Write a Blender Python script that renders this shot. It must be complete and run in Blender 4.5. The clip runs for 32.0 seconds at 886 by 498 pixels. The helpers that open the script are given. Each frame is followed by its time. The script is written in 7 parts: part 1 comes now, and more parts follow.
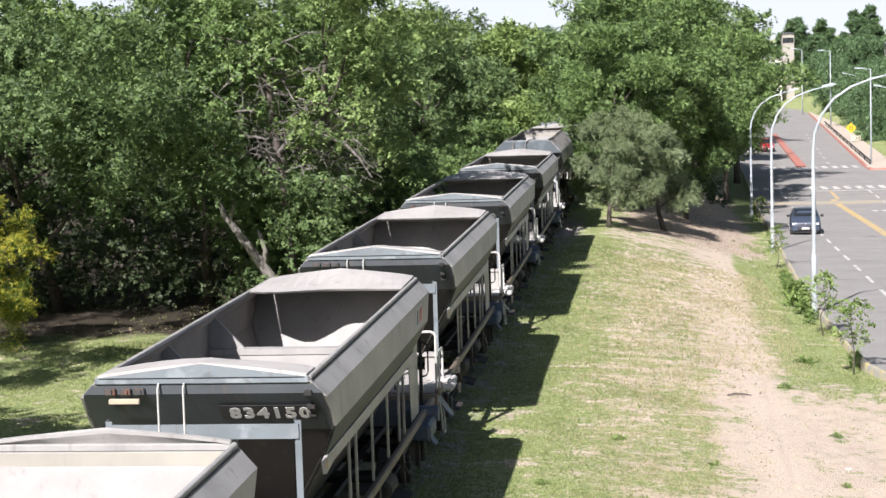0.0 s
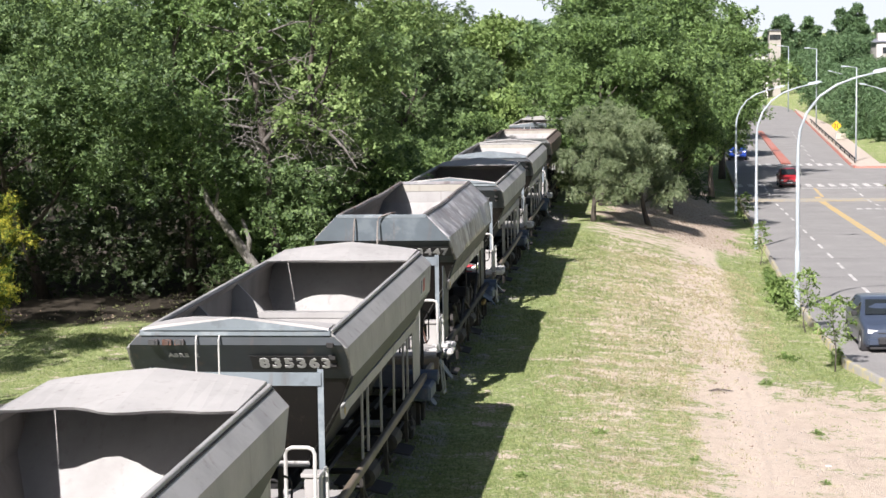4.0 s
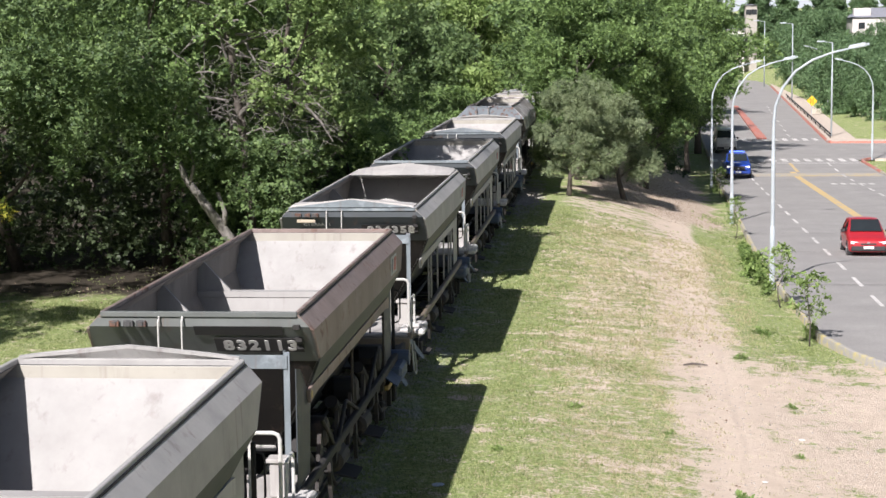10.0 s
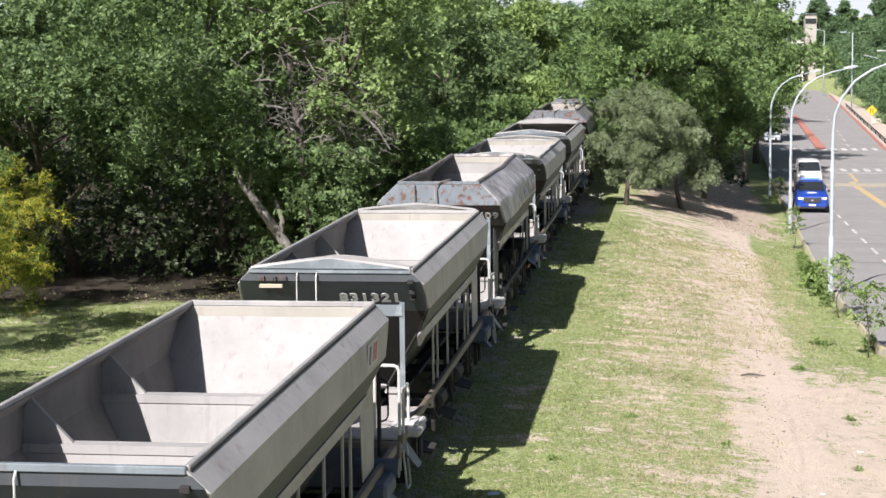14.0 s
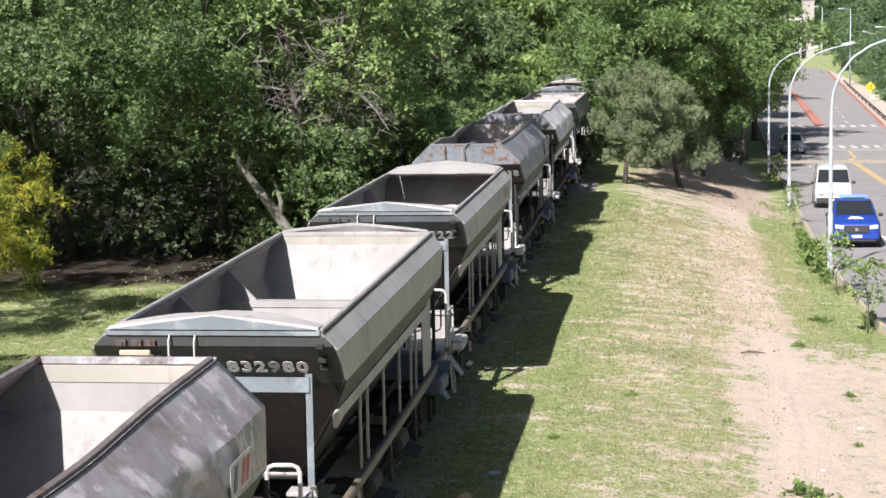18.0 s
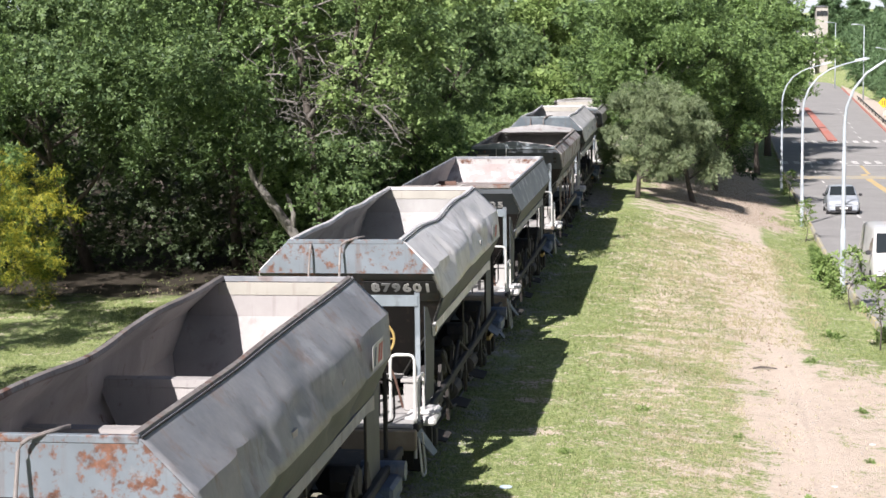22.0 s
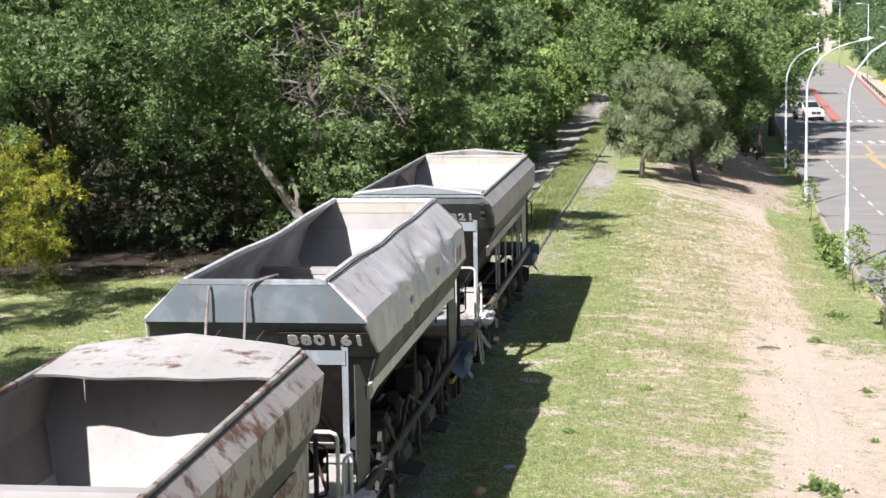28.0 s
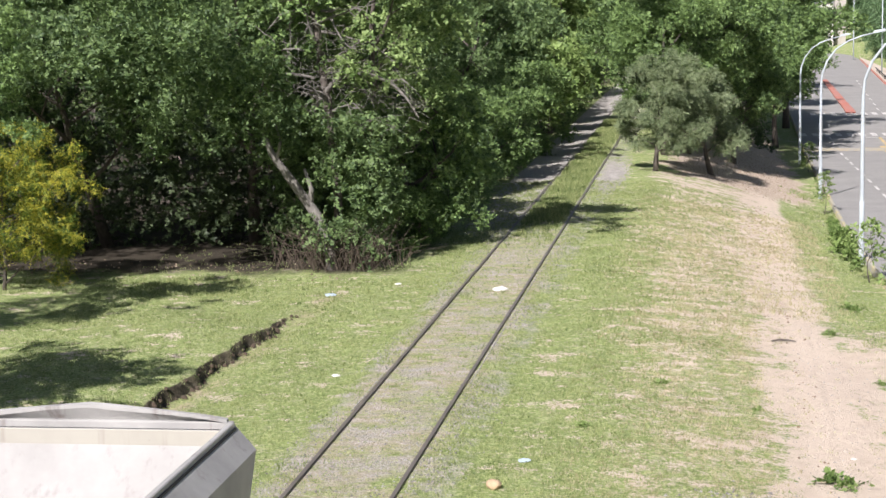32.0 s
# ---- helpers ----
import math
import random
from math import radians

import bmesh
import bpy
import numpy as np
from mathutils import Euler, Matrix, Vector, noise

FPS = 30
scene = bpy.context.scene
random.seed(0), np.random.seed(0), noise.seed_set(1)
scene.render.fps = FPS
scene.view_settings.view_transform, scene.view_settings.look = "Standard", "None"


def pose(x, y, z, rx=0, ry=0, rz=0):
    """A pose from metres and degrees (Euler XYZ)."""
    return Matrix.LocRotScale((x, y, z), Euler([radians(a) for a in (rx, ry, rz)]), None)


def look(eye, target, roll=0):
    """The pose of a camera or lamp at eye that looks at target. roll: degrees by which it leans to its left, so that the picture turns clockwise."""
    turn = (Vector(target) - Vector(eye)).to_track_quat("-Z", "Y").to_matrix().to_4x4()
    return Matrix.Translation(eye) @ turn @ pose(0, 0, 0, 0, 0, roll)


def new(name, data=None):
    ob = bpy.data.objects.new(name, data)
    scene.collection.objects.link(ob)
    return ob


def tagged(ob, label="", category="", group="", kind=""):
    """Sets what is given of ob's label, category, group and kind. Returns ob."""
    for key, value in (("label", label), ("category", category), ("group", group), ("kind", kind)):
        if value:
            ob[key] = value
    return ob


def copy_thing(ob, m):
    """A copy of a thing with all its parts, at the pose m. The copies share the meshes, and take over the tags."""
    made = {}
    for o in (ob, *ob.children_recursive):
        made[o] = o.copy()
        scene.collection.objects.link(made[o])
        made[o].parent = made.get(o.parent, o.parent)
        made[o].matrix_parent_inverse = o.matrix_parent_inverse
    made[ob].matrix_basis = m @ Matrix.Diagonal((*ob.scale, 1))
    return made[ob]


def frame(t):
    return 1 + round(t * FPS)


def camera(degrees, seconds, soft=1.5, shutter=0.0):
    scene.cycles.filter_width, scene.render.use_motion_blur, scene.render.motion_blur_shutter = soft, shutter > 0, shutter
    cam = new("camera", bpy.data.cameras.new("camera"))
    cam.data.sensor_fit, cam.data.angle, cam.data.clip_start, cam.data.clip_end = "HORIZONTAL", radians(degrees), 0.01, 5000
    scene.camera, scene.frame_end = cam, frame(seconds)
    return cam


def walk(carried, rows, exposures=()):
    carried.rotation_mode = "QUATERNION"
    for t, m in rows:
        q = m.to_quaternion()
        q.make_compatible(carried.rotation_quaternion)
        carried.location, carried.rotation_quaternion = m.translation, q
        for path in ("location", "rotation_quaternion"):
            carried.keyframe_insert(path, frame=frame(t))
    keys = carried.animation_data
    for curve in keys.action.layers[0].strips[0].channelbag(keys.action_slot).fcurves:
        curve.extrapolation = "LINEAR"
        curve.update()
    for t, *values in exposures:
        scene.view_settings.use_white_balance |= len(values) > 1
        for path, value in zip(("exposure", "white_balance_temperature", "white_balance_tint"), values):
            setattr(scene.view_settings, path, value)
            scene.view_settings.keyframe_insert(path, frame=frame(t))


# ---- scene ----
# camera on a footbridge: it turns in the holder's grip and stays in one place
cam = camera(27.0, 32.0)
EYE = (0.0, 0.0, 7.69)
TURNS = [
    (0.0, 84.23, 1.75, 6.60), (0.5, 84.07, 1.81, 6.69), (1.0, 84.36, 1.76, 6.55), (1.5, 84.50, 1.67, 6.64),
    (2.0, 84.04, 1.91, 6.79), (2.5, 84.10, 1.85, 6.84), (4.5, 83.92, 0.34, 6.03), (5.0, 83.83, -0.37, 5.94),
    (5.5, 83.50, -0.69, 4.97), (6.0, 83.42, -0.48, 4.87), (6.5, 83.34, -0.43, 5.11), (7.0, 83.32, 0.03, 4.91),
    (7.5, 83.39, -0.11, 4.69), (8.0, 82.85, -0.18, 4.57), (8.5, 82.73, 0.11, 4.61), (9.0, 82.83, 0.44, 5.33),
    (9.5, 83.10, 0.34, 5.41), (10.0, 83.14, 0.60, 5.47), (10.5, 82.91, 0.53, 5.97), (11.0, 82.77, 0.49, 5.90),
    (11.5, 82.75, 0.63, 6.16), (12.0, 82.91, 0.98, 6.65), (12.5, 83.29, 0.91, 7.37), (13.0, 83.26, 0.65, 7.11),
    (13.5, 83.35, 0.32, 7.26), (14.0, 83.42, 0.51, 7.25), (14.5, 83.49, 0.63, 7.12), (16.5, 82.97, 0.59, 7.47),
    (17.0, 83.04, 0.84, 7.36), (17.5, 83.11, 0.97, 7.27), (18.0, 82.80, 0.98, 7.17), (18.5, 82.64, 0.81, 7.16),
    (19.0, 82.57, 0.89, 7.19), (19.5, 82.66, 0.99, 7.20), (20.0, 82.76, 1.08, 7.21), (20.5, 82.77, 0.96, 7.27),
    (21.0, 82.98, 0.68, 7.43), (21.5, 83.16, 0.68, 7.51), (22.0, 83.23, 0.72, 7.58), (22.5, 83.51, 0.81, 7.67),
    (23.0, 83.18, 0.82, 7.40), (23.5, 83.14, 0.53, 7.29), (24.0, 83.13, 0.74, 7.28), (24.5, 83.18, 0.68, 7.30),
    (25.0, 83.21, 0.75, 7.33), (25.5, 82.69, 0.71, 7.61), (27.5, 82.60, 0.81, 7.60), (28.0, 82.62, 0.83, 7.69),
    (28.5, 82.65, 0.98, 7.75), (29.0, 82.59, 1.03, 7.80), (29.5, 82.50, 1.05, 7.76), (30.0, 82.71, 1.01, 7.84),
    (30.5, 82.73, 1.30, 7.90), (31.0, 82.69, 1.30, 7.96), (31.5, 82.49, 1.36, 7.98), (32.0, 82.43, 1.04, 8.10),
]
walk(cam, [(t, pose(*EYE, rx, ry, rz)) for t, rx, ry, rz in TURNS], exposures=[(t, e, 6500, 14.0) for t, e in ((0.0, 0.90), (6.0, 0.90), (8.5, 0.82), (11.0, 0.72), (12.0, 0.70), (13.0, 0.80), (15.0, 0.84), (18.0, 0.88), (24.0, 0.96), (28.5, 1.0), (30.0, 0.84), (32.0, 0.80))])

# ---- light: high morning sun from behind the bridge, clear sky ----
SUN = Vector((-1.3, -4.15, 3.6)).normalized()
world = bpy.data.worlds.new("sky")
scene.world = world
world.use_nodes = True
sky = world.node_tree.nodes.new("ShaderNodeTexSky")
sky.sky_type = "NISHITA"
sky.sun_disc = False
sky.sun_elevation = math.asin(SUN.z)
sky.sun_rotation = math.atan2(SUN.x, SUN.y)
sky.air_density, sky.dust_density = 1.0, 1.5
world.node_tree.links.new(sky.outputs[0], world.node_tree.nodes["Background"].inputs[0])
world.node_tree.nodes["Background"].inputs[1].default_value = 0.037
lamp = bpy.data.lights.new("sun", "SUN")
lamp.energy, lamp.angle, lamp.color = 4.8, radians(0.5), (1.0, 0.958, 0.935)
new("sun", lamp).matrix_world = look(SUN * 100, (0, 0, 0))

# ---- materials ----
def nodes_of(name):
    m = bpy.data.materials.new(name)
    m.use_nodes = True
    t = m.node_tree
    return m, t, t.nodes["Principled BSDF"]


def add(t, kind, **sockets):
    n = t.nodes.new(kind)
    for k, v in sockets.items():
        n.inputs[k].default_value = v
    return n


def coords(t, scale=(1, 1, 1), world_space=False):
    """Object or world coordinates, stretched."""
    mp = add(t, "ShaderNodeMapping")
    mp.inputs["Scale"].default_value = scale
    if world_space:
        t.links.new(t.nodes.new("ShaderNodeNewGeometry").outputs["Position"], mp.inputs["Vector"])
    else:
        t.links.new(t.nodes.new("ShaderNodeTexCoord").outputs["Object"], mp.inputs["Vector"])
    return mp.outputs["Vector"]


def noisy(t, vec, scale, detail=4.0, rough=0.55):
    n = add(t, "ShaderNodeTexNoise", Scale=scale, Detail=detail, Roughness=rough)
    t.links.new(vec, n.inputs["Vector"])
    return n.outputs["Fac"]


def ramp(t, fac, stops):
    r = t.nodes.new("ShaderNodeValToRGB")
    while len(r.color_ramp.elements) < len(stops):
        r.color_ramp.elements.new(0.5)
    for e, (p, c) in zip(r.color_ramp.elements, stops):
        e.position = p
        e.color = (*c, 1) if len(c) == 3 else c
    t.links.new(fac, r.inputs["Fac"])
    return r.outputs["Color"]


def mix(t, fac, a, b, how="MIX"):
    n = t.nodes.new("ShaderNodeMix")
    n.data_type, n.blend_type = "RGBA", how
    for s, v in ((n.inputs["Factor"], fac), (n.inputs["A"], a), (n.inputs["B"], b)):
        if isinstance(v, (int, float)):
            s.default_value = v
        elif isinstance(v, tuple):
            s.default_value = (*v, 1) if len(v) == 3 else v
        else:
            t.links.new(v, s)
    return n.outputs["Result"]


def calc(t, how, a, b=0.0, clamp=False):
    n = t.nodes.new("ShaderNodeMath")
    n.operation, n.use_clamp = how, clamp
    for s, v in zip(n.inputs, (a, b)):
        if isinstance(v, (int, float)):
            s.default_value = v
        else:
            t.links.new(v, s)
    return n.outputs[0]


def bump(t, bsdf, fac, strength, distance):
    b = add(t, "ShaderNodeBump", Strength=strength, Distance=distance)
    t.links.new(fac, b.inputs["Height"])
    t.links.new(b.outputs["Normal"], bsdf.inputs["Normal"])


def flat(name, c, rough=0.6, metal=0.0, spread=0.12, grain=25.0, lift=0.15):
    """A plain surface with a little blotching and grain."""
    m, t, b = nodes_of(name)
    v = coords(t)
    f = noisy(t, v, 2.5, 5.0)
    col = ramp(t, f, [(0.3, tuple(x * (1 - spread) for x in c)), (0.7, tuple(min(1, x * (1 + spread)) for x in c))])
    t.links.new(col, b.inputs["Base Color"])
    b.inputs["Roughness"].default_value, b.inputs["Metallic"].default_value = rough, metal
    if lift:
        bump(t, b, noisy(t, v, grain, 3.0), lift, 0.01)
    return m


def weathered(name, c, rust=0.15, dust=0.3, dusty=(0.34, 0.32, 0.295), rough=0.62, soft=False, worn=(), bloom=2.6):
    """Painted plate: faded paint, rust blooms and runs, pale stone dust."""
    m, t, b = nodes_of(name)
    v = coords(t)
    info = t.nodes.new("ShaderNodeObjectInfo")
    shift = t.nodes.new("ShaderNodeVectorMath")
    shift.operation = "ADD"
    big = t.nodes.new("ShaderNodeCombineXYZ")
    t.links.new(calc(t, "MULTIPLY", info.outputs["Random"], 40.0), big.inputs[1])
    t.links.new(v, shift.inputs[0])
    t.links.new(big.outputs[0], shift.inputs[1])
    v = shift.outputs[0]
    paint = ramp(t, noisy(t, v, 1.1, 6.0), [(0.3, tuple(x * (0.88 if soft else 0.76) for x in c)), (0.7, tuple(min(1, x * 1.14) for x in c))])
    for k, (tone, share, size) in enumerate(worn):
        # broad worn areas with ragged borders
        area = calc(t, "MULTIPLY", calc(t, "SUBTRACT", noisy(t, v, size, 7.0, 0.62), 1.0 - share, True), 14.0, True)
        paint = mix(t, calc(t, "MULTIPLY", area, 0.8), paint, tone)
    st = t.nodes.new("ShaderNodeMapping")
    st.inputs["Scale"].default_value = (0.8, 0.8, 0.45) if soft else (0.9, 0.45, 0.8)
    t.links.new(v, st.inputs["Vector"])
    runs = noisy(t, st.outputs[0], 1.6, 5.0, 0.6)
    fine = noisy(t, v, 9.0, 6.0, 0.65)
    d = calc(t, "MULTIPLY", calc(t, "SUBTRACT", calc(t, "ADD", runs, calc(t, "MULTIPLY", fine, 0.2 if soft else 0.45)), (0.85 if soft else 0.97) - dust, True), 1.5, True)
    col = mix(t, d, paint, dusty)
    r = calc(t, "MULTIPLY", calc(t, "SUBTRACT", calc(t, "ADD", noisy(t, v, bloom, 7.0, 0.68), calc(t, "MULTIPLY", runs, 0.35)), 0.98 - rust, True), 9.0, True)
    rustc = ramp(t, fine, [(0.35, (0.065, 0.03, 0.02)), (0.65, (0.185, 0.085, 0.052))])
    col = mix(t, r, col, rustc)
    # thin dark runs down the sheet, chips and dirty scuffs
    dn = t.nodes.new("ShaderNodeMapping")
    dn.inputs["Scale"].default_value = (5.0, 4.2, 0.35)
    t.links.new(v, dn.inputs["Vector"])
    streak = calc(t, "MULTIPLY", calc(t, "SUBTRACT", noisy(t, dn.outputs[0], 1.3, 4.0, 0.6), 0.585, True), 6.0, True)
    col = mix(t, calc(t, "MULTIPLY", streak, 0.30 if soft else 0.50), col, mix(t, 0.45, rustc, (0.10, 0.095, 0.09)))
    scuff = calc(t, "MULTIPLY", calc(t, "SUBTRACT", calc(t, "ADD", noisy(t, v, 5.5, 8.0, 0.78), calc(t, "MULTIPLY", noisy(t, v, 0.7, 2.0), 0.4)), 0.83, True), 9.0, True)
    col = mix(t, calc(t, "MULTIPLY", scuff, 0.34 if soft else 0.30), col, (0.16, 0.145, 0.135))
    t.links.new(col, b.inputs["Base Color"])
    b.inputs["Roughness"].default_value = rough
    bump(t, b, calc(t, "ADD", noisy(t, v, 1.3, 3.0), calc(t, "MULTIPLY", fine, 0.08)), 0.35, 0.05)
    return m


PALE = weathered("pale_grey_plate", (0.34, 0.338, 0.33), rust=0.03, dust=0.38, dusty=(0.44, 0.432, 0.415))
SCUFF = weathered("scuffed_brown_grey_plate", (0.255, 0.24, 0.242), rust=0.12, dust=0.40, dusty=(0.44, 0.415, 0.405), rough=0.45, worn=(((0.18, 0.152, 0.15), 0.50, 0.9), ((0.30, 0.32, 0.35), 0.50, 1.1), ((0.14, 0.115, 0.112), 0.46, 2.4), ((0.58, 0.565, 0.565), 0.47, 1.6), ((0.62, 0.61, 0.61), 0.42, 4.0)))
BRIGHT = weathered("chalky_dented_plate", (0.52, 0.515, 0.515), rust=0.05, dust=0.46, dusty=(0.70, 0.69, 0.68), rough=0.5, worn=(((0.36, 0.36, 0.37), 0.47, 0.8), ((0.30, 0.27, 0.255), 0.40, 2.1), ((0.66, 0.66, 0.67), 0.45, 1.4)))
BLUEGREY = weathered("blue_grey_plate", (0.21, 0.222, 0.24), rust=0.15, dust=0.36, dusty=(0.37, 0.355, 0.35), worn=(((0.19, 0.15, 0.135), 0.43, 1.6), ((0.30, 0.32, 0.345), 0.45, 1.0)))
WASHED = weathered("washed_blue_grey_plate", (0.20, 0.213, 0.238), rust=0.06, dust=0.34, dusty=(0.36, 0.37, 0.385), rough=0.5, worn=(((0.20, 0.215, 0.24), 0.48, 1.0), ((0.50, 0.51, 0.53), 0.44, 1.5)))
MOTTLED = weathered("mottled_rusted_lining", (0.33, 0.30, 0.295), rust=0.13, dust=0.30, dusty=(0.40, 0.38, 0.375), rough=0.85, soft=True, worn=(((0.28, 0.235, 0.222), 0.50, 1.3), ((0.58, 0.56, 0.56), 0.47, 2.2)), bloom=3.4)
RUSTY = weathered("rusted_grey_plate", (0.20, 0.155, 0.138), rust=0.24, dust=0.30, dusty=(0.34, 0.285, 0.265))
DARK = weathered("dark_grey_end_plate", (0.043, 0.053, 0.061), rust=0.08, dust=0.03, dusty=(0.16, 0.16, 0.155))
DARKRUST = weathered("dark_rusted_end_plate", (0.06, 0.061, 0.063), rust=0.29, dust=0.06, dusty=(0.16, 0.15, 0.14), bloom=5.0)
STEELBLUE = weathered("light_blue_steel", (0.175, 0.208, 0.23), rust=0.14, dust=0.12, worn=(((0.26, 0.30, 0.325), 0.46, 1.6), ((0.12, 0.14, 0.155), 0.42, 2.2)))
ENDSTEEL = weathered("blue_grey_end_steel", (0.085, 0.108, 0.126), rust=0.16, dust=0.08, worn=(((0.125, 0.15, 0.168), 0.46, 1.1),))
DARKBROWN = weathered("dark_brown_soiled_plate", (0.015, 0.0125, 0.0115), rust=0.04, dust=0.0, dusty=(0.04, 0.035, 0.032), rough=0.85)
BROWNED = weathered("browned_hopper_plate", (0.20, 0.178, 0.17), rust=0.14, dust=0.34, dusty=(0.30, 0.28, 0.27), rough=0.85, soft=True)
ENDBLUE = weathered("grey_green_end_plate", (0.115, 0.128, 0.124), rust=0.07, dust=0.1)
RUSTED_BLUE = weathered("rust_spotted_blue_steel", (0.16, 0.19, 0.215), rust=0.30, dust=0.15, bloom=6.5)
INSIDE = weathered("dusted_hopper_lining", (0.30, 0.295, 0.285), rust=0.04, dust=0.44, dusty=(0.42, 0.418, 0.41), rough=0.85, soft=True)
INRUST = weathered("rusted_hopper_lining", (0.32, 0.30, 0.29), rust=0.18, dust=0.42, dusty=(0.44, 0.425, 0.41), rough=0.85, soft=True)
GEAR = weathered("grimy_running_gear", (0.022, 0.021, 0.021), rust=0.08, dust=0.06, dusty=(0.11, 0.10, 0.09), rough=0.8)
GREASY = weathered("dusty_brown_gear", (0.04, 0.036, 0.033), rust=0.08, dust=0.08, dusty=(0.13, 0.12, 0.11), rough=0.8)
SILL = weathered("brown_sole_bar", (0.17, 0.14, 0.105), rust=0.16, dust=0.22)
DUSTY = weathered("stone_dusted_platform", (0.33, 0.32, 0.305), rust=0.05, dust=0.5, dusty=(0.42, 0.41, 0.395), rough=0.9, soft=True)
STONEDUST = weathered("caked_stone_dust", (0.46, 0.455, 0.44), rust=0.03, dust=0.5, dusty=(0.58, 0.575, 0.56), rough=0.95, soft=True)
FLAP = weathered("rust_edged_flap", (0.38, 0.37, 0.355), rust=0.13, dust=0.42, dusty=(0.47, 0.46, 0.445), rough=0.85, soft=True)
RUSTFLAP = weathered("rust_blotched_flap", (0.37, 0.365, 0.355), rust=0.25, dust=0.36, dusty=(0.48, 0.46, 0.45), rough=0.85, soft=True)
BAND = weathered("beige_band", (0.36, 0.345, 0.30), rust=0.05, dust=0.3, dusty=(0.42, 0.405, 0.36), rough=0.85, soft=True)
WHITE = weathered("white_rail_paint", (0.52, 0.52, 0.50), rust=0.08, dust=0.2, rough=0.5)
TANKBLUE = weathered("dark_blue_tank", (0.07, 0.10, 0.15), rust=0.04, dust=0.2)
OCHRE = weathered("ochre_bar", (0.42, 0.30, 0.10), rust=0.1, dust=0.2)
# dusty lining, darkened so the hopper's inner shade sits in its colour
SHADED_WALL = weathered("shaded_dusty_wall_lining", (0.18, 0.168, 0.16), rust=0.08, dust=0.40, dusty=(0.29, 0.27, 0.255), rough=0.85, soft=True)
RUSTPLATE = weathered("bare_rusted_plate", (0.15, 0.085, 0.065), rust=0.2, dust=0.12)
STENCIL = flat("stencilled_white", (0.5, 0.5, 0.49), 0.7)
WORNPIPE = weathered("worn_pipe", (0.17, 0.15, 0.14), rust=0.26, dust=0.35, dusty=(0.40, 0.38, 0.36))
BLACKEND = weathered("sooty_end_plate", (0.026, 0.028, 0.028), rust=0.05, dust=0.04, dusty=(0.11, 0.11, 0.105))
PATCHY = weathered("rust_patched_pale_plate", (0.36, 0.335, 0.32), rust=0.31, dust=0.34, dusty=(0.42, 0.40, 0.385))
FADED = flat("faded_stencil", (0.28, 0.29, 0.29), 0.7)
BLACKPAINT = flat("black_panel", (0.02, 0.02, 0.02), 0.6)
MARKRED = flat("faded_red_mark", (0.40, 0.10, 0.09), 0.6, spread=0.3)
PANELWHITE = weathered("worn_white_panel", (0.46, 0.465, 0.47), rust=0.06, dust=0.2, dusty=(0.36, 0.36, 0.36))
PLANK = flat("weathered_board", (0.42, 0.36, 0.28), 0.85)


# ---- mesh helpers ----
def part(name, bm, material, parent=None, label="", smooth=False):
    """Link a bmesh as one mesh object under a thing or a part."""
    me = bpy.data.meshes.new(name)
    bm.normal_update()
    bm.to_mesh(me)
    bm.free()
    return hang(name, me, material, parent, label, smooth)


def hang(name, me, material, parent=None, label="", smooth=False):
    if material is not None and not me.materials:
        me.materials.append(material)
    if smooth:
        me.polygons.foreach_set("use_smooth", [True] * len(me.polygons))
    ob = new(name, me)
    ob.parent = parent
    if label:
        ob["label"] = label
    return ob


def box(bm, x0, x1, y0, y1, z0, z1, bevel=0.0, turn=None):
    r = bmesh.ops.create_cube(bm, size=1.0)["verts"]
    m = Matrix.Translation(((x0 + x1) / 2, (y0 + y1) / 2, (z0 + z1) / 2)) @ Matrix.Diagonal((x1 - x0, y1 - y0, z1 - z0, 1))
    bmesh.ops.transform(bm, matrix=(turn @ m) if turn else m, verts=r)
    if bevel:
        edges = list({e for v in r for e in v.link_edges})
        bmesh.ops.bevel(bm, geom=edges, offset=bevel, segments=1, affect="EDGES", profile=0.5)
    return bm


def tube(bm, pts, r, n=8, caps=True):
    """A round bar along a bent line; r is one radius or one for each point."""
    pts = [Vector(p) for p in pts]
    rs = r if isinstance(r, (list, tuple)) else [r] * len(pts)
    rings, ref = [], Vector((0.31, 0.22, 0.92))
    for i, p in enumerate(pts):
        d = (pts[min(i + 1, len(pts) - 1)] - pts[max(i - 1, 0)]).normalized()
        if abs(d.dot(ref)) > 0.95:
            ref = Vector((0.9, 0.3, 0.1))
        a = d.cross(ref).normalized()
        b = d.cross(a)
        rings.append([bm.verts.new(p + (a * math.cos(k * math.tau / n) + b * math.sin(k * math.tau / n)) * rs[i]) for k in range(n)])
    for u, v in zip(rings, rings[1:]):
        for k in range(n):
            bm.faces.new((u[k], u[(k + 1) % n], v[(k + 1) % n], v[k]))
    if caps:
        bm.faces.new(rings[0][::-1])
        bm.faces.new(rings[-1])
    return bm


def prism(bm, outline, a, b, axis="x"):
    """A flat outline given thickness along an axis (outline in the other two axes, in xyz order)."""
    def at(p, s):
        return {"x": (s, p[0], p[1]), "y": (p[0], s, p[1]), "z": (p[0], p[1], s)}[axis]
    u = [bm.verts.new(at(p, a)) for p in outline]
    v = [bm.verts.new(at(p, b)) for p in outline]
    n = len(u)
    faces = [bm.faces.new(u[::-1]), bm.faces.new(v)]
    for k in range(n):
        faces.append(bm.faces.new((u[k], u[(k + 1) % n], v[(k + 1) % n], v[k])))
    bmesh.ops.recalc_face_normals(bm, faces=faces)
    return bm


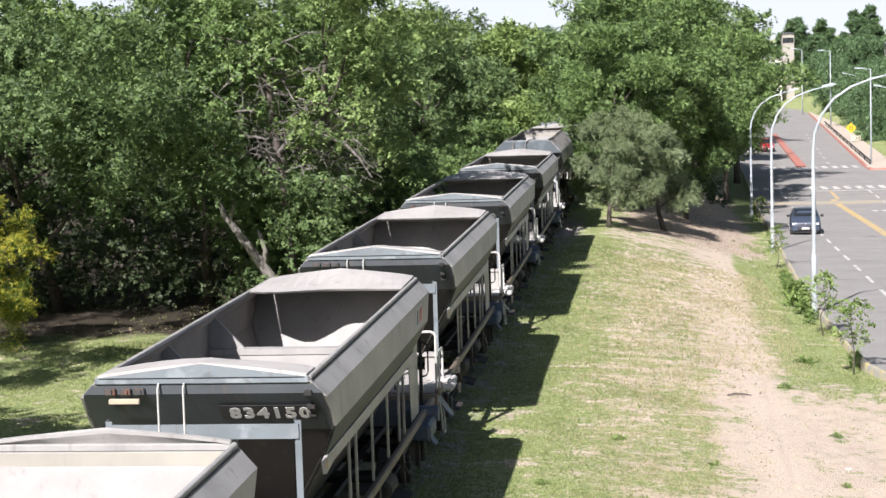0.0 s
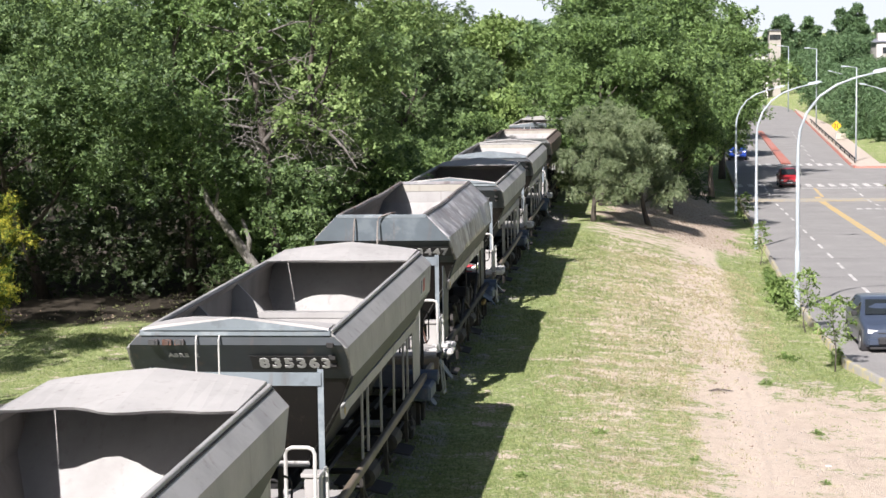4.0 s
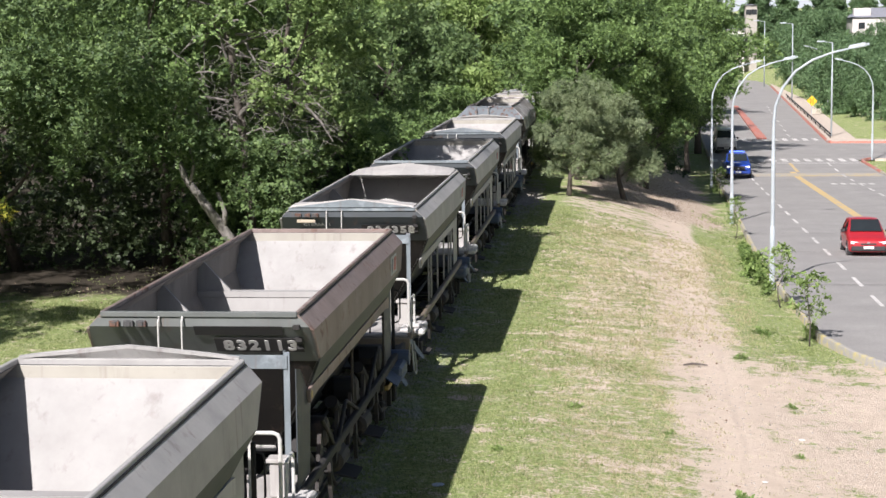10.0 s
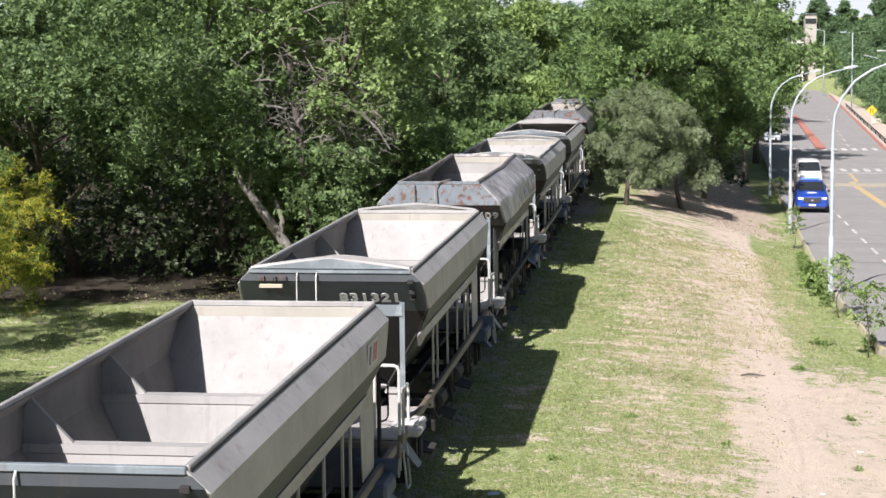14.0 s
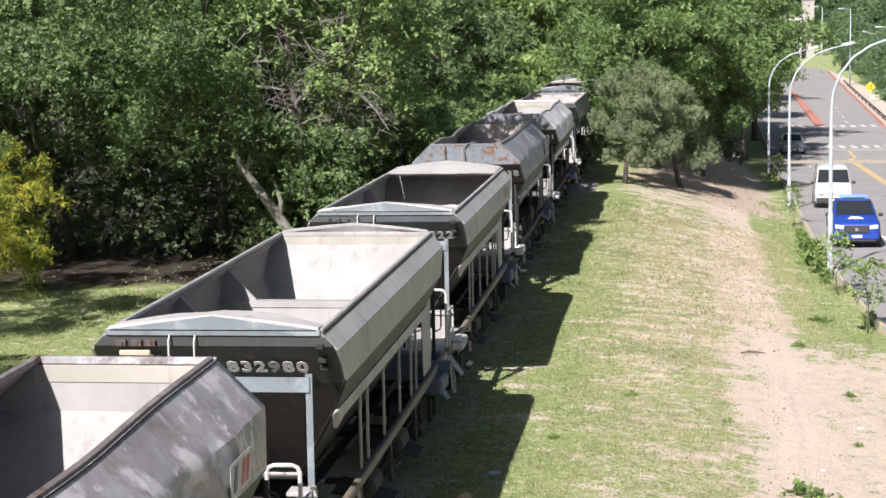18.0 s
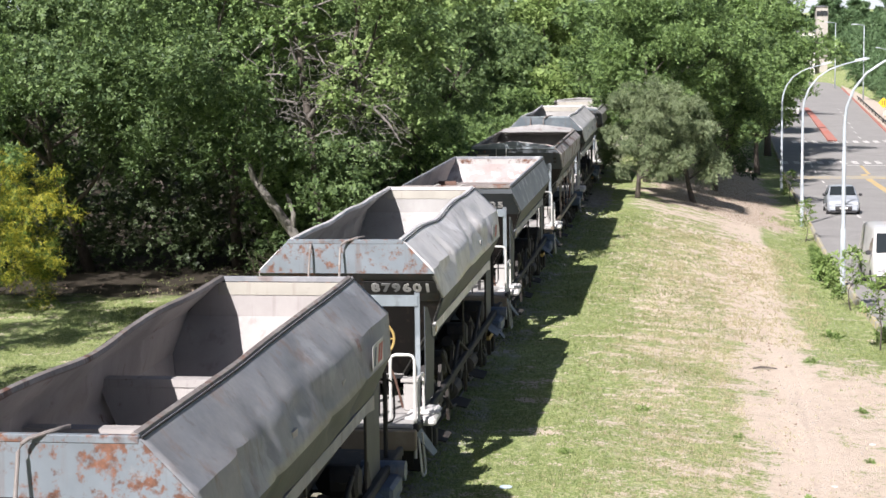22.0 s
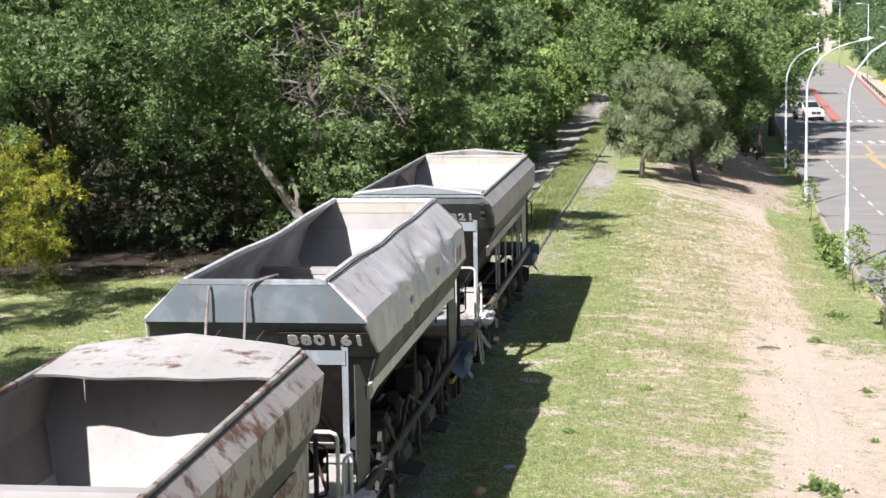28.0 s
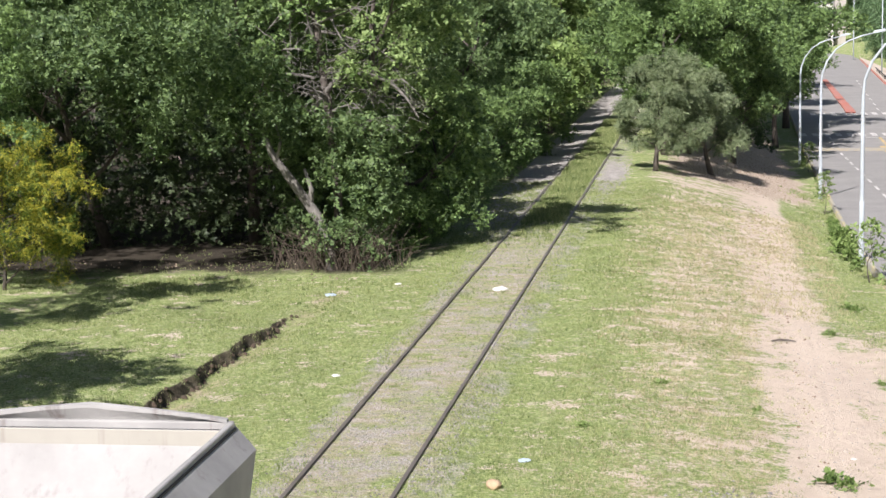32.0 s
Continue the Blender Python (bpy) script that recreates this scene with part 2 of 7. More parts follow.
def plate(bm, corners, t):
    """A sheet of metal through four or more corners, t thick along its normal."""
    c = [Vector(p) for p in corners]
    n = (c[1] - c[0]).cross(c[2] - c[0]).normalized() * t
    u = [bm.verts.new(p) for p in c]
    v = [bm.verts.new(p + n) for p in c]
    k = len(u)
    faces = [bm.faces.new(u[::-1]), bm.faces.new(v)]
    for i in range(k):
        faces.append(bm.faces.new((u[i], u[(i + 1) % k], v[(i + 1) % k], v[i])))
    bmesh.ops.recalc_face_normals(bm, faces=faces)
    return bm


def grid_mesh(name, xs, ys, height):
    """A height field over the lines xs and ys."""
    X, Y = np.meshgrid(xs, ys)
    Z = height(X, Y)
    nx, ny = len(xs), len(ys)
    i = np.arange(nx * ny).reshape(ny, nx)
    q = np.stack([i[:-1, :-1], i[:-1, 1:], i[1:, 1:], i[1:, :-1]], -1).reshape(-1, 4)
    return quads_mesh(name, np.stack([X, Y, Z], -1).reshape(-1, 3), q)


def quads_mesh(name, verts, faces):
    me = bpy.data.meshes.new(name)
    k = faces.shape[1]
    me.vertices.add(len(verts))
    me.vertices.foreach_set("co", verts.astype(np.float32).ravel())
    me.loops.add(faces.size)
    me.loops.foreach_set("vertex_index", faces.astype(np.int32).ravel())
    me.polygons.add(len(faces))
    me.polygons.foreach_set("loop_start", np.arange(len(faces), dtype=np.int32) * k)
    me.update(calc_edges=True)
    return me


def lettering(text, size, material, parent, m, name="digit", depth=0.004, pitch=0.64):
    """Raised characters in the built-in font, one mesh each, evenly spaced."""
    step = size * pitch
    for k, ch in enumerate(text):
        if ch == " ":
            continue
        key = ("glyph", ch, size)
        if key not in GLYPHS:
            cu = bpy.data.curves.new("glyph", "FONT")
            cu.body, cu.size, cu.extrude, cu.align_x, cu.resolution_u = ch, size, depth, "CENTER", 2
            cu.offset = size * 0.04
            tmp = bpy.data.objects.new("glyph", cu)
            scene.collection.objects.link(tmp)
            GLYPHS[key] = bpy.data.meshes.new_from_object(tmp.evaluated_get(bpy.context.evaluated_depsgraph_get()))
            bpy.data.objects.remove(tmp)
        ob = hang(name, GLYPHS[key], material, parent)
        ob.matrix_basis = m @ Matrix.Translation(((k - (len(text) - 1) / 2) * step, 0, 0))


GLYPHS = {}
TRACK_X = -5.80


# ---- lie of the land: flat along the rails, falling to the road ----
def smooth(t):
    t = np.clip(t, 0, 1)
    return t * t * (3 - 2 * t)


def road_z(y):
    y = np.asarray(y, float)
    return np.where(y < 45, -0.6, np.where(y < 135, -0.6 - 0.03 * (y - 45), -3.3))


KERB = [(-80, 5.6), (30, 6.9), (38, 8.0), (43.7, 6.9), (45.9, 6.0), (50, 5.35), (60, 5.3), (75, 5.45), (94, 5.9), (135, 6.9), (200, 8.2), (320, 10.5), (700, 18)]


def kerb_x(y):
    return np.interp(y, [k[0] for k in KERB], [k[1] for k in KERB])


def lip_line(y):
    """The crumbling edge of the washed-out ditch."""
    return -10.74 + 0.034 * (y - 34.4) + 0.06 * np.sin(y * 2.1) + 0.035 * np.sin(y * 5.3)


def land(x, y):
    x, y = np.asarray(x, float), np.asarray(y, float)
    fall = (0.75 * np.clip((x + 2.4) / 7.4, 0, 1) + 0.25 * smooth((x + 2.4) / 7.4)) * road_z(y)
    lumps = 0.05 * np.sin(x * 0.9 + 1.3 * np.sin(y * 0.31)) * np.sin(y * 0.53 + x * 0.2)
    lumps = lumps * np.clip((np.abs(x + 5.8) - 2.0) / 2, 0, 1) * np.clip((9 - x) / 3, 0, 1)
    lip_x = lip_line(y)
    bank = 0.24 * smooth((lip_x - x) / 0.11) * smooth((y - 31) / 4) * smooth((47 - y) / 6) * smooth((x + 19) / 6)
    dip = -0.10 * np.exp(-((x - lip_x - 0.16) / 0.24) ** 2) * smooth((y - 32) / 2) * smooth((46 - y) / 3)
    street = smooth((y - 151.0) / 1.0) * smooth((173.5 - y) / 1.0)
    right = np.where(y < 174, 19.15, 19.15 + (y - 174) * 0.046)
    under = -0.35 * smooth((x - kerb_x(y) - 0.12) / 0.3) * np.where((x < 120), np.maximum(smooth((right - x) / 0.3), street), 0)
    slope = np.clip((x - 24) * 0.10, 0, 4.5) * (1 - 0.8 * street)
    slope = np.maximum(slope, np.clip((x - 20.5) * 0.14, 0, 1.8) * smooth((150.5 - y) / 8) * smooth((y - 100) / 20))
    far = np.where(y > 330, smooth((y - 330) / 500) * 14, 0)
    bed = 0.055 * smooth((1.7 - np.abs(x + 5.8)) / 0.5)
    return bed + fall + lumps + dip + bank + under + far + slope - 0.10


def land_at(x, y):
    return float(land(x, y))

# ---- ground, road ----
def ground_material():
    m, t, b = nodes_of("grass_and_dirt")
    geo = t.nodes.new("ShaderNodeNewGeometry")
    pos = geo.outputs["Position"]
    sep = t.nodes.new("ShaderNodeSeparateXYZ")
    t.links.new(pos, sep.inputs[0])
    X, Y = sep.outputs[0], sep.outputs[1]
    n1 = noisy(t, pos, 0.35, 5.0, 0.6)
    n2 = noisy(t, pos, 2.2, 8.0, 0.74)
    n3 = noisy(t, pos, 14.0, 5.0, 0.7)
    mp = add(t, "ShaderNodeMapping")
    mp.inputs["Scale"].default_value = (0.75, 1.5, 1.0)
    t.links.new(pos, mp.inputs["Vector"])
    rows = noisy(t, mp.outputs[0], 0.9, 7.0, 0.72)
    green = ramp(t, n3, [(0.3, (0.13, 0.19, 0.06)), (0.5, (0.27, 0.345, 0.13)), (0.68, (0.54, 0.56, 0.30))])
    green = mix(t, 0.55, green, ramp(t, noisy(t, pos, 4.5, 5.0, 0.75), [(0.34, (0.45, 0.50, 0.44)), (0.6, (1.12, 1.08, 1.05))]), "MULTIPLY")
    straw = ramp(t, n3, [(0.25, (0.29, 0.25, 0.16)), (0.75, (0.50, 0.43, 0.31))])
    dirt = ramp(t, n2, [(0.25, (0.50, 0.41, 0.325)), (0.75, (0.66, 0.57, 0.475))])
    stones = ramp(t, noisy(t, pos, 22.0, 2.0, 0.5), [(0.35, (0.22, 0.21, 0.195)), (0.65, (0.54, 0.515, 0.48))])

    def band(v, c, half, soft):
        """1 near v = c, falling off past half."""
        return calc(t, "SUBTRACT", 1.0, calc(t, "DIVIDE", calc(t, "SUBTRACT", calc(t, "ABSOLUTE", calc(t, "SUBTRACT", v, c)), half), soft), True)

    mid = noisy(t, pos, 0.75, 8.0, 0.72)

    def swing(v, k):
        return calc(t, "MULTIPLY", calc(t, "SUBTRACT", v, 0.5), k)

    # dry grass, worst in cross bands near the path
    wob = calc(t, "ADD", X, calc(t, "MULTIPLY", calc(t, "SUBTRACT", n1, 0.5), 4.0))
    dry = calc(t, "ADD", calc(t, "MULTIPLY", band(wob, 0.9, 1.1, 1.8), calc(t, "ADD", 0.16, calc(t, "MULTIPLY", calc(t, "DIVIDE", calc(t, "SUBTRACT", Y, 36.0), 14.0, True), 0.12))), calc(t, "SUBTRACT", calc(t, "ADD", calc(t, "ADD", calc(t, "MULTIPLY", rows, 0.75), swing(mid, 0.75)), calc(t, "MULTIPLY", n2, 0.5)), 0.76))
    far_on = calc(t, "DIVIDE", calc(t, "SUBTRACT", calc(t, "ADD", Y, swing(mid, 12.0)), 57.0), 12.0, True)
    dry = calc(t, "ADD", dry, calc(t, "MULTIPLY", calc(t, "MULTIPLY", band(X, -5.8, 1.1, 0.6), calc(t, "SUBTRACT", 1.0, far_on)), 0.27))
    col = mix(t, calc(t, "MULTIPLY", dry, 4.5, True), green, straw)
    # bare earth: the trodden path and the open corner near the bridge
    path_c = calc(t, "ADD", 2.0, calc(t, "MULTIPLY", calc(t, "SUBTRACT", Y, 45.0), 0.010))
    path = band(calc(t, "SUBTRACT", calc(t, "ADD", X, calc(t, "MULTIPLY", calc(t, "SUBTRACT", n1, 0.5), 2.2)), path_c), 0.0, 0.35, 1.1)
    open_ground = calc(t, "MULTIPLY", band(wob, 4.8, 2.0, 2.4), calc(t, "DIVIDE", calc(t, "SUBTRACT", 49.0, Y), 6.0, True))
    shade_floor = calc(t, "MULTIPLY", calc(t, "DIVIDE", calc(t, "SUBTRACT", Y, 84.0), 4.0, True), band(wob, 1.6, 2.8, 1.2))
    wood_floor_shade = calc(t, "MULTIPLY", calc(t, "DIVIDE", calc(t, "SUBTRACT", -8.6, wob), 1.5, True), calc(t, "DIVIDE", calc(t, "SUBTRACT", calc(t, "ADD", Y, calc(t, "MULTIPLY", n1, 5.0)), 54.3), 1.2, True))
    bare = calc(t, "MAXIMUM", calc(t, "MAXIMUM", path, open_ground), shade_floor)
    bare = calc(t, "MULTIPLY", calc(t, "SUBTRACT", calc(t, "ADD", bare, calc(t, "ADD", calc(t, "ADD", swing(mid, 3.4), swing(n3, 1.6)), swing(n2, 1.6))), 0.52), 4.5, True)
    col = mix(t, bare, col, dirt)
    thin = calc(t, "MULTIPLY", band(wob, 0.35, 1.5, 1.5), calc(t, "ADD", 0.21, calc(t, "MULTIPLY", calc(t, "DIVIDE", calc(t, "SUBTRACT", Y, 38.0), 14.0, True), 0.36)))
    # windrows left by the mower, dry and pale, across the slope
    wave = calc(t, "SINE", calc(t, "ADD", calc(t, "MULTIPLY", Y, 4.6), calc(t, "ADD", swing(n1, 14.0), swing(mid, 5.0))))
    windrow = calc(t, "MULTIPLY", wave, calc(t, "MULTIPLY", band(wob, -0.2, 1.9, 1.2), calc(t, "MULTIPLY", calc(t, "DIVIDE", calc(t, "SUBTRACT", Y, 36.0), 8.0, True), calc(t, "MULTIPLY", calc(t, "DIVIDE", calc(t, "SUBTRACT", 84.0, Y), 16.0, True), 0.26))))
    scald = calc(t, "MULTIPLY", calc(t, "SUBTRACT", calc(t, "ADD", calc(t, "ADD", thin, windrow), calc(t, "ADD", calc(t, "ADD", swing(rows, 3.0), calc(t, "ADD", swing(n3, 2.2), swing(mid, 2.8))), swing(n2, 1.9))), 0.37), 7.0, True)
    col = mix(t, scald, col, dirt)
    specks = calc(t, "MULTIPLY", calc(t, "SUBTRACT", calc(t, "ADD", noisy(t, pos, 5.0, 6.0, 0.8), calc(t, "MULTIPLY", band(wob, 0.6, 1.6, 2.2), 0.07)), 0.565, True), 7.0, True)
    col = mix(t, specks, col, dirt)
    # the trodden line itself, smooth and pale, with a worn rut along it
    off = calc(t, "ADD", calc(t, "SUBTRACT", X, calc(t, "ADD", path_c, 0.35)), swing(n1, 0.9))
    tread = calc(t, "MULTIPLY", calc(t, "ADD", band(off, 0.0, 0.30, 0.30), swing(n2, 1.2)), calc(t, "DIVIDE", calc(t, "SUBTRACT", 90.0, Y), 6.0, True), True)
    col = mix(t, tread, col, ramp(t, n3, [(0.3, (0.56, 0.465, 0.375)), (0.7, (0.67, 0.58, 0.485))]))
    rut = calc(t, "MULTIPLY", band(off, 0.12, 0.03, 0.06), calc(t, "MULTIPLY", calc(t, "SUBTRACT", mid, 0.42), 5.0, True))
    col = mix(t, calc(t, "MULTIPLY", rut, 0.22), col, (0.30, 0.24, 0.185, 1))
    leafy = ramp(t, noisy(t, pos, 9.0, 6.0, 0.75), [(0.36, (0.30, 0.235, 0.18)), (0.48, (0.46, 0.375, 0.30)), (0.6, (0.61, 0.52, 0.43))])
    col = mix(t, calc(t, "MULTIPLY", calc(t, "SUBTRACT", calc(t, "ADD", shade_floor, calc(t, "MULTIPLY", n2, 0.5)), 0.7, True), 3.0, True), col, leafy)
    # near-black soil colour puts the wood's shade into the ground
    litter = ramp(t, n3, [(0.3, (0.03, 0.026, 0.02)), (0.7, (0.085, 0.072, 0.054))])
    col = mix(t, wood_floor_shade, col, litter)
    # steep faces take the same near-black tone
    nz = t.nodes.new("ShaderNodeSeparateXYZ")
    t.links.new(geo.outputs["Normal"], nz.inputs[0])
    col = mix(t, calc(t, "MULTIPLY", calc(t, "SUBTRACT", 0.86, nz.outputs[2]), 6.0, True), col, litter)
    # bare soil washed out below the lip of the ditch
    foot = calc(t, "MULTIPLY", calc(t, "MULTIPLY", band(calc(t, "SUBTRACT", X, calc(t, "MULTIPLY", calc(t, "SUBTRACT", Y, 34.4), 0.034)), -10.5, 0.16, 0.3), band(Y, 40.0, 7.5, 2.0)), calc(t, "ADD", 0.35, swing(mid, 4.0)), True)
    col = mix(t, foot, col, straw)
    # ballast showing through beside and between the rails
    cess = calc(t, "MULTIPLY", band(X, -7.55, 0.85, 0.4), far_on)
    near_rail = band(X, -5.65, 1.55, 0.7)
    scatter = calc(t, "MULTIPLY", calc(t, "SUBTRACT", calc(t, "ADD", calc(t, "MULTIPLY", near_rail, 0.40), calc(t, "ADD", calc(t, "MULTIPLY", n2, 0.45), swing(mid, 0.9))), 0.55, True), 4.0, True)
    scatter = calc(t, "MAXIMUM", calc(t, "MULTIPLY", scatter, near_rail), calc(t, "MULTIPLY", calc(t, "SUBTRACT", calc(t, "ADD", cess, n2), 0.85, True), 3.0, True))
    between = calc(t, "MULTIPLY", band(X, -5.8, 0.62, 0.2), far_on)
    col = mix(t, calc(t, "MULTIPLY", scatter, calc(t, "SUBTRACT", 1.0, calc(t, "MULTIPLY", between, 0.85))), col, stones)
    t.links.new(col, b.inputs["Base Color"])
    b.inputs["Roughness"].default_value = 0.95
    b.inputs["Specular IOR Level"].default_value = 0.15
    bump(t, b, calc(t, "ADD", n3, calc(t, "MULTIPLY", n2, 0.8)), 0.9, 0.06)
    return m


xs = np.unique(np.concatenate([np.linspace(-1500, -60, 12), np.arange(-60, -20, 2.0), np.arange(-20, -11.8, 0.3), np.arange(-11.8, -11.0, 0.1), np.arange(-11.0, -10.0, 0.035), np.arange(-9.5, 10, 0.35), np.arange(10, 18, 2.0), np.arange(18, 26, 0.3), np.arange(26, 60, 2.5), np.linspace(60, 1500, 12)]))
ys = np.unique(np.concatenate([np.linspace(-300, -10, 8), np.arange(-10, 31, 0.5), np.arange(31, 50, 0.12), np.arange(50, 110, 0.5), np.arange(110, 148, 2.0), np.arange(148, 180, 0.5), np.arange(180, 260, 2.0), np.linspace(260, 3000, 30)]))
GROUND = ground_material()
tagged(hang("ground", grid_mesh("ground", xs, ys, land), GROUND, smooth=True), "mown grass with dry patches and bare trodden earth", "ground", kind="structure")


def slab_material():
    m, t, b = nodes_of("concrete_road")
    v = coords(t, world_space=True)
    n = noisy(t, v, 0.5, 6.0, 0.6)
    f = noisy(t, v, 20.0, 4.0, 0.7)
    mp = add(t, "ShaderNodeMapping")
    mp.inputs["Scale"].default_value = (1.6, 0.05, 1.0)
    t.links.new(v, mp.inputs["Vector"])
    tracks = noisy(t, mp.outputs[0], 1.0, 3.0)
    col = ramp(t, n, [(0.3, (0.215, 0.21, 0.202)), (0.7, (0.335, 0.327, 0.312))])
    col = mix(t, calc(t, "MULTIPLY", tracks, 0.75), col, (0.225, 0.218, 0.21))
    col = mix(t, 0.25, col, ramp(t, f, [(0.35, (0.18, 0.18, 0.175)), (0.65, (0.48, 0.47, 0.45))]))
    t.links.new(col, b.inputs["Base Color"])
    b.inputs["Roughness"].default_value = 0.85
    bump(t, b, f, 0.25, 0.01)
    return m


ROAD = slab_material()


def lane_x(y):
    """The line between the two near lanes."""
    return 8.05 + 0.0165 * (np.asarray(y, float) - 60)


def strip(name, y0, y1, left, right, lift, step=2.0):
    """A ribbon that lies on the road between two lines."""
    ys_ = np.linspace(y0, y1, max(2, int((y1 - y0) / step) + 1))
    a, b = left(ys_), right(ys_)
    z = road_z(ys_) + lift
    v = np.concatenate([np.stack([a, ys_, z], 1), np.stack([b, ys_, z], 1)])
    n = len(ys_)
    i = np.arange(n - 1)
    return quads_mesh(name, v, np.stack([i, i + n, i + n + 1, i + 1], 1))


def paint(name, c, wear=0.35):
    m, t, b = nodes_of(name)
    v = coords(t, world_space=True)
    f = calc(t, "ADD", calc(t, "MULTIPLY", noisy(t, v, 3.0, 6.0, 0.7), 0.7), calc(t, "MULTIPLY", noisy(t, v, 0.4, 3.0), 0.3))
    t.links.new(ramp(t, f, [(wear, (0.34, 0.33, 0.315)), (wear + 0.12, c)]), b.inputs["Base Color"])
    b.inputs["Roughness"].default_value = 0.8
    return m


LINE_WHITE = paint("worn_white_line", (0.62, 0.61, 0.59), 0.40)
BAND_YELLOW = paint("faded_yellow_band", (0.47, 0.38, 0.21), 0.46)
LINE_YELLOW = paint("worn_yellow_line", (0.54, 0.40, 0.18), 0.38)
RED_PAINT = paint("faded_red_paint", (0.44, 0.16, 0.12), 0.36)
KERB_YELLOW = paint("yellow_kerb_paint", (0.50, 0.43, 0.20), 0.47)
SIDEWALK = flat("pinkish_sidewalk", (0.52, 0.45, 0.38), 0.9, spread=0.15, grain=8)


def right_x(y):
    y = np.asarray(y, float)
    return np.where(y < 174, 19.0, 19.0 + (y - 174) * 0.046)


road = tagged(hang("road", strip("road", -80, 420, lambda y: kerb_x(y) + 0.05, right_x, 0.0, 1.0), ROAD), "pale grey concrete road with worn lane lines", "road", kind="structure")
tagged(hang("road_side_street", quads_mesh("road_side_street", np.array([[19.0, 151.1, -3.3], [110, 151.1, -3.3], [110, 172.5, -3.3], [19.0, 172.5, -3.3]]), np.array([[0, 1, 2, 3]])), ROAD), "pale concrete side street", "road", kind="structure")


def kerb(name, y0, y1, line, w, material, label, h=0.14, step=1.5):
    """Upright kerb along a line, a real step over the road."""
    ys_ = np.linspace(y0, y1, int((y1 - y0) / step) + 1)
    x = line(ys_)
    z = road_z(ys_)
    prof = [(0, -0.3), (0, h - 0.02), (0.02, h), (w - 0.02, h), (w, h - 0.02), (w, -0.3)]
    n = len(ys_)
    v = np.concatenate([np.stack([x + px, ys_, z + pz], 1) for px, pz in prof])
    i = np.arange(n - 1)
    f = np.concatenate([np.stack([i + a * n, i + (a + 1) * n, i + (a + 1) * n + 1, i + a * n + 1], 1) for a in range(len(prof) - 1)])
    return tagged(hang(name, quads_mesh(name, v, f), material), label, "kerb", kind="structure")


kerb("kerb_near", -60, 320, lambda y: kerb_x(y) - 0.07, 0.13, KERB_YELLOW, "concrete kerb with worn yellow paint", .11)
kerb("kerb_far_yellow", 20, 138, lambda y: right_x(y), 0.2, KERB_YELLOW, "far kerb painted yellow")
kerb("kerb_far_red", 138, 151.8, lambda y: right_x(y) + np.clip(y - 149, 0, 9) ** 2 * 0.12, 0.22, RED_PAINT, "red painted kerb at the corner")
kerb("kerb_sidewalk_red", 174.3, 330, lambda y: right_x(y), 0.25, RED_PAINT, "red painted kerb along the sidewalk")
tagged(hang("pavement", strip("pavement", 174, 340, lambda y: right_x(y) + 0.25, lambda y: right_x(y) + 2.9, 0.15), SIDEWALK), "pale pinkish concrete sidewalk", "sidewalk", kind="structure")
tagged(hang("pavement_street", quads_mesh("pavement_street", np.array([[19.4, 172.5, -3.14], [110, 172.5, -3.14], [110, 175.2, -3.12], [19.4, 175.2, -3.12]]), np.array([[0, 1, 2, 3]])), SIDEWALK), "pale sidewalk along the side street", "sidewalk", kind="structure")
tagged(hang("kerb_street_red", quads_mesh("kerb_street_red", np.array([[19.2, 172.35, -3.32], [110, 172.35, -3.32], [110, 172.38, -3.13], [19.2, 172.38, -3.13], [110, 172.6, -3.13], [19.2, 172.6, -3.13]]), np.array([[0, 1, 2, 3], [3, 2, 4, 5]])), RED_PAINT), "red kerb along the side street", "kerb", kind="structure")


def bent_kerb(name, pts, w, h, material, label, base=-3.45):
    """A kerb along a bent line on the flat street, w wide to the line's left."""
    bm = bmesh.new()
    rows = []
    for k, p in enumerate(pts):
        d = (Vector(pts[min(k + 1, len(pts) - 1)]) - Vector(pts[max(k - 1, 0)])).normalized()
        n = Vector((-d.y, d.x))
        rows.append([bm.verts.new((p[0] + n.x * o, p[1] + n.y * o, z)) for o, z in ((0, base), (0, -3.3 + h - .02), (.02, -3.3 + h), (w, -3.3 + h), (w, base))])
    for a, b in zip(rows, rows[1:]):
        for k in range(4):
            bm.faces.new((a[k], b[k], b[k + 1], a[k + 1]))
    bmesh.ops.recalc_face_normals(bm, faces=bm.faces)
    return tagged(part(name, bm, material), label, "kerb", kind="structure")


bent_kerb("kerb_corner_near", [(110, 151.3), (60, 151.3), (24, 151.3), (22.2, 151.3), (20.4, 151.3)], .22, .10, SIDEWALK, "low concrete kerb along the side street")
arc = [(20.9 - 1.9 * math.sin(a), 174.3 - 1.9 * math.cos(a)) for a in np.linspace(0, math.pi / 2, 9)]
bent_kerb("kerb_corner_far", arc[::-1], .25, .16, RED_PAINT, "rounded red kerb at the far street corner")
bm = bmesh.new()
prism(bm, [(x + .1, y + .1) for x, y in arc] + [(19.3, 176.5), (23.0, 176.5), (23.0, 172.5)], -3.5, -3.146, "z")
tagged(part("pavement_corner", bm, SIDEWALK), "rounded sidewalk corner at the crossing", "sidewalk", kind="structure")
# red raised median beyond the crossing
bm = bmesh.new()
prism(bm, [(13.0, 179.0), (13.5, 178.6), (13.9, 179.0), (15.6, 250), (15.0, 250)], -3.4, -3.16, "z")
tagged(part("median", bm, RED_PAINT), "narrow raised median painted red", "median", kind="structure")


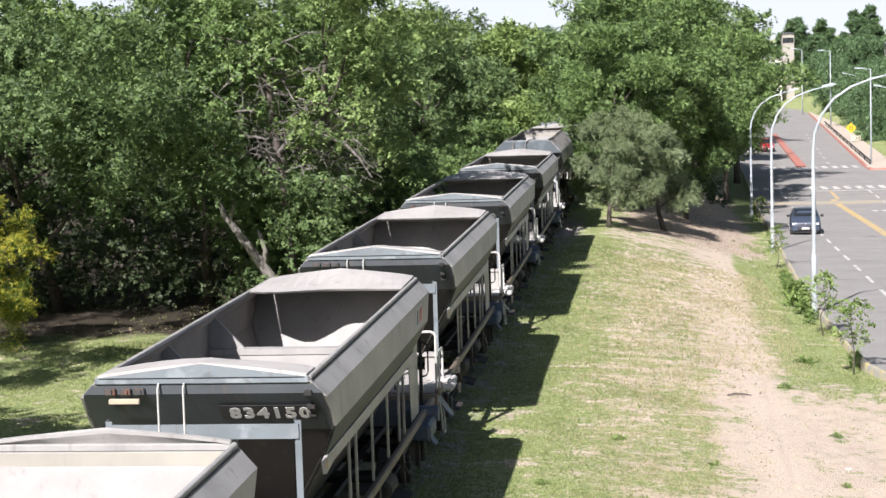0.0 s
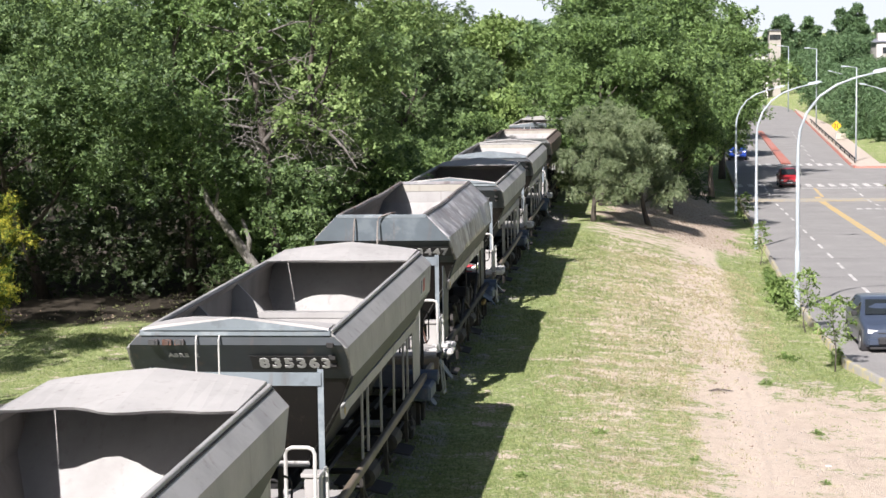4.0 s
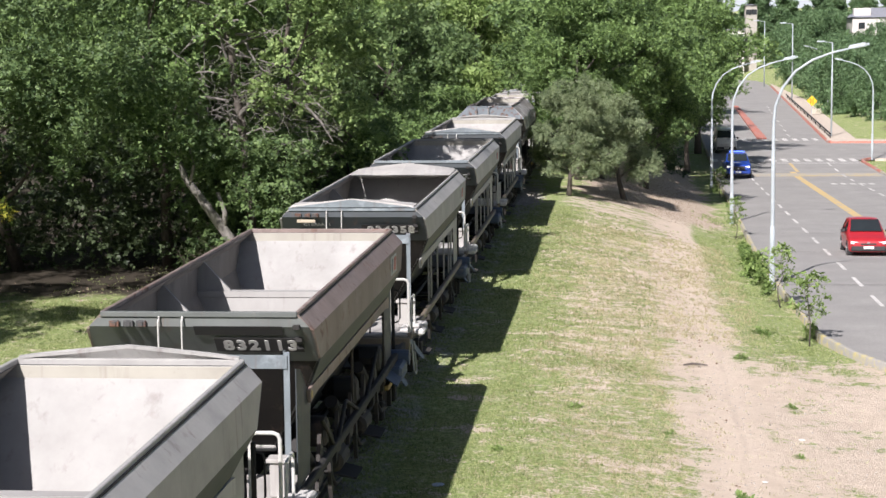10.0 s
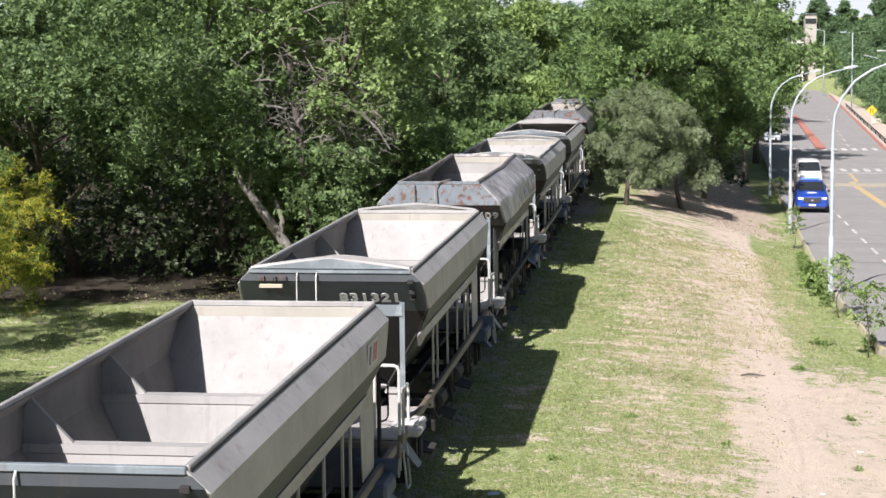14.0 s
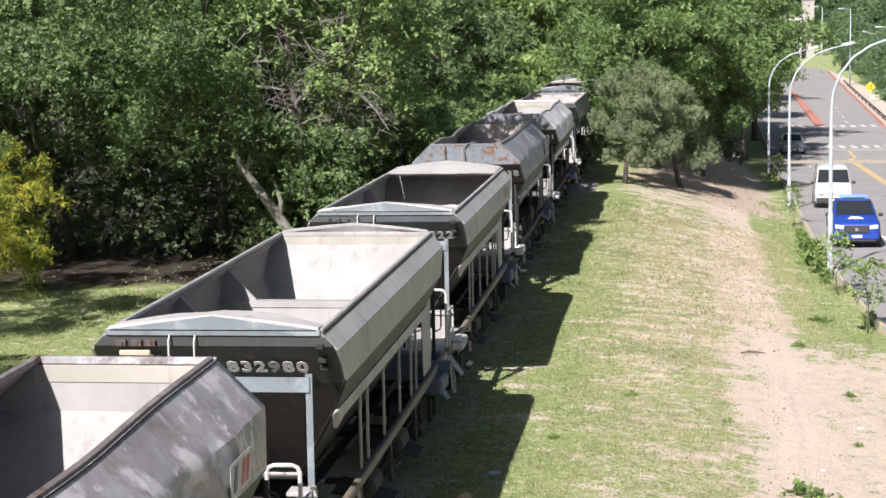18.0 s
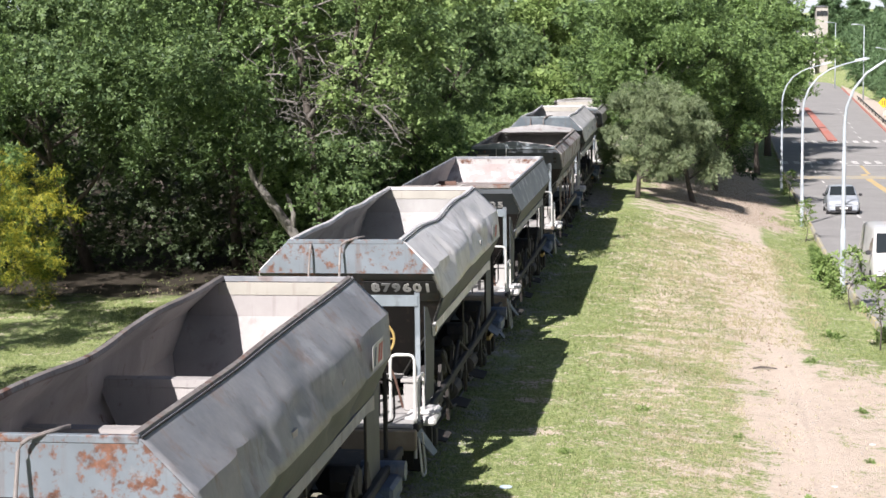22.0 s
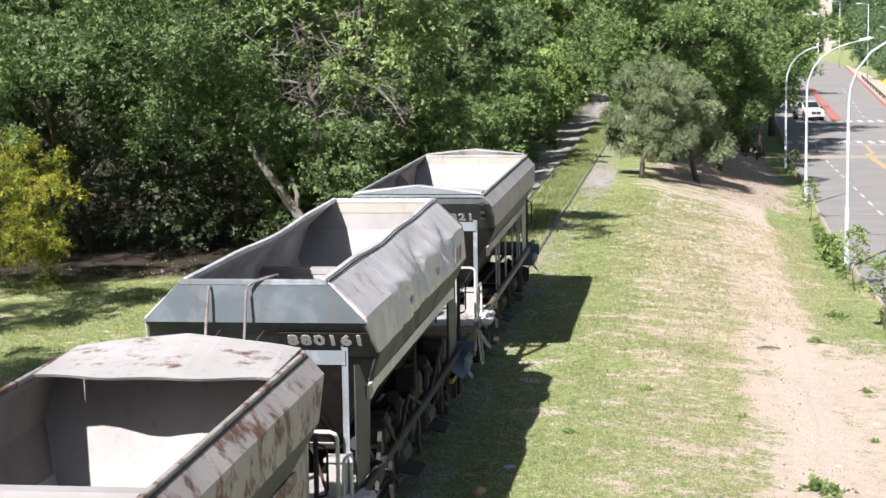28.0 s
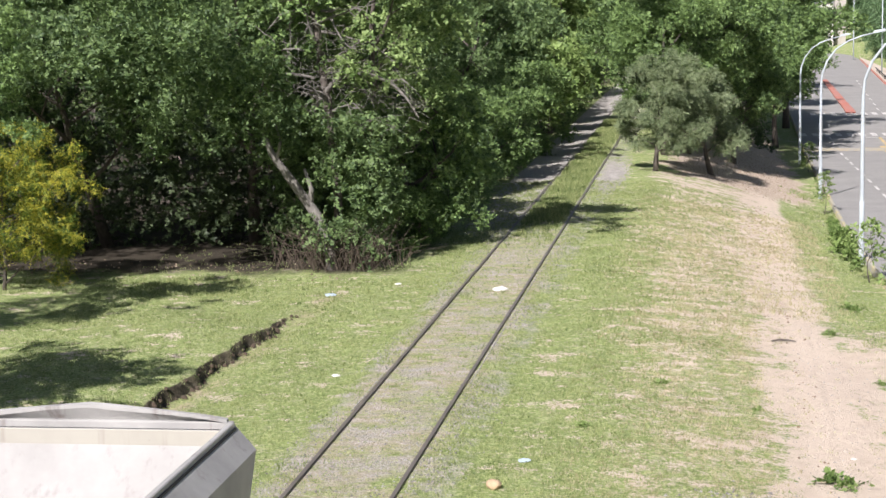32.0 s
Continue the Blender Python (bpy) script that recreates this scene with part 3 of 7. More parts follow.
def dash(x0, x1, y0, y1, material, name="lane_dash", skew=0.0):
    z0, z1 = float(road_z(y0)) + 0.006, float(road_z(y1)) + 0.006
    me = quads_mesh(name, np.array([[x0, y0, z0], [x1, y0, z0], [x1 + skew, y1, z1], [x0 + skew, y1, z1]]), np.array([[0, 1, 2, 3]]))
    return hang(name, me, material, road)


for k in range(-3, 17):
    y = 57.0 + 5.55 * k
    x = float(lane_x(y))
    dash(x - .07, x + .07, y, y + 2.9, LINE_WHITE, skew=0.05)
    if y < 150:
        dash(x + 6.68, x + 6.82, y - 1, y + 1.9, LINE_WHITE, skew=0.05)
for k in range(8):
    y = 183 + 9 * k
    dash(16.4 + .046 * k * 9, 16.52 + .046 * k * 9, y, y + 3.5, LINE_WHITE)
    dash(11.0 + .02 * k * 9, 11.12 + .02 * k * 9, y, y + 3.5, LINE_WHITE)
hang("centre_line", strip("centre_line", 20, 139, lambda y: lane_x(y) + 3.15, lambda y: lane_x(y) + 3.62, 0.006), LINE_YELLOW, road)
dash(6.9, 18.8, 134.6, 137.6, BAND_YELLOW, "cross_band")
dash(13.0, 13.25, 139.0, 148.0, LINE_YELLOW, "centre_line", 0.2)
dash(12.3, 18.9, 147.6, 148.0, LINE_WHITE, "stop_line")
for k in range(13):
    dash(7.4 + k * 0.92, 7.86 + k * 0.92, 149.5, 152.6, LINE_WHITE, "crossing_stripe")
for k in range(10):
    dash(9.6 + k * 0.95, 10.08 + k * 0.95, 176.4, 179.8, LINE_WHITE, "crossing_stripe")
for k in range(5):
    dash(14.0 + k * 0.62, 14.38 + k * 0.62, 124.2, 125.6, LINE_WHITE, "road_word_bar")
for k, (a, b, c, d) in enumerate(((5.6, 14.5, 84.5, .9), (5.5, 19.0, 63.0, 1.6), (5.6, 9.5, 75.2, .2))):
    dash(a, b, c, c + .07, flat("dark_joint", (0.10, 0.10, 0.10), 0.9), "joint")

# rails, standing proud of the grown-over ballast
RAIL = weathered("dark_rail_steel", (0.135, 0.12, 0.108), rust=0.10, dust=0.12, dusty=(0.2, 0.17, 0.14), rough=0.5)


track = new("railway_track")
bm = bmesh.new()
prism(bm, [(-.036, 0), (.036, 0), (.036, -.03), (.010, -.045), (.010, -.11), (.065, -.125), (.065, -.15), (-.065, -.15), (-.065, -.125), (-.010, -.11), (-.010, -.045), (-.036, -.03)], .004, 11.996, "y")
rail_me = part("rail", bm, RAIL, track).data
bpy.data.objects.remove(track.children[0])
for sx in (-1, 1):
    for k in range(32):
        hang("rail", rail_me, RAIL, track).matrix_basis = pose(TRACK_X + sx * (1.676 / 2 + 0.036), -60 + 12 * k, 0)
tagged(track, "dark worn steel rails in grown-over ballast", "railway track")

# ---- trees ----
def leaf_material(name, lo, hi):
    m, t, b = nodes_of(name)
    g = t.nodes.new("ShaderNodeNewGeometry")
    info = t.nodes.new("ShaderNodeObjectInfo")
    big = noisy(t, coords(t, world_space=True), 0.55, 3.0, 0.6)
    f = calc(t, "ADD", calc(t, "MULTIPLY", calc(t, "SUBTRACT", g.outputs["Random Per Island"], 0.22), 1.25), calc(t, "MULTIPLY", info.outputs["Random"], 0.25))
    f = calc(t, "ADD", f, calc(t, "MULTIPLY", calc(t, "SUBTRACT", big, 0.5), 1.5))
    col = ramp(t, f, [(0.05, lo), (0.85, hi)])
    t.links.new(col, b.inputs["Base Color"])
    b.inputs["Roughness"].default_value = 0.5
    b.inputs["Specular IOR Level"].default_value = 0.3
    tr = t.nodes.new("ShaderNodeBsdfTranslucent")
    t.links.new(mix(t, 0.5, col, (0.15, 0.215, 0.055)), tr.inputs["Color"])
    ms = t.nodes.new("ShaderNodeMixShader")
    ms.inputs[0].default_value = 0.34
    out = t.nodes["Material Output"]
    t.links.new(b.outputs[0], ms.inputs[1])
    t.links.new(tr.outputs[0], ms.inputs[2])
    t.links.new(ms.outputs[0], out.inputs["Surface"])
    return m


LEAF = leaf_material("broad_leaf", (0.068, 0.118, 0.048), (0.24, 0.36, 0.125))
LEAF_GREY = leaf_material("grey_green_leaf", (0.13, 0.175, 0.095), (0.30, 0.36, 0.20))
LEAF_YELLOW = leaf_material("yellow_green_leaf", (0.085, 0.15, 0.03), (0.52, 0.48, 0.06))
# darkened leaf copy: the deep shade under the crowns is in its colour
LEAF_SHADED = leaf_material("shade_darkened_leaf", (0.036, 0.054, 0.030), (0.10, 0.14, 0.065))
LEAF_MID = leaf_material("deep_green_leaf", (0.065, 0.112, 0.048), (0.19, 0.28, 0.11))
LEAF_SUN = leaf_material("light_broad_leaf", (0.11, 0.18, 0.06), (0.31, 0.42, 0.16))
# distance haze is mixed into this leaf colour as a bluer green
LEAF_FAR = leaf_material("haze_tinted_far_leaf", (0.075, 0.14, 0.07), (0.215, 0.335, 0.165))
LEAF_FRESH = leaf_material("fresh_leaf", (0.12, 0.195, 0.055), (0.30, 0.41, 0.14))


def bark_material(name, c):
    m, t, b = nodes_of(name)
    v = coords(t, (6, 6, 1.2))
    f = noisy(t, v, 2.0, 6.0, 0.7)
    t.links.new(ramp(t, f, [(0.3, tuple(x * 0.5 for x in c)), (0.7, tuple(x * 1.3 for x in c))]), b.inputs["Base Color"])
    b.inputs["Roughness"].default_value = 0.9
    bump(t, b, f, 0.8, 0.05)
    return m


BARK = bark_material("grey_brown_bark", (0.115, 0.098, 0.085))
BARK_DRY = bark_material("dry_brown_twigs", (0.095, 0.074, 0.056))
BARK_PALE = bark_material("bleached_bark", (0.195, 0.182, 0.166))


def limbs(seed, height, spread, r0, n=6, lean=(0.0, 0.0), fork=0.3):
    """A tapered trunk with forking limbs; gives the mesh and the limb ends."""
    rnd = random.Random(seed)
    bm, tips = bmesh.new(), []
    top = Vector((lean[0], lean[1], height * 0.72))
    pts = [Vector((0, 0, -0.15))]
    for k in range(1, 6):
        f = k / 5
        pts.append(Vector((top.x * f + rnd.uniform(-.12, .12), top.y * f + rnd.uniform(-.12, .12), top.z * f)))
    tube(bm, pts, [r0 * 1.25] + [r0 * (1 - 0.8 * k / 5) for k in range(1, 6)], 8)
    for i in range(n):
        f = fork + (0.95 - fork) * i / max(1, n - 1)
        base = pts[0].lerp(pts[-1], f)
        a = i * 2.4 + rnd.uniform(-.5, .5)
        length = spread * (1.05 - 0.45 * f) * rnd.uniform(0.75, 1.1)
        q, p, d = [base], base, Vector((math.cos(a), math.sin(a), rnd.uniform(0.35, 0.9))).normalized()
        for s in range(4):
            d = (d + Vector((rnd.uniform(-.25, .25), rnd.uniform(-.25, .25), rnd.uniform(-.05, .25)))).normalized()
            p = p + d * length / 4
            q.append(p)
        rb = r0 * (0.55 - 0.3 * f)
        tube(bm, q, [rb * (1 - 0.2 * k) for k in range(5)], 6)
        tips += [q[2], q[3], q[4]]
        for s in (2, 3):
            e = q[s] + Vector((rnd.uniform(-1, 1), rnd.uniform(-1, 1), rnd.uniform(-.1, .8))).normalized() * length * 0.4
            tube(bm, [q[s], q[s].lerp(e, .5) + Vector((0, 0, .1)), e], [rb * .45, rb * .3, rb * .12], 5)
            tips.append(e)
    tips.append(pts[-1])
    return bm, tips


def leaves(name, seed, centres, radii, count, size, droop=0.2, long=1.7):
    """Leafy twigs in clumps: each twig carries four sprigs of three folded leaves that share their stalk."""
    rng = np.random.default_rng(seed)

    def unit(v):
        return v / (np.linalg.norm(v, axis=-1, keepdims=True) + 1e-9)

    c, r = np.asarray(centres, float), np.asarray(radii, float)
    w = r ** 2
    n = max(1, count // 12)
    k = rng.choice(len(c), n, p=w / w.sum())
    d = unit(rng.normal(size=(n, 3)) + np.array([0, 0, 0.25]))
    rad = rng.uniform(0.12, 1.05, n) ** 0.5
    squash = np.stack([np.ones(len(c)), np.ones(len(c)), rng.uniform(0.45, 1.0, len(c))], 1)[k]
    p0 = c[k] + d * (rad * r[k])[:, None] * squash
    # twigs run outward and hang; their leaves lie roughly in one plane that faces up
    twig = unit(d * 0.8 + rng.normal(size=(n, 3)) * 0.55 + np.array([0, 0, -0.6 * droop]))
    up = d * 0.4 + np.array([0, -0.15, 0.7]) + rng.normal(size=(n, 3)) * 0.38
    up = unit(up - twig * (up * twig).sum(1)[:, None])
    side = np.cross(up, twig)
    step = size * long * 0.75
    node = np.arange(4)[None, :, None]
    base = p0[:, None] + twig[:, None] * step * node - np.array([0, 0, 1.0]) * (0.06 * step) * node ** 2 + rng.normal(size=(n, 4, 3)) * size * 0.25
    fan = np.array([-1.0, 0.0, 1.0])[None, None] + rng.normal(size=(n, 4, 3)) * 0.28
    ax = unit(twig[:, None, None] * np.cos(fan)[..., None] + side[:, None, None] * np.sin(fan)[..., None] + rng.normal(size=(n, 4, 3, 3)) * 0.22 + np.array([0, 0, -0.25 * droop]))
    face = up[:, None, None] + rng.normal(size=(n, 4, 3, 3)) * 0.42
    face = unit(face - ax * (face * ax).sum(-1, keepdims=True))
    across = np.cross(face, ax)
    s = size * rng.uniform(0.6, 1.35, (n, 4, 3))[..., None]
    mid = base[:, :, None] + ax * s * long * 0.5
    tip = base[:, :, None] + ax * s * long
    fold = face * s * 0.12
    v = np.concatenate([base[:, :, None], np.stack([mid + across * s * 0.5 - fold, tip, mid - across * s * 0.5 - fold], 3).reshape(n, 4, 9, 3)], 2).reshape(-1, 3)
    i = (np.arange(n * 4) * 10)[:, None, None]
    f = i + np.array([[0, 1, 2, 3], [0, 4, 5, 6], [0, 7, 8, 9]])[None]
    return quads_mesh(name, v, f.reshape(-1, 4))


def crown_clumps(seed, tips, height, spread, low, n, lean=(0, 0), puff=1.0):
    """Clump centres and radii: domed boughs round the limb ends and over the crown, with hollows between them."""
    rng = np.random.default_rng(seed)
    boughs = [(Vector(p), rng.uniform(0.16, 0.26) * spread) for p in tips]
    while len(boughs) < n / 5:
        a, u = rng.uniform(0, math.tau), rng.uniform(0.35, 1) ** 0.5
        z = rng.uniform(low, 1.0)
        prof = math.sin(math.pi * min(1, max(0.08, (z - low) / (1 - low) * 0.82 + 0.14))) ** 0.6
        rr = spread * prof * u * (0.8 + 0.25 * math.sin(3 * a + seed))
        p = Vector((math.cos(a) * rr + lean[0] * z, math.sin(a) * rr + lean[1] * z, z * height))
        if noise.noise(p * (2.6 / spread) + Vector((seed, 0, 0))) > -0.16:
            boughs.append((p, rng.uniform(0.13, 0.25) * spread))
    c, r = [], []
    mid = Vector((lean[0] * 0.6, lean[1] * 0.6, height * 0.55))
    for p, size in boughs:
        out = (p - mid).normalized() * 0.5 + Vector((0, 0, 0.55))
        for k in range(max(3, round(n / len(boughs)))):
            d = (Vector(rng.normal(size=3)).normalized() + out).normalized()
            c.append(tuple(p + Vector((d.x, d.y, d.z * 0.62)) * size * rng.uniform(0.55, 1.0)))
            r.append((size * rng.uniform(0.24, 0.46) + 0.05) * puff)
    return c, r


def tree(name, seed, height, spread, r0, leaf, count, size, low=0.25, clumps=60, n=7, lean=(0, 0), bark=BARK, label="", fork=0.3, droop=0.2, long=1.7, puff=1.0):
    top = new(name)
    bm, tips = limbs(seed, height, spread, r0, n, lean, fork)
    part("trunk", bm, bark, top, smooth=True)
    c, r = crown_clumps(seed + 5, tips, height, spread, low, clumps, lean, puff)
    hang("crown", leaves("crown", seed + 9, c, r, count, size, droop, long), leaf, top)
    return tagged(top, label, "tree" if height > 3.2 else "shrub")


def plant(proto, x, y, s=1.0, turn=0.0, dz=0.0):
    return copy_thing(proto, pose(x, y, land_at(x, y) + dz, 0, 0, turn) @ Matrix.Diagonal((s, s, s, 1)))


def put(ob, x, y, turn=0.0, s=1.0):
    ob.matrix_basis = pose(x, y, land_at(x, y), 0, 0, turn) @ Matrix.Diagonal((s, s, s, 1))
    return ob


rnd = random.Random(7)


def wood_kinds(fine):
    out = []
    for i, (h, s_, cnt, lf) in enumerate([(12.0, 4.6, 24000, LEAF), (10.8, 4.2, 22000, LEAF_MID), (12.8, 4.8, 24000, LEAF_SUN), (9.0, 3.9, 20000, LEAF_MID), (5.6, 3.2, 15000, LEAF)]):
        c, sz = (int(cnt * 3.6), 0.057) if fine else (int(cnt * .75), 0.13)
        k = tree("woodland_tree", 11 + i * 7 + (0 if fine else 3), h, s_, 0.19, lf if fine or i % 2 else LEAF_FRESH, c, sz, low=(0.46 if fine else 0.12) if i < 4 else 0.02, lean=(0, -4.2) if fine and i < 4 else (0, 0), clumps=460 if fine else 220, puff=.9 if fine else 1.1, n=9, label="dense leafy woodland tree with tangled grey limbs")
        k["group"] = "trees of the wood beside the track"
        out.append(k)
    return out


near_kinds, far_kinds = wood_kinds(True), wood_kinds(False)
first = [(-14.8, 59.2), (-19.6, 58.4), (-11.4, 58.6), (-23.5, 58.0), (-9.9, 60.0)]
spots = []
for k, (x, y) in enumerate(first):
    put(near_kinds[k], x, y, (8, -12, 25, -5, 70)[k])
    spots.append((x, y))
for k, (x, y) in enumerate([(-30, 100), (-22, 105), (-15, 110), (-12, 120), (-13, 131)]):
    put(far_kinds[k], x, y, k * 40)
    spots.append((x, y))
# edge shrubs, low and close, along the line and the clearing
for x, y, s_ in ((-9.9, 62.5, .62), (-9.6, 67.5, .7), (-10.2, 74.0, .9), (-9.8, 80.5, .85), (-9.9, 87.0, .9), (-9.5, 94.0, .95), (-9.6, 101.5, .9), (-9.4, 110.0, 1.0), (-9.3, 119.0, 1.0), (-9.7, 56.6, .42), (-9.2, 58.4, .36), (-10.4, 55.6, .30)):
    plant((near_kinds if y < 96 else far_kinds)[4], x, y, s_, rnd.uniform(0, 360))
tries = 0
while len(spots) < 62 and tries < 8000:
    tries += 1
    y = rnd.uniform(60, 240)
    x = rnd.uniform(-42 + (y - 56) * 0.1, -12.4) if rnd.random() < 0.55 else rnd.uniform(-16, -11.6)
    if all((x - a) ** 2 + (y - b) ** 2 > (3.5 + (y - 56) * 0.012) ** 2 for a, b in spots):
        spots.append((x, y))
        plant((near_kinds if y < 92 else far_kinds)[rnd.choice([0, 1, 2, 3, 0, 1])], x, y, rnd.uniform(0.85, 1.12), rnd.uniform(0, 360))


def thicket(name, seed, pts, count, size, leaf, label):
    c = [(x, y, land_at(x, y) + z) for x, y, z, r in pts]
    return tagged(hang(name, leaves(name, seed, c, [p[3] for p in pts], count, size), leaf), label, "undergrowth", kind="stuff")


pts = []
for i in range(360):
    y = rnd.uniform(58.6, 67)
    x = rnd.uniform(-36, -11.2)
    pts.append((x, y, rnd.uniform(0.2, 4.2), rnd.uniform(0.6, 1.3)))
for i in range(170):
    pts.append((rnd.uniform(-25, -12.6), rnd.uniform(56.6, 59.5), rnd.uniform(0.5, 4.4), rnd.uniform(0.4, 0.9)))
for i in range(150):
    y = rnd.uniform(64, 150)
    pts.append((rnd.uniform(-13.5, -10.6), y, rnd.uniform(0.2, 3.2), rnd.uniform(0.5, 1.1)))
thicket("undergrowth", 5, pts, 150000, 0.075, LEAF_SHADED, "tangled undergrowth inside the wood, coloured dark for shade")
pts = []
for i in range(120):
    x = rnd.uniform(-13.3, -9.3)
    z = rnd.uniform(0.15, 4.8)
    pts.append((x, 53.7 + rnd.uniform(0, 2.4) + (z * .15) + abs(x + 10.6) * .25, z, rnd.uniform(0.25, 0.62)))
for i in range(60):
    pts.append((rnd.uniform(-11.4, -9.5), rnd.uniform(52.5, 53.8), rnd.uniform(.4, 4.6), rnd.uniform(.2, .4)))
thicket("edge_brush", 15, pts, 48000, 0.052, LEAF_MID, "tangled green brush at the wood's edge")
pts = []
for i in range(64):
    p = Vector((rnd.uniform(-28, -13.4), rnd.uniform(47.2, 52.6), rnd.uniform(5.7, 9.0)))
    for j in range(6):
        q = p + Vector((rnd.gauss(0, .55), rnd.gauss(0, .45), rnd.gauss(0, .3)))
        pts.append((q.x, q.y, q.z, rnd.uniform(.2, .42)))
for i in range(26):
    p = Vector((rnd.uniform(-15.8, -12.3), rnd.uniform(51.6, 53.6), rnd.uniform(3.7, 6.6)))
    for j in range(5):
        q = p + Vector((rnd.gauss(0, .5), rnd.gauss(0, .4), rnd.gauss(0, .3)))
        pts.append((q.x, q.y, q.z, rnd.uniform(.2, .4)))
thicket("hanging_boughs", 17, pts, 90000, 0.055, LEAF_MID, "leafy boughs hanging out over the clearing")
pts = []
hedge_rnd = random.Random(23)
for i in range(190):
    y = 63 + 92 * hedge_rnd.uniform(0, 1)
    z = hedge_rnd.uniform(.1, 3.4)
    pts.append((-9.35 + hedge_rnd.gauss(0, .3) - abs(z - 1.6) * .1, y, z, hedge_rnd.uniform(.4, .85)))
thicket("trackside_hedge", 21, pts, 52000, 0.075, LEAF_MID, "rank leafy growth along the gravel beside the track")
pts = []
for i in range(110):
    y = rnd.uniform(129, 141)
    pts.append((rnd.uniform(-5.0, 3.8), y, rnd.uniform(.1, 2.6), rnd.uniform(.4, .8)))
thicket("verge_undergrowth", 19, pts, 26000, 0.10, LEAF_SHADED, "undergrowth beneath the tall verge trees, leaves darkened for shade")
# dead bleached stem and brush at the wood's edge
bm = bmesh.new()
tube(bm, [(0, 0, -.2), (-.05, 0, .8), (-.4, 0, 1.6), (-1.05, .05, 2.5), (-1.75, .1, 3.45), (-2.05, .1, 4.3)], [.18, .17, .16, .14, .10, .05], 9)
tube(bm, [(-.6, .02, 1.9), (-.55, 0, 2.4), (-.75, 0, 3.0)], [.10, .08, .05], 7)
tube(bm, [(-1.6, .08, 3.2), (-1.45, .0, 3.8), (-1.6, .0, 4.5)], [.06, .04, .02], 6)
dead = new("dead_tree")
part("stem", bm, BARK_PALE, dead, "", True)
tagged(put(dead, -11.05, 53.2, 0, 1.0), "leaning dead tree stem with bleached bark", "tree")
bm = bmesh.new()
for i in range(300):
    a, l = rnd.uniform(0, math.tau), rnd.uniform(.5, 1.9)
    x0, y0 = rnd.gauss(0, .75), rnd.gauss(0, .45)
    d = Vector((math.cos(a) * .55, math.sin(a) * .4 - .1, rnd.uniform(.3, 1.4))).normalized() * l
    p = Vector((x0, y0, 0))
    tube(bm, [p, p + d * .5 + Vector((0, 0, .12)), p + d + Vector((d.x * .3, 0, -.16))], [.013, .009, .003], 4, False)
brush = part("brushwood", bm, BARK_DRY)
brush.matrix_basis = pose(-10.85, 53.5, land_at(-10.85, 53.5) + .02)
tagged(brush, "heap of dry bleached brushwood", "brushwood", kind="stuff")
# bare dead limbs that show in the crowns
bare = new("dead_limbs")
bm = bmesh.new()
for i in range(22):
    a = rnd.uniform(-.7, 3.8)
    p = Vector((rnd.uniform(-.3, .3), 0, 4.2 + i * .2))
    q = [p]
    d = Vector((math.cos(a) + .25, -abs(math.sin(a)) * .5, rnd.uniform(-.2, .5))).normalized()
    for s_ in range(6):
        d = (d + Vector((rnd.uniform(-.4, .4), rnd.uniform(-.3, .3), rnd.uniform(-.45, .35)))).normalized()
        p = p + d * rnd.uniform(.25, .5)
        q.append(p)
    tube(bm, q, [.05, .042, .034, .027, .02, .013, .006], 5, False)
    for j in (2, 3, 4, 5, 5):
        e = q[j] + Vector((rnd.uniform(-1, 1), rnd.uniform(-1, .3), rnd.uniform(-.7, .7))) * .6
        tube(bm, [q[j], q[j].lerp(e, .5) + Vector((0, 0, .06)), e], [.016, .011, .004], 4, False)
tube(bm, [(.1, 0, 5.2), (.5, -.2, 5.6), (1.3, -.3, 5.75), (2.1, -.3, 5.5), (2.6, -.35, 5.0), (2.95, -.3, 4.4)], [.085, .08, .07, .055, .04, .02], 7, False)
tube(bm, [(2.1, -.3, 5.5), (2.5, -.4, 5.55), (2.9, -.4, 5.2)], [.04, .03, .01], 5, False)
twig_rnd = random.Random(91)
for i in range(170):
    # fine dead twigs in sprays among the limbs
    u = twig_rnd.uniform(0, 1)
    p = Vector((-.9 + 3.6 * u + twig_rnd.gauss(0, .3), -.25 + twig_rnd.gauss(0, .3), 6.4 - 1.5 * u + twig_rnd.gauss(0, .55)))
    a = twig_rnd.gauss(-.15, .75)
    d = Vector((math.cos(a), twig_rnd.gauss(0, .4), math.sin(a))) * twig_rnd.uniform(.35, 1.0) * twig_rnd.choice((-1, 1, 1))
    bend = Vector((twig_rnd.gauss(0, .07), 0, twig_rnd.gauss(.04, .07)))
    tube(bm, [p, p + d * .5 + bend, p + d], [.009, .007, .003], 4, False)
part("limb", bm, BARK_PALE, bare, "tangle of bare grey limbs", True)
bm = bmesh.new()
tube(bm, [(.25, .5, -.1), (.3, .4, 2), (.15, .1, 4.6), (.0, 0, 5.9), (-.15, 0, 7.1), (-.5, .1, 8.6)], [.14, .14, .14, .125, .10, .04], 8)
part("trunk", bm, BARK, bare, "", True)
tagged(put(bare, -11.45, 54.5), "half-dead tree with bare grey limbs", "tree")
# grey-green feathery tree beside the line: two leaning stems
put(tree("grey_green_tree", 71, 5.5, 2.5, 0.12, LEAF_GREY, 84000, 0.024, low=0.08, clumps=420, n=12, label="low grey-green tree with drooping feathery foliage", fork=0.25, droop=1.1, long=4.6, lean=(.5, 0), puff=.5), -2.4, 85.4)
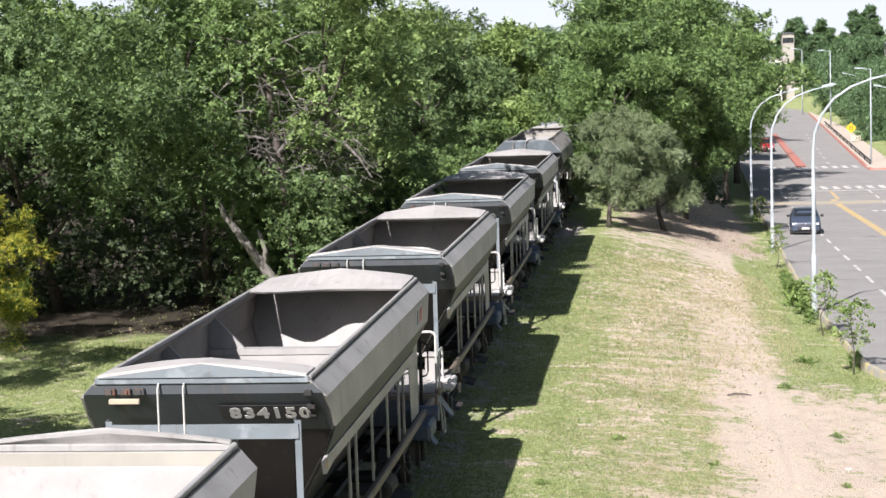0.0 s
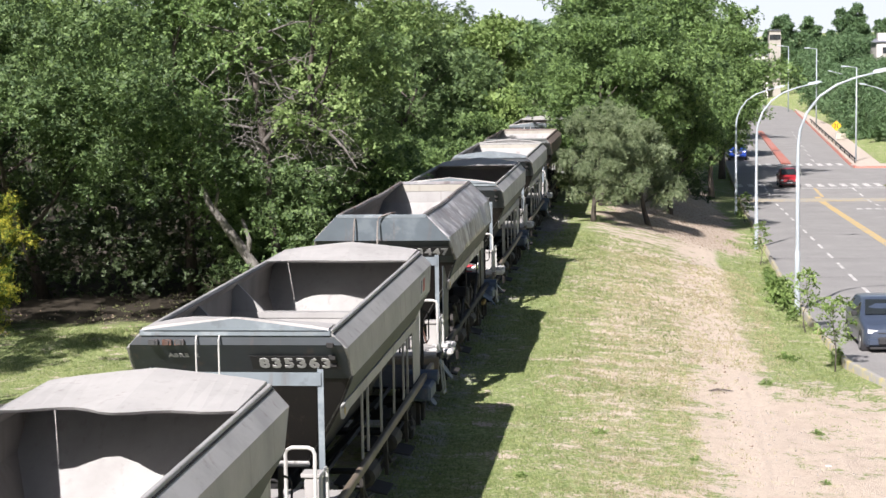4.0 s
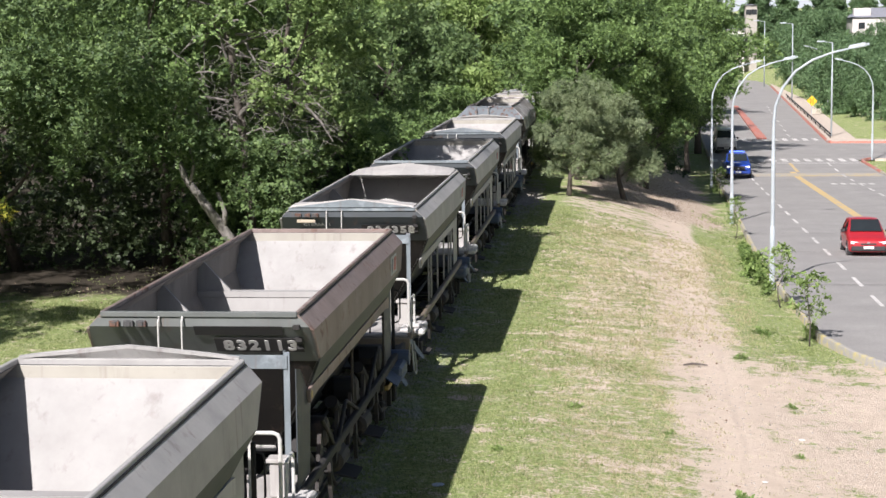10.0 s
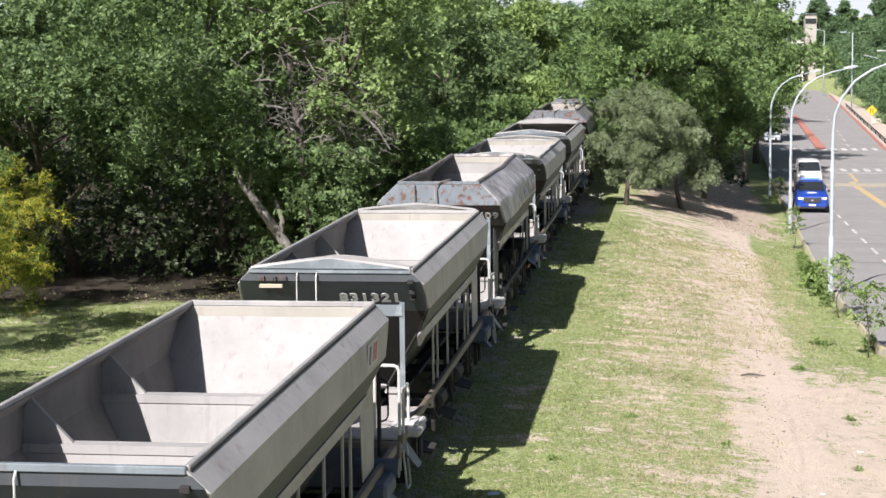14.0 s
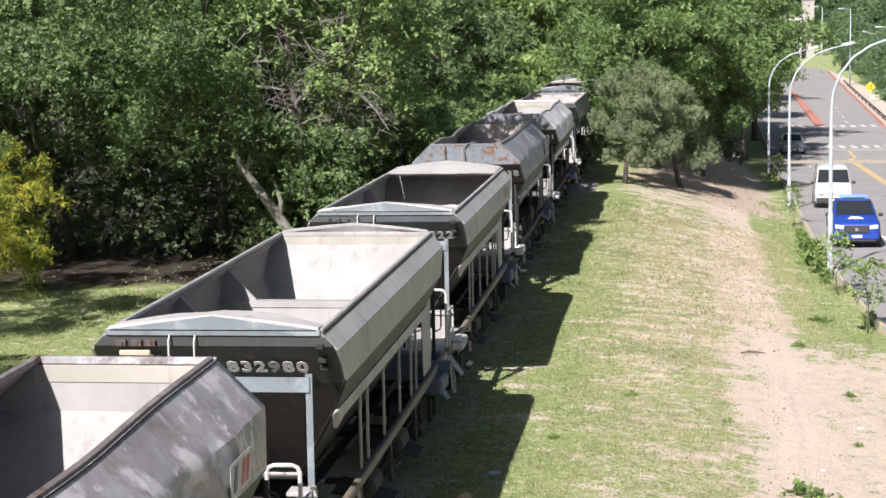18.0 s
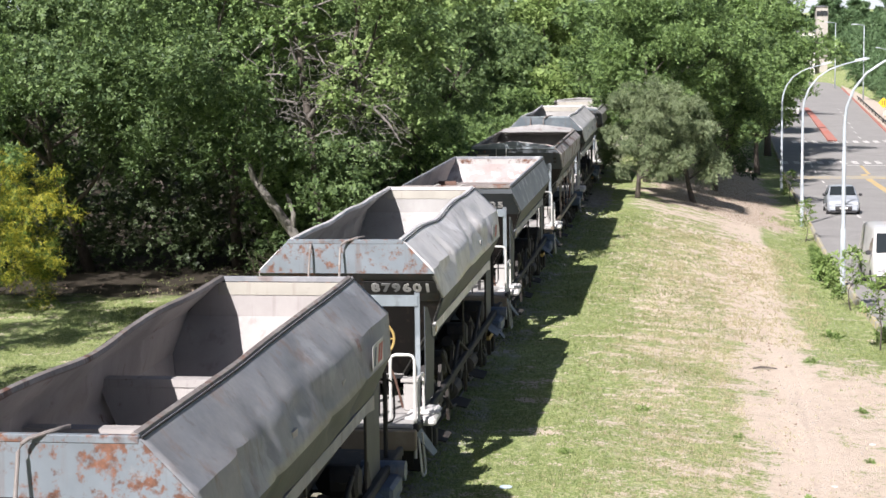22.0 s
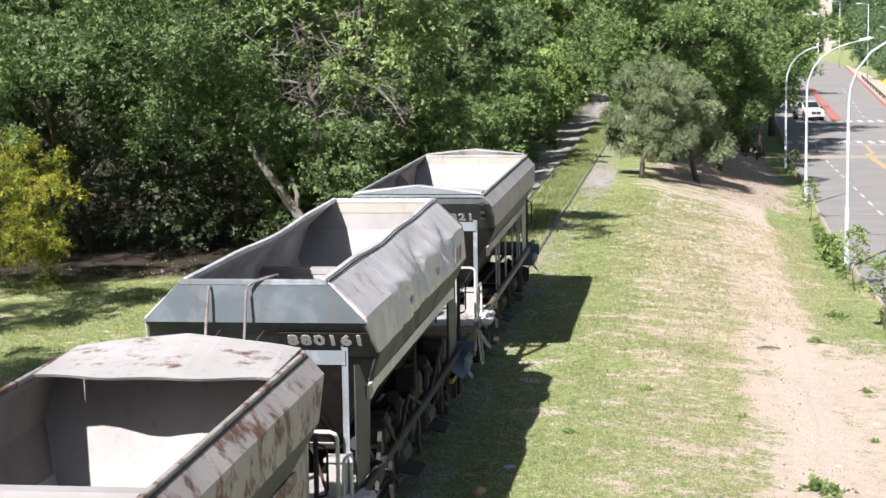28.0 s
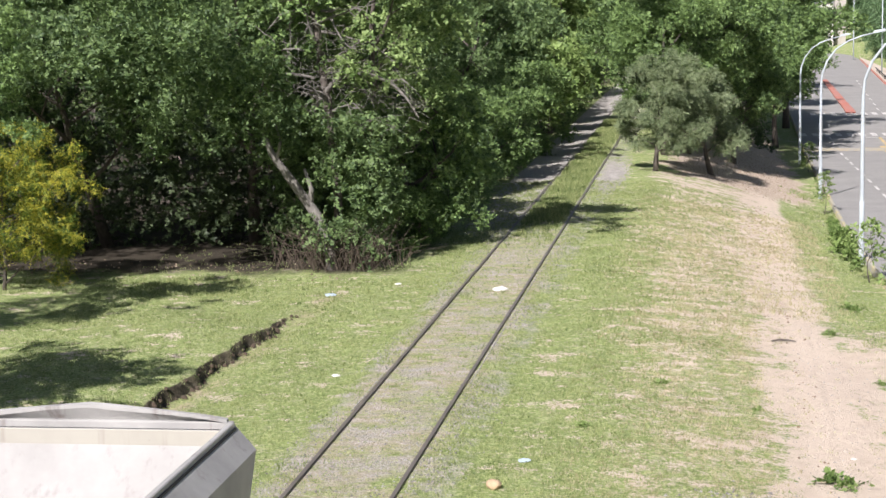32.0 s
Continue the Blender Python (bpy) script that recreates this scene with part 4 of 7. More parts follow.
put(tree("grey_green_tree", 73, 5.0, 2.4, 0.13, LEAF_GREY, 66000, 0.024, low=0.22, clumps=360, n=11, label="slim grey-green tree leaning beside its neighbour", fork=0.3, droop=1.1, long=4.6, lean=(-.9, 0), puff=.5), 0.2, 90.0, 0, 1.1)
# tall trees on the verge
big = tree("tall_tree", 91, 12.6, 5.6, 0.24, LEAF, 100000, 0.08, low=0.34, clumps=600, puff=1.15, n=10, label="tall spreading leafy tree on the grass verge")
big2 = tree("tall_tree", 95, 12.6, 5.6, 0.24, LEAF, 36000, 0.125, low=0.2, clumps=300, puff=1.05, n=9, label="tall spreading leafy tree further along the verge")
big["group"] = big2["group"] = "tall trees on the verge"
put(big, -1.1, 99.5, 30, .9)
for x, y, s_, a in ((-0.3, 108.5, .85, 80), (1.7, 124.5, .82, 10), (5.0, 139.5, 1.05, 300), (-2.6, 112, .95, 230), (-2.2, 94.5, .8, 150), (0.7, 116, .85, 200), (1.4, 103, .66, 60)):
    plant(big, x, y, s_, a)
put(big2, 2.6, 149, 200, 1.1)
for x, y, s_, a in ((-1.4, 128, 1.05, 140), (3.2, 153, .95, 20), (0.6, 143, 1.1, 300), (-1.8, 156, 1.15, 60), (6.6, 160, 1.05, 100), (2.0, 166, 1.1, 10), (7.6, 190, .8, 0), (0, 190, 1.2, 40), (8.2, 226, 1.05, 90), (-3.2, 175, 1.2, 77), (-2.5, 215, 1.25, 7), (3.5, 212, 1.2, 60), (-3.5, 140, 1.0, 15)):
    plant(big2, x, y, s_, a)
# trees out of view beside the clearing, added to shade the grass
plant(near_kinds[1], -17.8, 30.5, .9, 20)
plant(near_kinds[0], -19.6, 40.0, .66, 130)
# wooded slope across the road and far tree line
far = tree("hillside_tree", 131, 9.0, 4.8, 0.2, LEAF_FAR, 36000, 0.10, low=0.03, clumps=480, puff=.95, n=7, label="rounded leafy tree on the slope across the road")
far["group"] = "trees across the road"
put(far, 33, 186)
spots2 = [(33, 186)]
while len(spots2) < 64:
    y = rnd.uniform(180, 420)
    x = rnd.uniform(27.5 + max(0, (y - 240)) * 0.01, 36 + (y - 180) * 0.24)
    if all((x - a) ** 2 + (y - b) ** 2 > 17 for a, b in spots2):
        spots2.append((x, y))
        plant(far, x, y, rnd.uniform(0.55, 0.85) if y < 260 else rnd.uniform(.7, 1.0), rnd.uniform(0, 360), -.3)
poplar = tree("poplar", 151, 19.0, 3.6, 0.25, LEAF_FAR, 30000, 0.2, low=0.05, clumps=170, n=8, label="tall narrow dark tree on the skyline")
poplar["group"] = "skyline trees"
put(poplar, 33, 470)
for x, y, s_ in ((27, 470, .8), (36, 480, 1.0), (40, 468, .95), (44, 490, .75), (50, 475, 1.0), (53, 482, 1.05), (62, 500, .7), (66, 505, .75), (71, 500, .7), (76, 510, .8), (58, 500, .65), (22, 480, .7), (82, 500, .75), (90, 510, .7), (30, 460, .85)):
    plant(poplar, x, y, s_, rnd.uniform(0, 360))
for i in range(60):
    x, y, k = rnd.uniform(-70, 36), rnd.uniform(250, 460), rnd.uniform(1.1, 1.5)
    if x < kerb_x(y) - 4.5 * k or x > right_x(y) + 2.9 + 4.0 * k:
        plant(far, x, y, k, rnd.uniform(0, 360))
for x, y in ((29.8, 196), (31.5, 184), (28.6, 208), (31, 202), (34, 178), (38, 184), (28, 216)):
    plant(far, x, y, rnd.uniform(.5, .7), rnd.uniform(0, 360), -.3)
for i in range(60):
    x, y, k = rnd.uniform(24, 62), rnd.uniform(340, 450), rnd.uniform(.8, 1.1)
    if x > right_x(y) + 2.9 + 4.0 * k:
        plant(far, x, y, k, rnd.uniform(0, 360))
for k in range(26):
    y = 226 + k * 4.2 + rnd.uniform(-1, 1)
    plant(far, 26.8 + (y - 226) * .085 + (k % 3) * 2.6, y, rnd.uniform(.6, .95), rnd.uniform(0, 360), -.3)
for k in range(44):
    y = 236 + k * 4.6 + rnd.uniform(-1.5, 1.5)
    s_ = rnd.uniform(.5, .8)
    plant(far, float(right_x(y)) + 3.4 + 3.6 * s_ + (k % 2) * 3.0, y, s_, rnd.uniform(0, 360), -.3)
for k in range(22):
    plant(poplar, 22 + k * 2.5 + rnd.uniform(-.8, .8), rnd.uniform(440, 475), rnd.uniform(.55, .85), rnd.uniform(0, 360))
for x, y, s_ in ((33, 345, .8), (37, 352, .78), (41, 340, .72), (35.5, 331, .7), (45, 356, .74), (31, 338, .6)):
    plant(poplar, x, y, s_, rnd.uniform(0, 360))
for x, y, s_ in ((44.5, 318, 1.0), (48.5, 322, .95), (52.5, 325, 1.05), (41, 312, .9), (56.5, 330, 1.0)):
    plant(far, x, y, s_ * 1.0, rnd.uniform(0, 360))
# yellow-flowered bush at the edge of the clearing
put(tree("yellow_bush", 171, 4.7, 2.75, 0.06, LEAF_YELLOW, 80000, 0.019, low=0.05, clumps=520, n=14, label="yellow-flowering feathery bush at the clearing's edge", fork=0.08, droop=1.0, long=5.0, puff=.5), -19.7, 49.3)
# saplings and bushes along the kerb
sap = tree("sapling", 201, 2.4, .72, 0.025, LEAF_FRESH, 900, 0.055, low=0.45, clumps=30, n=6, label="young leafy sapling planted beside the kerb", fork=.45)
sap["group"] = "saplings along the kerb"
put(sap, 4.95, 57.3, 0, .95)
for x, y, s_, a in ((5.0, 49.2, 1.0, 70), (5.05, 82.5, .95, 150), (6.0, 112, .9, 10)):
    plant(sap, x, y, s_, a)
kb = tree("kerb_bush", 211, 1.1, .75, 0.02, LEAF_FRESH, 1300, 0.085, low=0.05, clumps=24, n=5, label="bright green leafy bush beside the kerb", fork=.1)
kb["group"] = "bushes along the kerb"
put(kb, 4.7, 65.0, 0, .75)
for x, y, s_ in ((4.75, 67.6, .7), (4.85, 71.0, .62), (4.95, 74.0, .55), (5.0, 62.0, .4), (5.15, 50.6, .45), (5.9, 118, .5), (6.3, 127, .5), (4.75, 60.6, .38), (4.7, 63.4, .5), (4.75, 66.3, .6), (4.8, 69.2, .6), (4.9, 72.5, .5), (5.0, 75.6, .42), (5.05, 77.4, .36)):
    plant(kb, x, y, s_, rnd.uniform(0, 360))

# ---- the train: hopper wagons, leading end towards -y, origin under the leading rim at the rails' top ----
TRACK, GAUGE, LONG = -5.80, 1.676, 10.5
FLAT_SIDE = [(1.38, 3.80), (1.60, 3.57), (1.62, 3.10), (1.36, 2.56), (0.62, 1.35)]
SLOPE_SIDE = [(1.36, 3.80), (1.48, 3.49), (1.60, 3.14), (1.36, 2.56), (0.62, 1.35)]
ROUND_SIDE = [(1.00, 4.15), (1.50, 3.66), (1.61, 3.12), (1.38, 2.56), (0.62, 1.35)]


def inset(z):
    """How far the sloping hopper ends run in below the rim."""
    return max(0.0, (3.62 - z) * 0.95)


def dent(seed, y, z):
    if not seed:
        return 0.0
    broad = noise.noise(Vector((seed * 3.7, y * 0.42, z * 0.8))) * 0.055
    crease = -0.07 * min(1.0, max(0.1, (4.15 - z) / 0.35)) * max(0.0, 1 - abs(noise.noise(Vector((seed * 1.3, y * 0.55, z * 0.9)))) / 0.13) ** 1.4
    pit = -0.09 * max(0.0, noise.noise(Vector((seed * 2.3, y * 0.8, z * 1.1))) - 0.22)
    stiff = min(1.0, 0.3 + abs(z - 3.12) / 0.4)
    return stiff * (broad + crease + pit) * min(1.0, max(0.15, (4.2 - z) / 0.5)) * (1.9 if seed in (14, 17) else 1.35) * min(1.0, max(0.0, (z - 2.56) / 0.3)) * min(1.0, max(0.0, (y - .5) / 1.6), max(0.0, (LONG - .5 - y) / 1.6)) if 0 < y < LONG else 0.0


def sag(seed, y):
    """How far the bent rim has sunk along the side."""
    if not seed or not 0 < y < LONG:
        return 0.0
    return (noise.noise(Vector((seed * 0.7, y * 0.33, 4.0))) * (0.13 if seed in (14, 16, 17, 19) else 0.08) - 0.04) * math.sin(math.pi * y / LONG) ** 1.5


def side_sheet(profile, sx, seed, thick=0.035):
    """One pressed side of the hopper: rim, shoulder, wall and sloping floor sheet, 3 cm thick, dented with age."""
    bm, n = bmesh.new(), 64 if seed else 12
    rows = []
    fine = []
    for (x0, z0), (x1, z1) in zip(profile, profile[1:]):
        k = 5 if seed else 1
        for j in range(k):
            fine.append((x0 + (x1 - x0) * j / k, z0 + (z1 - z0) * j / k))
    fine.append(profile[-1])
    for d in (0.0, thick):
        for x, z in fine:
            y0 = inset(z)
            row = []
            for i in range(n + 1):
                y = y0 + (LONG - 2 * y0) * i / n
                row.append(bm.verts.new((sx * (x - d + dent(seed, y, z)), y, z + sag(seed + (2 if sx < 0 else 0) if seed else 0, y) * max(0.0, (z - 3.2) / 0.95))))
            rows.append(row)
    m = len(fine)
    for a in range(m - 1):
        for o, fl in ((0, False), (m, True)):
            for i in range(n):
                q = (rows[o + a][i], rows[o + a][i + 1], rows[o + a + 1][i + 1], rows[o + a + 1][i])
                bm.faces.new(q)
    for a in (0, m - 1):
        for i in range(n):
            bm.faces.new((rows[a][i], rows[a][i + 1], rows[m + a][i + 1], rows[m + a][i]))
    for i in (0, n):
        for a in range(m - 1):
            bm.faces.new((rows[a][i], rows[a + 1][i], rows[m + a + 1][i], rows[m + a][i]))
    bmesh.ops.recalc_face_normals(bm, faces=bm.faces)
    if seed:
        # the pressed folds stay sharp near the ends and flatten out along the dented middle
        for a in range(0, m, 5):
            for i in range(n):
                if i < 14 or i > n - 14 or a == 0:
                    for o in (0, m):
                        e = bm.edges.get((rows[o + a][i], rows[o + a][i + 1]))
                        e.smooth = False
    return bm


def end_sheet(profile, rear, lower=False):
    """Sloping end of the hopper: a short upright band, then a slope under the rim."""
    bm = bmesh.new()
    levels = [3.05, 2.56, 1.35] if lower else [profile[0][1], 3.62, 3.35, 3.05]
    xs_ = [float(np.interp(-z, [-p[1] for p in profile], [p[0] for p in profile])) - 0.012 for z in levels]
    rows = []
    for d in (0.0, 0.04):
        for z, x in zip(levels, xs_):
            y = inset(z) + d + (0.02 if z > 3.7 else 0.0)
            y = LONG - y if rear else y
            rows.append([bm.verts.new((x * f, y, z)) for f in (-1, -.5, 0, .5, 1)])
    # the shoulder makes the upright band wider at its foot
    m = len(levels)
    for o in (0, m):
        for a in range(m - 1):
            for i in range(4):
                bm.faces.new((rows[o + a][i], rows[o + a][i + 1], rows[o + a + 1][i + 1], rows[o + a + 1][i]))
    for i in range(4):
        bm.faces.new((rows[0][i], rows[0][i + 1], rows[m][i + 1], rows[m][i]))
        bm.faces.new((rows[m - 1][i], rows[m - 1][i + 1], rows[2 * m - 1][i + 1], rows[2 * m - 1][i]))
    for a in range(m - 1):
        for i in (0, 4):
            bm.faces.new((rows[a][i], rows[a + 1][i], rows[m + a + 1][i], rows[m + a][i]))
    bmesh.ops.recalc_face_normals(bm, faces=bm.faces)
    return bm


def lining(profile, rear):
    """Inner face of the end slope, dusted by the stone."""
    bm = bmesh.new()
    levels = [profile[0][1] - 0.05, 3.60, 3.10, 2.56, 1.36]
    rows = []
    for d in (0.045, 0.055):
        for z in levels:
            x = float(np.interp(-z, [-p[1] for p in profile], [p[0] for p in profile])) - 0.025
            y = inset(z) + d
            rows.append([bm.verts.new((x * (i / 3 - 1), (LONG - y) if rear else y, z)) for i in range(7)])
    m = len(levels)
    for o in (0, m):
        for a in range(m - 1):
            for i in range(6):
                bm.faces.new((rows[o + a][i], rows[o + a][i + 1], rows[o + a + 1][i + 1], rows[o + a + 1][i]))
    bmesh.ops.recalc_face_normals(bm, faces=bm.faces)
    return bm


def ridge(y, k=1.0):
    """Cross ridge on the hopper floor, steep to both pockets."""
    bm = bmesh.new()
    o = [(-1.05, 1.38, .58), (-0.17, 2.56, 1.33), (-0.09, 3.04, 1.56), (-0.11, 3.05, 1.56), (-0.11, 3.15, 1.56), (0.11, 3.15, 1.56), (0.11, 3.05, 1.56), (0.09, 3.04, 1.56), (0.17, 2.56, 1.33), (1.05, 1.38, .58)]
    u = [bm.verts.new((-w * k, y + d, z)) for d, z, w in o]
    v = [bm.verts.new((w * k, y + d, z)) for d, z, w in o]
    bm.faces.new(u)
    bm.faces.new(v)
    for i in range(len(o)):
        bm.faces.new((u[i], u[(i + 1) % len(o)], v[(i + 1) % len(o)], v[i]))
    bmesh.ops.recalc_face_normals(bm, faces=bm.faces)
    return bm


def gusset(y, sx, top):
    """Three-cornered stay from the ridge up the side wall."""
    bm = bmesh.new()
    o = [(sx * 0.96, 3.13), (sx * top[0], top[1]), (sx * 1.555, top[1] - 0.14), (sx * 1.57, 3.0), (sx * 0.96, 3.0)]
    prism(bm, o, y - 0.035, y + 0.035, "y")
    return bm


def rim_bar(x0, x1, y0, y1, z):
    bm = bmesh.new()
    box(bm, x0, x1, y0, y1, z - 0.05, z + 0.028, 0.010)
    return bm


def round_rim(sx, seed, r, dx, dz):
    """A bar along the bent upper edge of a rounded side."""
    pts = []
    for i in range(33):
        y = .04 + (LONG - .08) * i / 32
        pts.append((sx * (ROUND_SIDE[0][0] + dx + dent(seed, y, 4.15)), y, 4.15 + dz + sag(seed + (2 if sx < 0 else 0), y)))
    return tube(bmesh.new(), pts, r, 6)


def lip(rear, seed, w, z, reach, rise, drop=False):
    """Sheet-metal flap along an end rim, bent inward and buckled."""
    bm, n = bmesh.new(), 14
    rows = [[], [], [], []]
    for i in range(n + 1):
        f = i / n
        x = (f * 2 - 1) * w
        peak = rise * (1 - abs(f * 2 - 1)) ** 0.8
        wav = noise.noise(Vector((seed * 1.9, f * 3.2, 0.3)))
        yin = reach * (0.8 + 0.28 * wav)
        zi = z + (0.05 + peak if reach < 0.2 else 0.03 if drop else 0.04 + peak * 0.85) + wav * (0.02 if reach < 0.2 else 0.04)
        for r, (yy, zz) in zip(rows, ((0.0, z + 0.03), (0.015, z + 0.06 + peak), (yin, zi), (yin * 0.98, zi - 0.035))):
            r.append(bm.verts.new((x, LONG - yy if rear else yy, zz)))
    for a, b in zip(rows, rows[1:] + rows[:1]):
        for i in range(n):
            bm.faces.new((a[i], a[i + 1], b[i + 1], b[i]))
    bm.faces.new([r[0] for r in rows])
    bm.faces.new([r[-1] for r in rows][::-1])
    bmesh.ops.recalc_face_normals(bm, faces=bm.faces)
    return bm


CACHE = {}


def mesh_of(key, build):
    """The mesh under that key, built once and shared by all wagons alike."""
    if key not in CACHE:
        bm = build()
        me = bpy.data.meshes.new(key if isinstance(key, str) else key[0])
        bm.normal_update()
        bm.to_mesh(me)
        bm.free()
        me.materials.append(PALE)
        CACHE[key] = me
    return CACHE[key]


def fit_part(name, key, build, material, parent, label="", at=None, smooth=False):
    me = mesh_of(key, build)
    if smooth and not me.polygons[0].use_smooth:
        me.polygons.foreach_set("use_smooth", [True] * len(me.polygons))
    ob = new(name, me)
    ob.parent = parent
    ob.material_slots[0].link = "OBJECT"
    ob.material_slots[0].material = material
    if label:
        ob["label"] = label
    if at is not None:
        ob.matrix_basis = at
    return ob


def slab(*a):
    return lambda: box(bmesh.new(), *a)


def bar(pts, r, n=8):
    return lambda: tube(bmesh.new(), pts, r, n)


def wheel_mesh():
    bm = bmesh.new()
    prof = [(0.0, 0.10), (0.10, 0.10), (0.12, 0.05), (0.36, 0.035), (0.40, 0.07), (0.465, 0.07), (0.455, -0.045), (0.50, -0.05), (0.50, -0.075), (0.40, -0.075), (0.12, -0.02), (0.10, -0.10), (0.0, -0.10)]
    n = 20
    rows = [[bm.verts.new((x, r * math.cos(k * math.tau / n), r * math.sin(k * math.tau / n))) for k in range(n)] for r, x in prof[1:-1]]
    for a, b in zip(rows, rows[1:]):
        for k in range(n):
            bm.faces.new((a[k], a[(k + 1) % n], b[(k + 1) % n], b[k]))
    bm.faces.new(rows[0])
    bm.faces.new(rows[-1])
    bmesh.ops.recalc_face_normals(bm, faces=bm.faces)
    return bm


def bogie_frame(sx):
    bm = bmesh.new()
    o = [(-1.15, 0.62), (-0.7, 0.62), (-0.45, 0.36), (0.45, 0.36), (0.7, 0.62), (1.15, 0.62), (1.15, 0.42), (0.9, 0.30), (0.55, 0.20), (-0.55, 0.20), (-0.9, 0.30), (-1.15, 0.42)]
    prism(bm, [(y, z + 0.1) for y, z in o], sx * 1.08, sx * 1.24, "x")
    prism(bm, [(-1.0, 0.80), (1.0, 0.80), (0.6, 0.92), (-0.6, 0.92)], sx * 1.08, sx * 1.22, "x")
    for y in (-0.9, 0.9):
        box(bm, sx * 1.22 - 0.14, sx * 1.22 + 0.14, y - 0.14, y + 0.14, 0.34, 0.70, 0.03)
    for y in (-0.22, 0.0, 0.22):
        tube(bm, [(sx * 1.18, y, 0.44), (sx * 1.18, y, 0.82)], 0.085, 8)
    return bm


def bogie(parent, y):
    b = fit_part("bogie", "bolster", lambda: box(bmesh.new(), -1.15, 1.15, -0.28, 0.28, 0.55, 0.95, 0.04), GEAR, parent, "grimy cast-steel bogie", pose(0, y, 0))
    for sx in (-1, 1):
        fit_part("side_frame", ("side_frame", sx), lambda s=sx: bogie_frame(s), GEAR, b)
        for wy in (-0.9, 0.9):
            fit_part("wheel", ("wheel", sx), wheel_mesh, GEAR, b, "", pose(sx * 0.86, wy, 0.465, 0, 0, 0 if sx > 0 else 180), True)
    for wy in (-0.9, 0.9):
        fit_part("axle", "axle", bar([(-1.2, 0, 0), (1.2, 0, 0)], 0.075), GEAR, b, "", pose(0, wy, 0.465))
    return b


def handrail(pts, r=0.024):
    """A pipe with rounded corners."""
    p = [Vector(q) for q in pts]
    out = [p[0]]
    for a, b, c in zip(p, p[1:], p[2:]):
        u, v = (a - b).normalized() * 0.09, (c - b).normalized() * 0.09
        out += [b + u, b + u * 0.3 + v * 0.3, b + v]
    return tube(bmesh.new(), out + [p[-1]], r, 8)


def frame_parts(top, kind, trim):
    """Underframe, platforms, running gear and hopper doors."""
    for sx in (-1, 1):
        fit_part("sole_bar", ("sole_bar", sx), slab(sx * 1.40 - .05, sx * 1.40 + .05, -1.55, 12.05, 1.20, 1.34, .02), SILL if kind == "A" else GEAR, top, "dusty sole bar")
        fit_part("flange", ("flange", sx), lambda s=sx: prism(bmesh.new(), [(0.80, 2.40), (1.35, 2.46), (LONG - 1.35, 2.46), (LONG - 0.80, 2.40), (LONG - 0.80, 2.60), (LONG - 1.0, 2.625), (1.0, 2.625), (0.74, 2.585)], s * 1.39 - .025, s * 1.39 + .025, "x"), trim, top)
        fit_part("marker", ("marker", sx), lambda s=sx: tube(bmesh.new(), [(s * 1.40, .88, 2.51), (s * 1.422, .88, 2.51)], .06, 10), OCHRE, top, "yellow paint dot")
        ribs = [2.9, 3.5, 5.0, 6.6, 7.9, 8.5] if kind == "A" else [5.25, 9.3]
        for y in ribs:
            fit_part("rib", ("rib", sx), slab(sx * 1.35 - .02, sx * 1.35 + .02, -.025, .025, 1.34, 2.52, .006), trim if kind == "A" else GREASY, top, "", pose(0, y, 0))
        for r in ((1,) if kind == "A" else (0, 1)):
            fit_part("end_stay", ("end_stay", sx, r), lambda s=sx, r=r: plate(bmesh.new(), [(s * 1.34, LONG - y if r else y, zz) for y, zz in ((-.02, 1.34), (.95, 1.34), (1.12, 2.48), (.98, 2.50), (.30, 2.98), (-.02, 3.04))], .015), trim if kind == "A" else DARK, top, "corner stay plate")
    fit_part("centre_sill", "centre_sill", slab(-.22, .22, -1.6, 12.1, .80, 1.10, .02), GEAR, top)
    for y in (-1.62, 12.0):
        fit_part("end_sill", "end_sill", slab(-1.42, 1.42, -.07, .07, .92, 1.26, .02), SILL if y < 0 else GEAR, top, "", pose(0, y, 0))
    fit_part("platform", "front_platform", slab(-1.36, 1.36, -1.55, 0.95, 1.262, 1.31, .01), DUSTY, top, "platform whitened with stone dust")
    fit_part("platform", "rear_platform", slab(-1.36, 1.36, 9.4, 11.93, 1.262, 1.31, .01), GEAR, top)
    for y, s in ((-1.7, -1), (12.07, 1)):
        fit_part("coupler", ("coupler", s), lambda s=s: box(box(box(bmesh.new(), -.07, .07, min(0, s * .35), max(0, s * .35), .82, .98, .02), -.15, .15, min(s * .3, s * .5), max(s * .3, s * .5), .74, 1.06, .04), -.2, .2, min(0, s * .06), max(0, s * .06), .7, 1.1, .02), GEAR, top, "rusted automatic coupler", pose(0, y, 0))
    for y in (2.2, 5.25, 8.3):
        for sx in (-1, 1):
            fit_part("discharge_door", ("discharge_door", sx), lambda s=sx: plate(bmesh.new(), [(s * .2, -1.25, .62), (s * .2, 1.25, .62), (s * .95, 1.25, 1.32), (s * .95, -1.25, 1.32)], s * -.05), GEAR, top, "", pose(0, y, 0))
            fit_part("chute", ("chute", sx), lambda s=sx: plate(bmesh.new(), [(s * .55, -.5, .5), (s * .55, .5, .5), (s * 1.45, .38, .30), (s * 1.45, -.38, .30)], .03), GREASY, top, "", pose(0, y, 0))
        fit_part("door_shaft", "door_shaft", bar([(-1.3, 0, 1.0), (1.3, 0, 1.0)], .05), GEAR, top, "", pose(0, y + 1.3, 0))
    bogie(top, 0.35)
    bogie(top, LONG - 0.35)
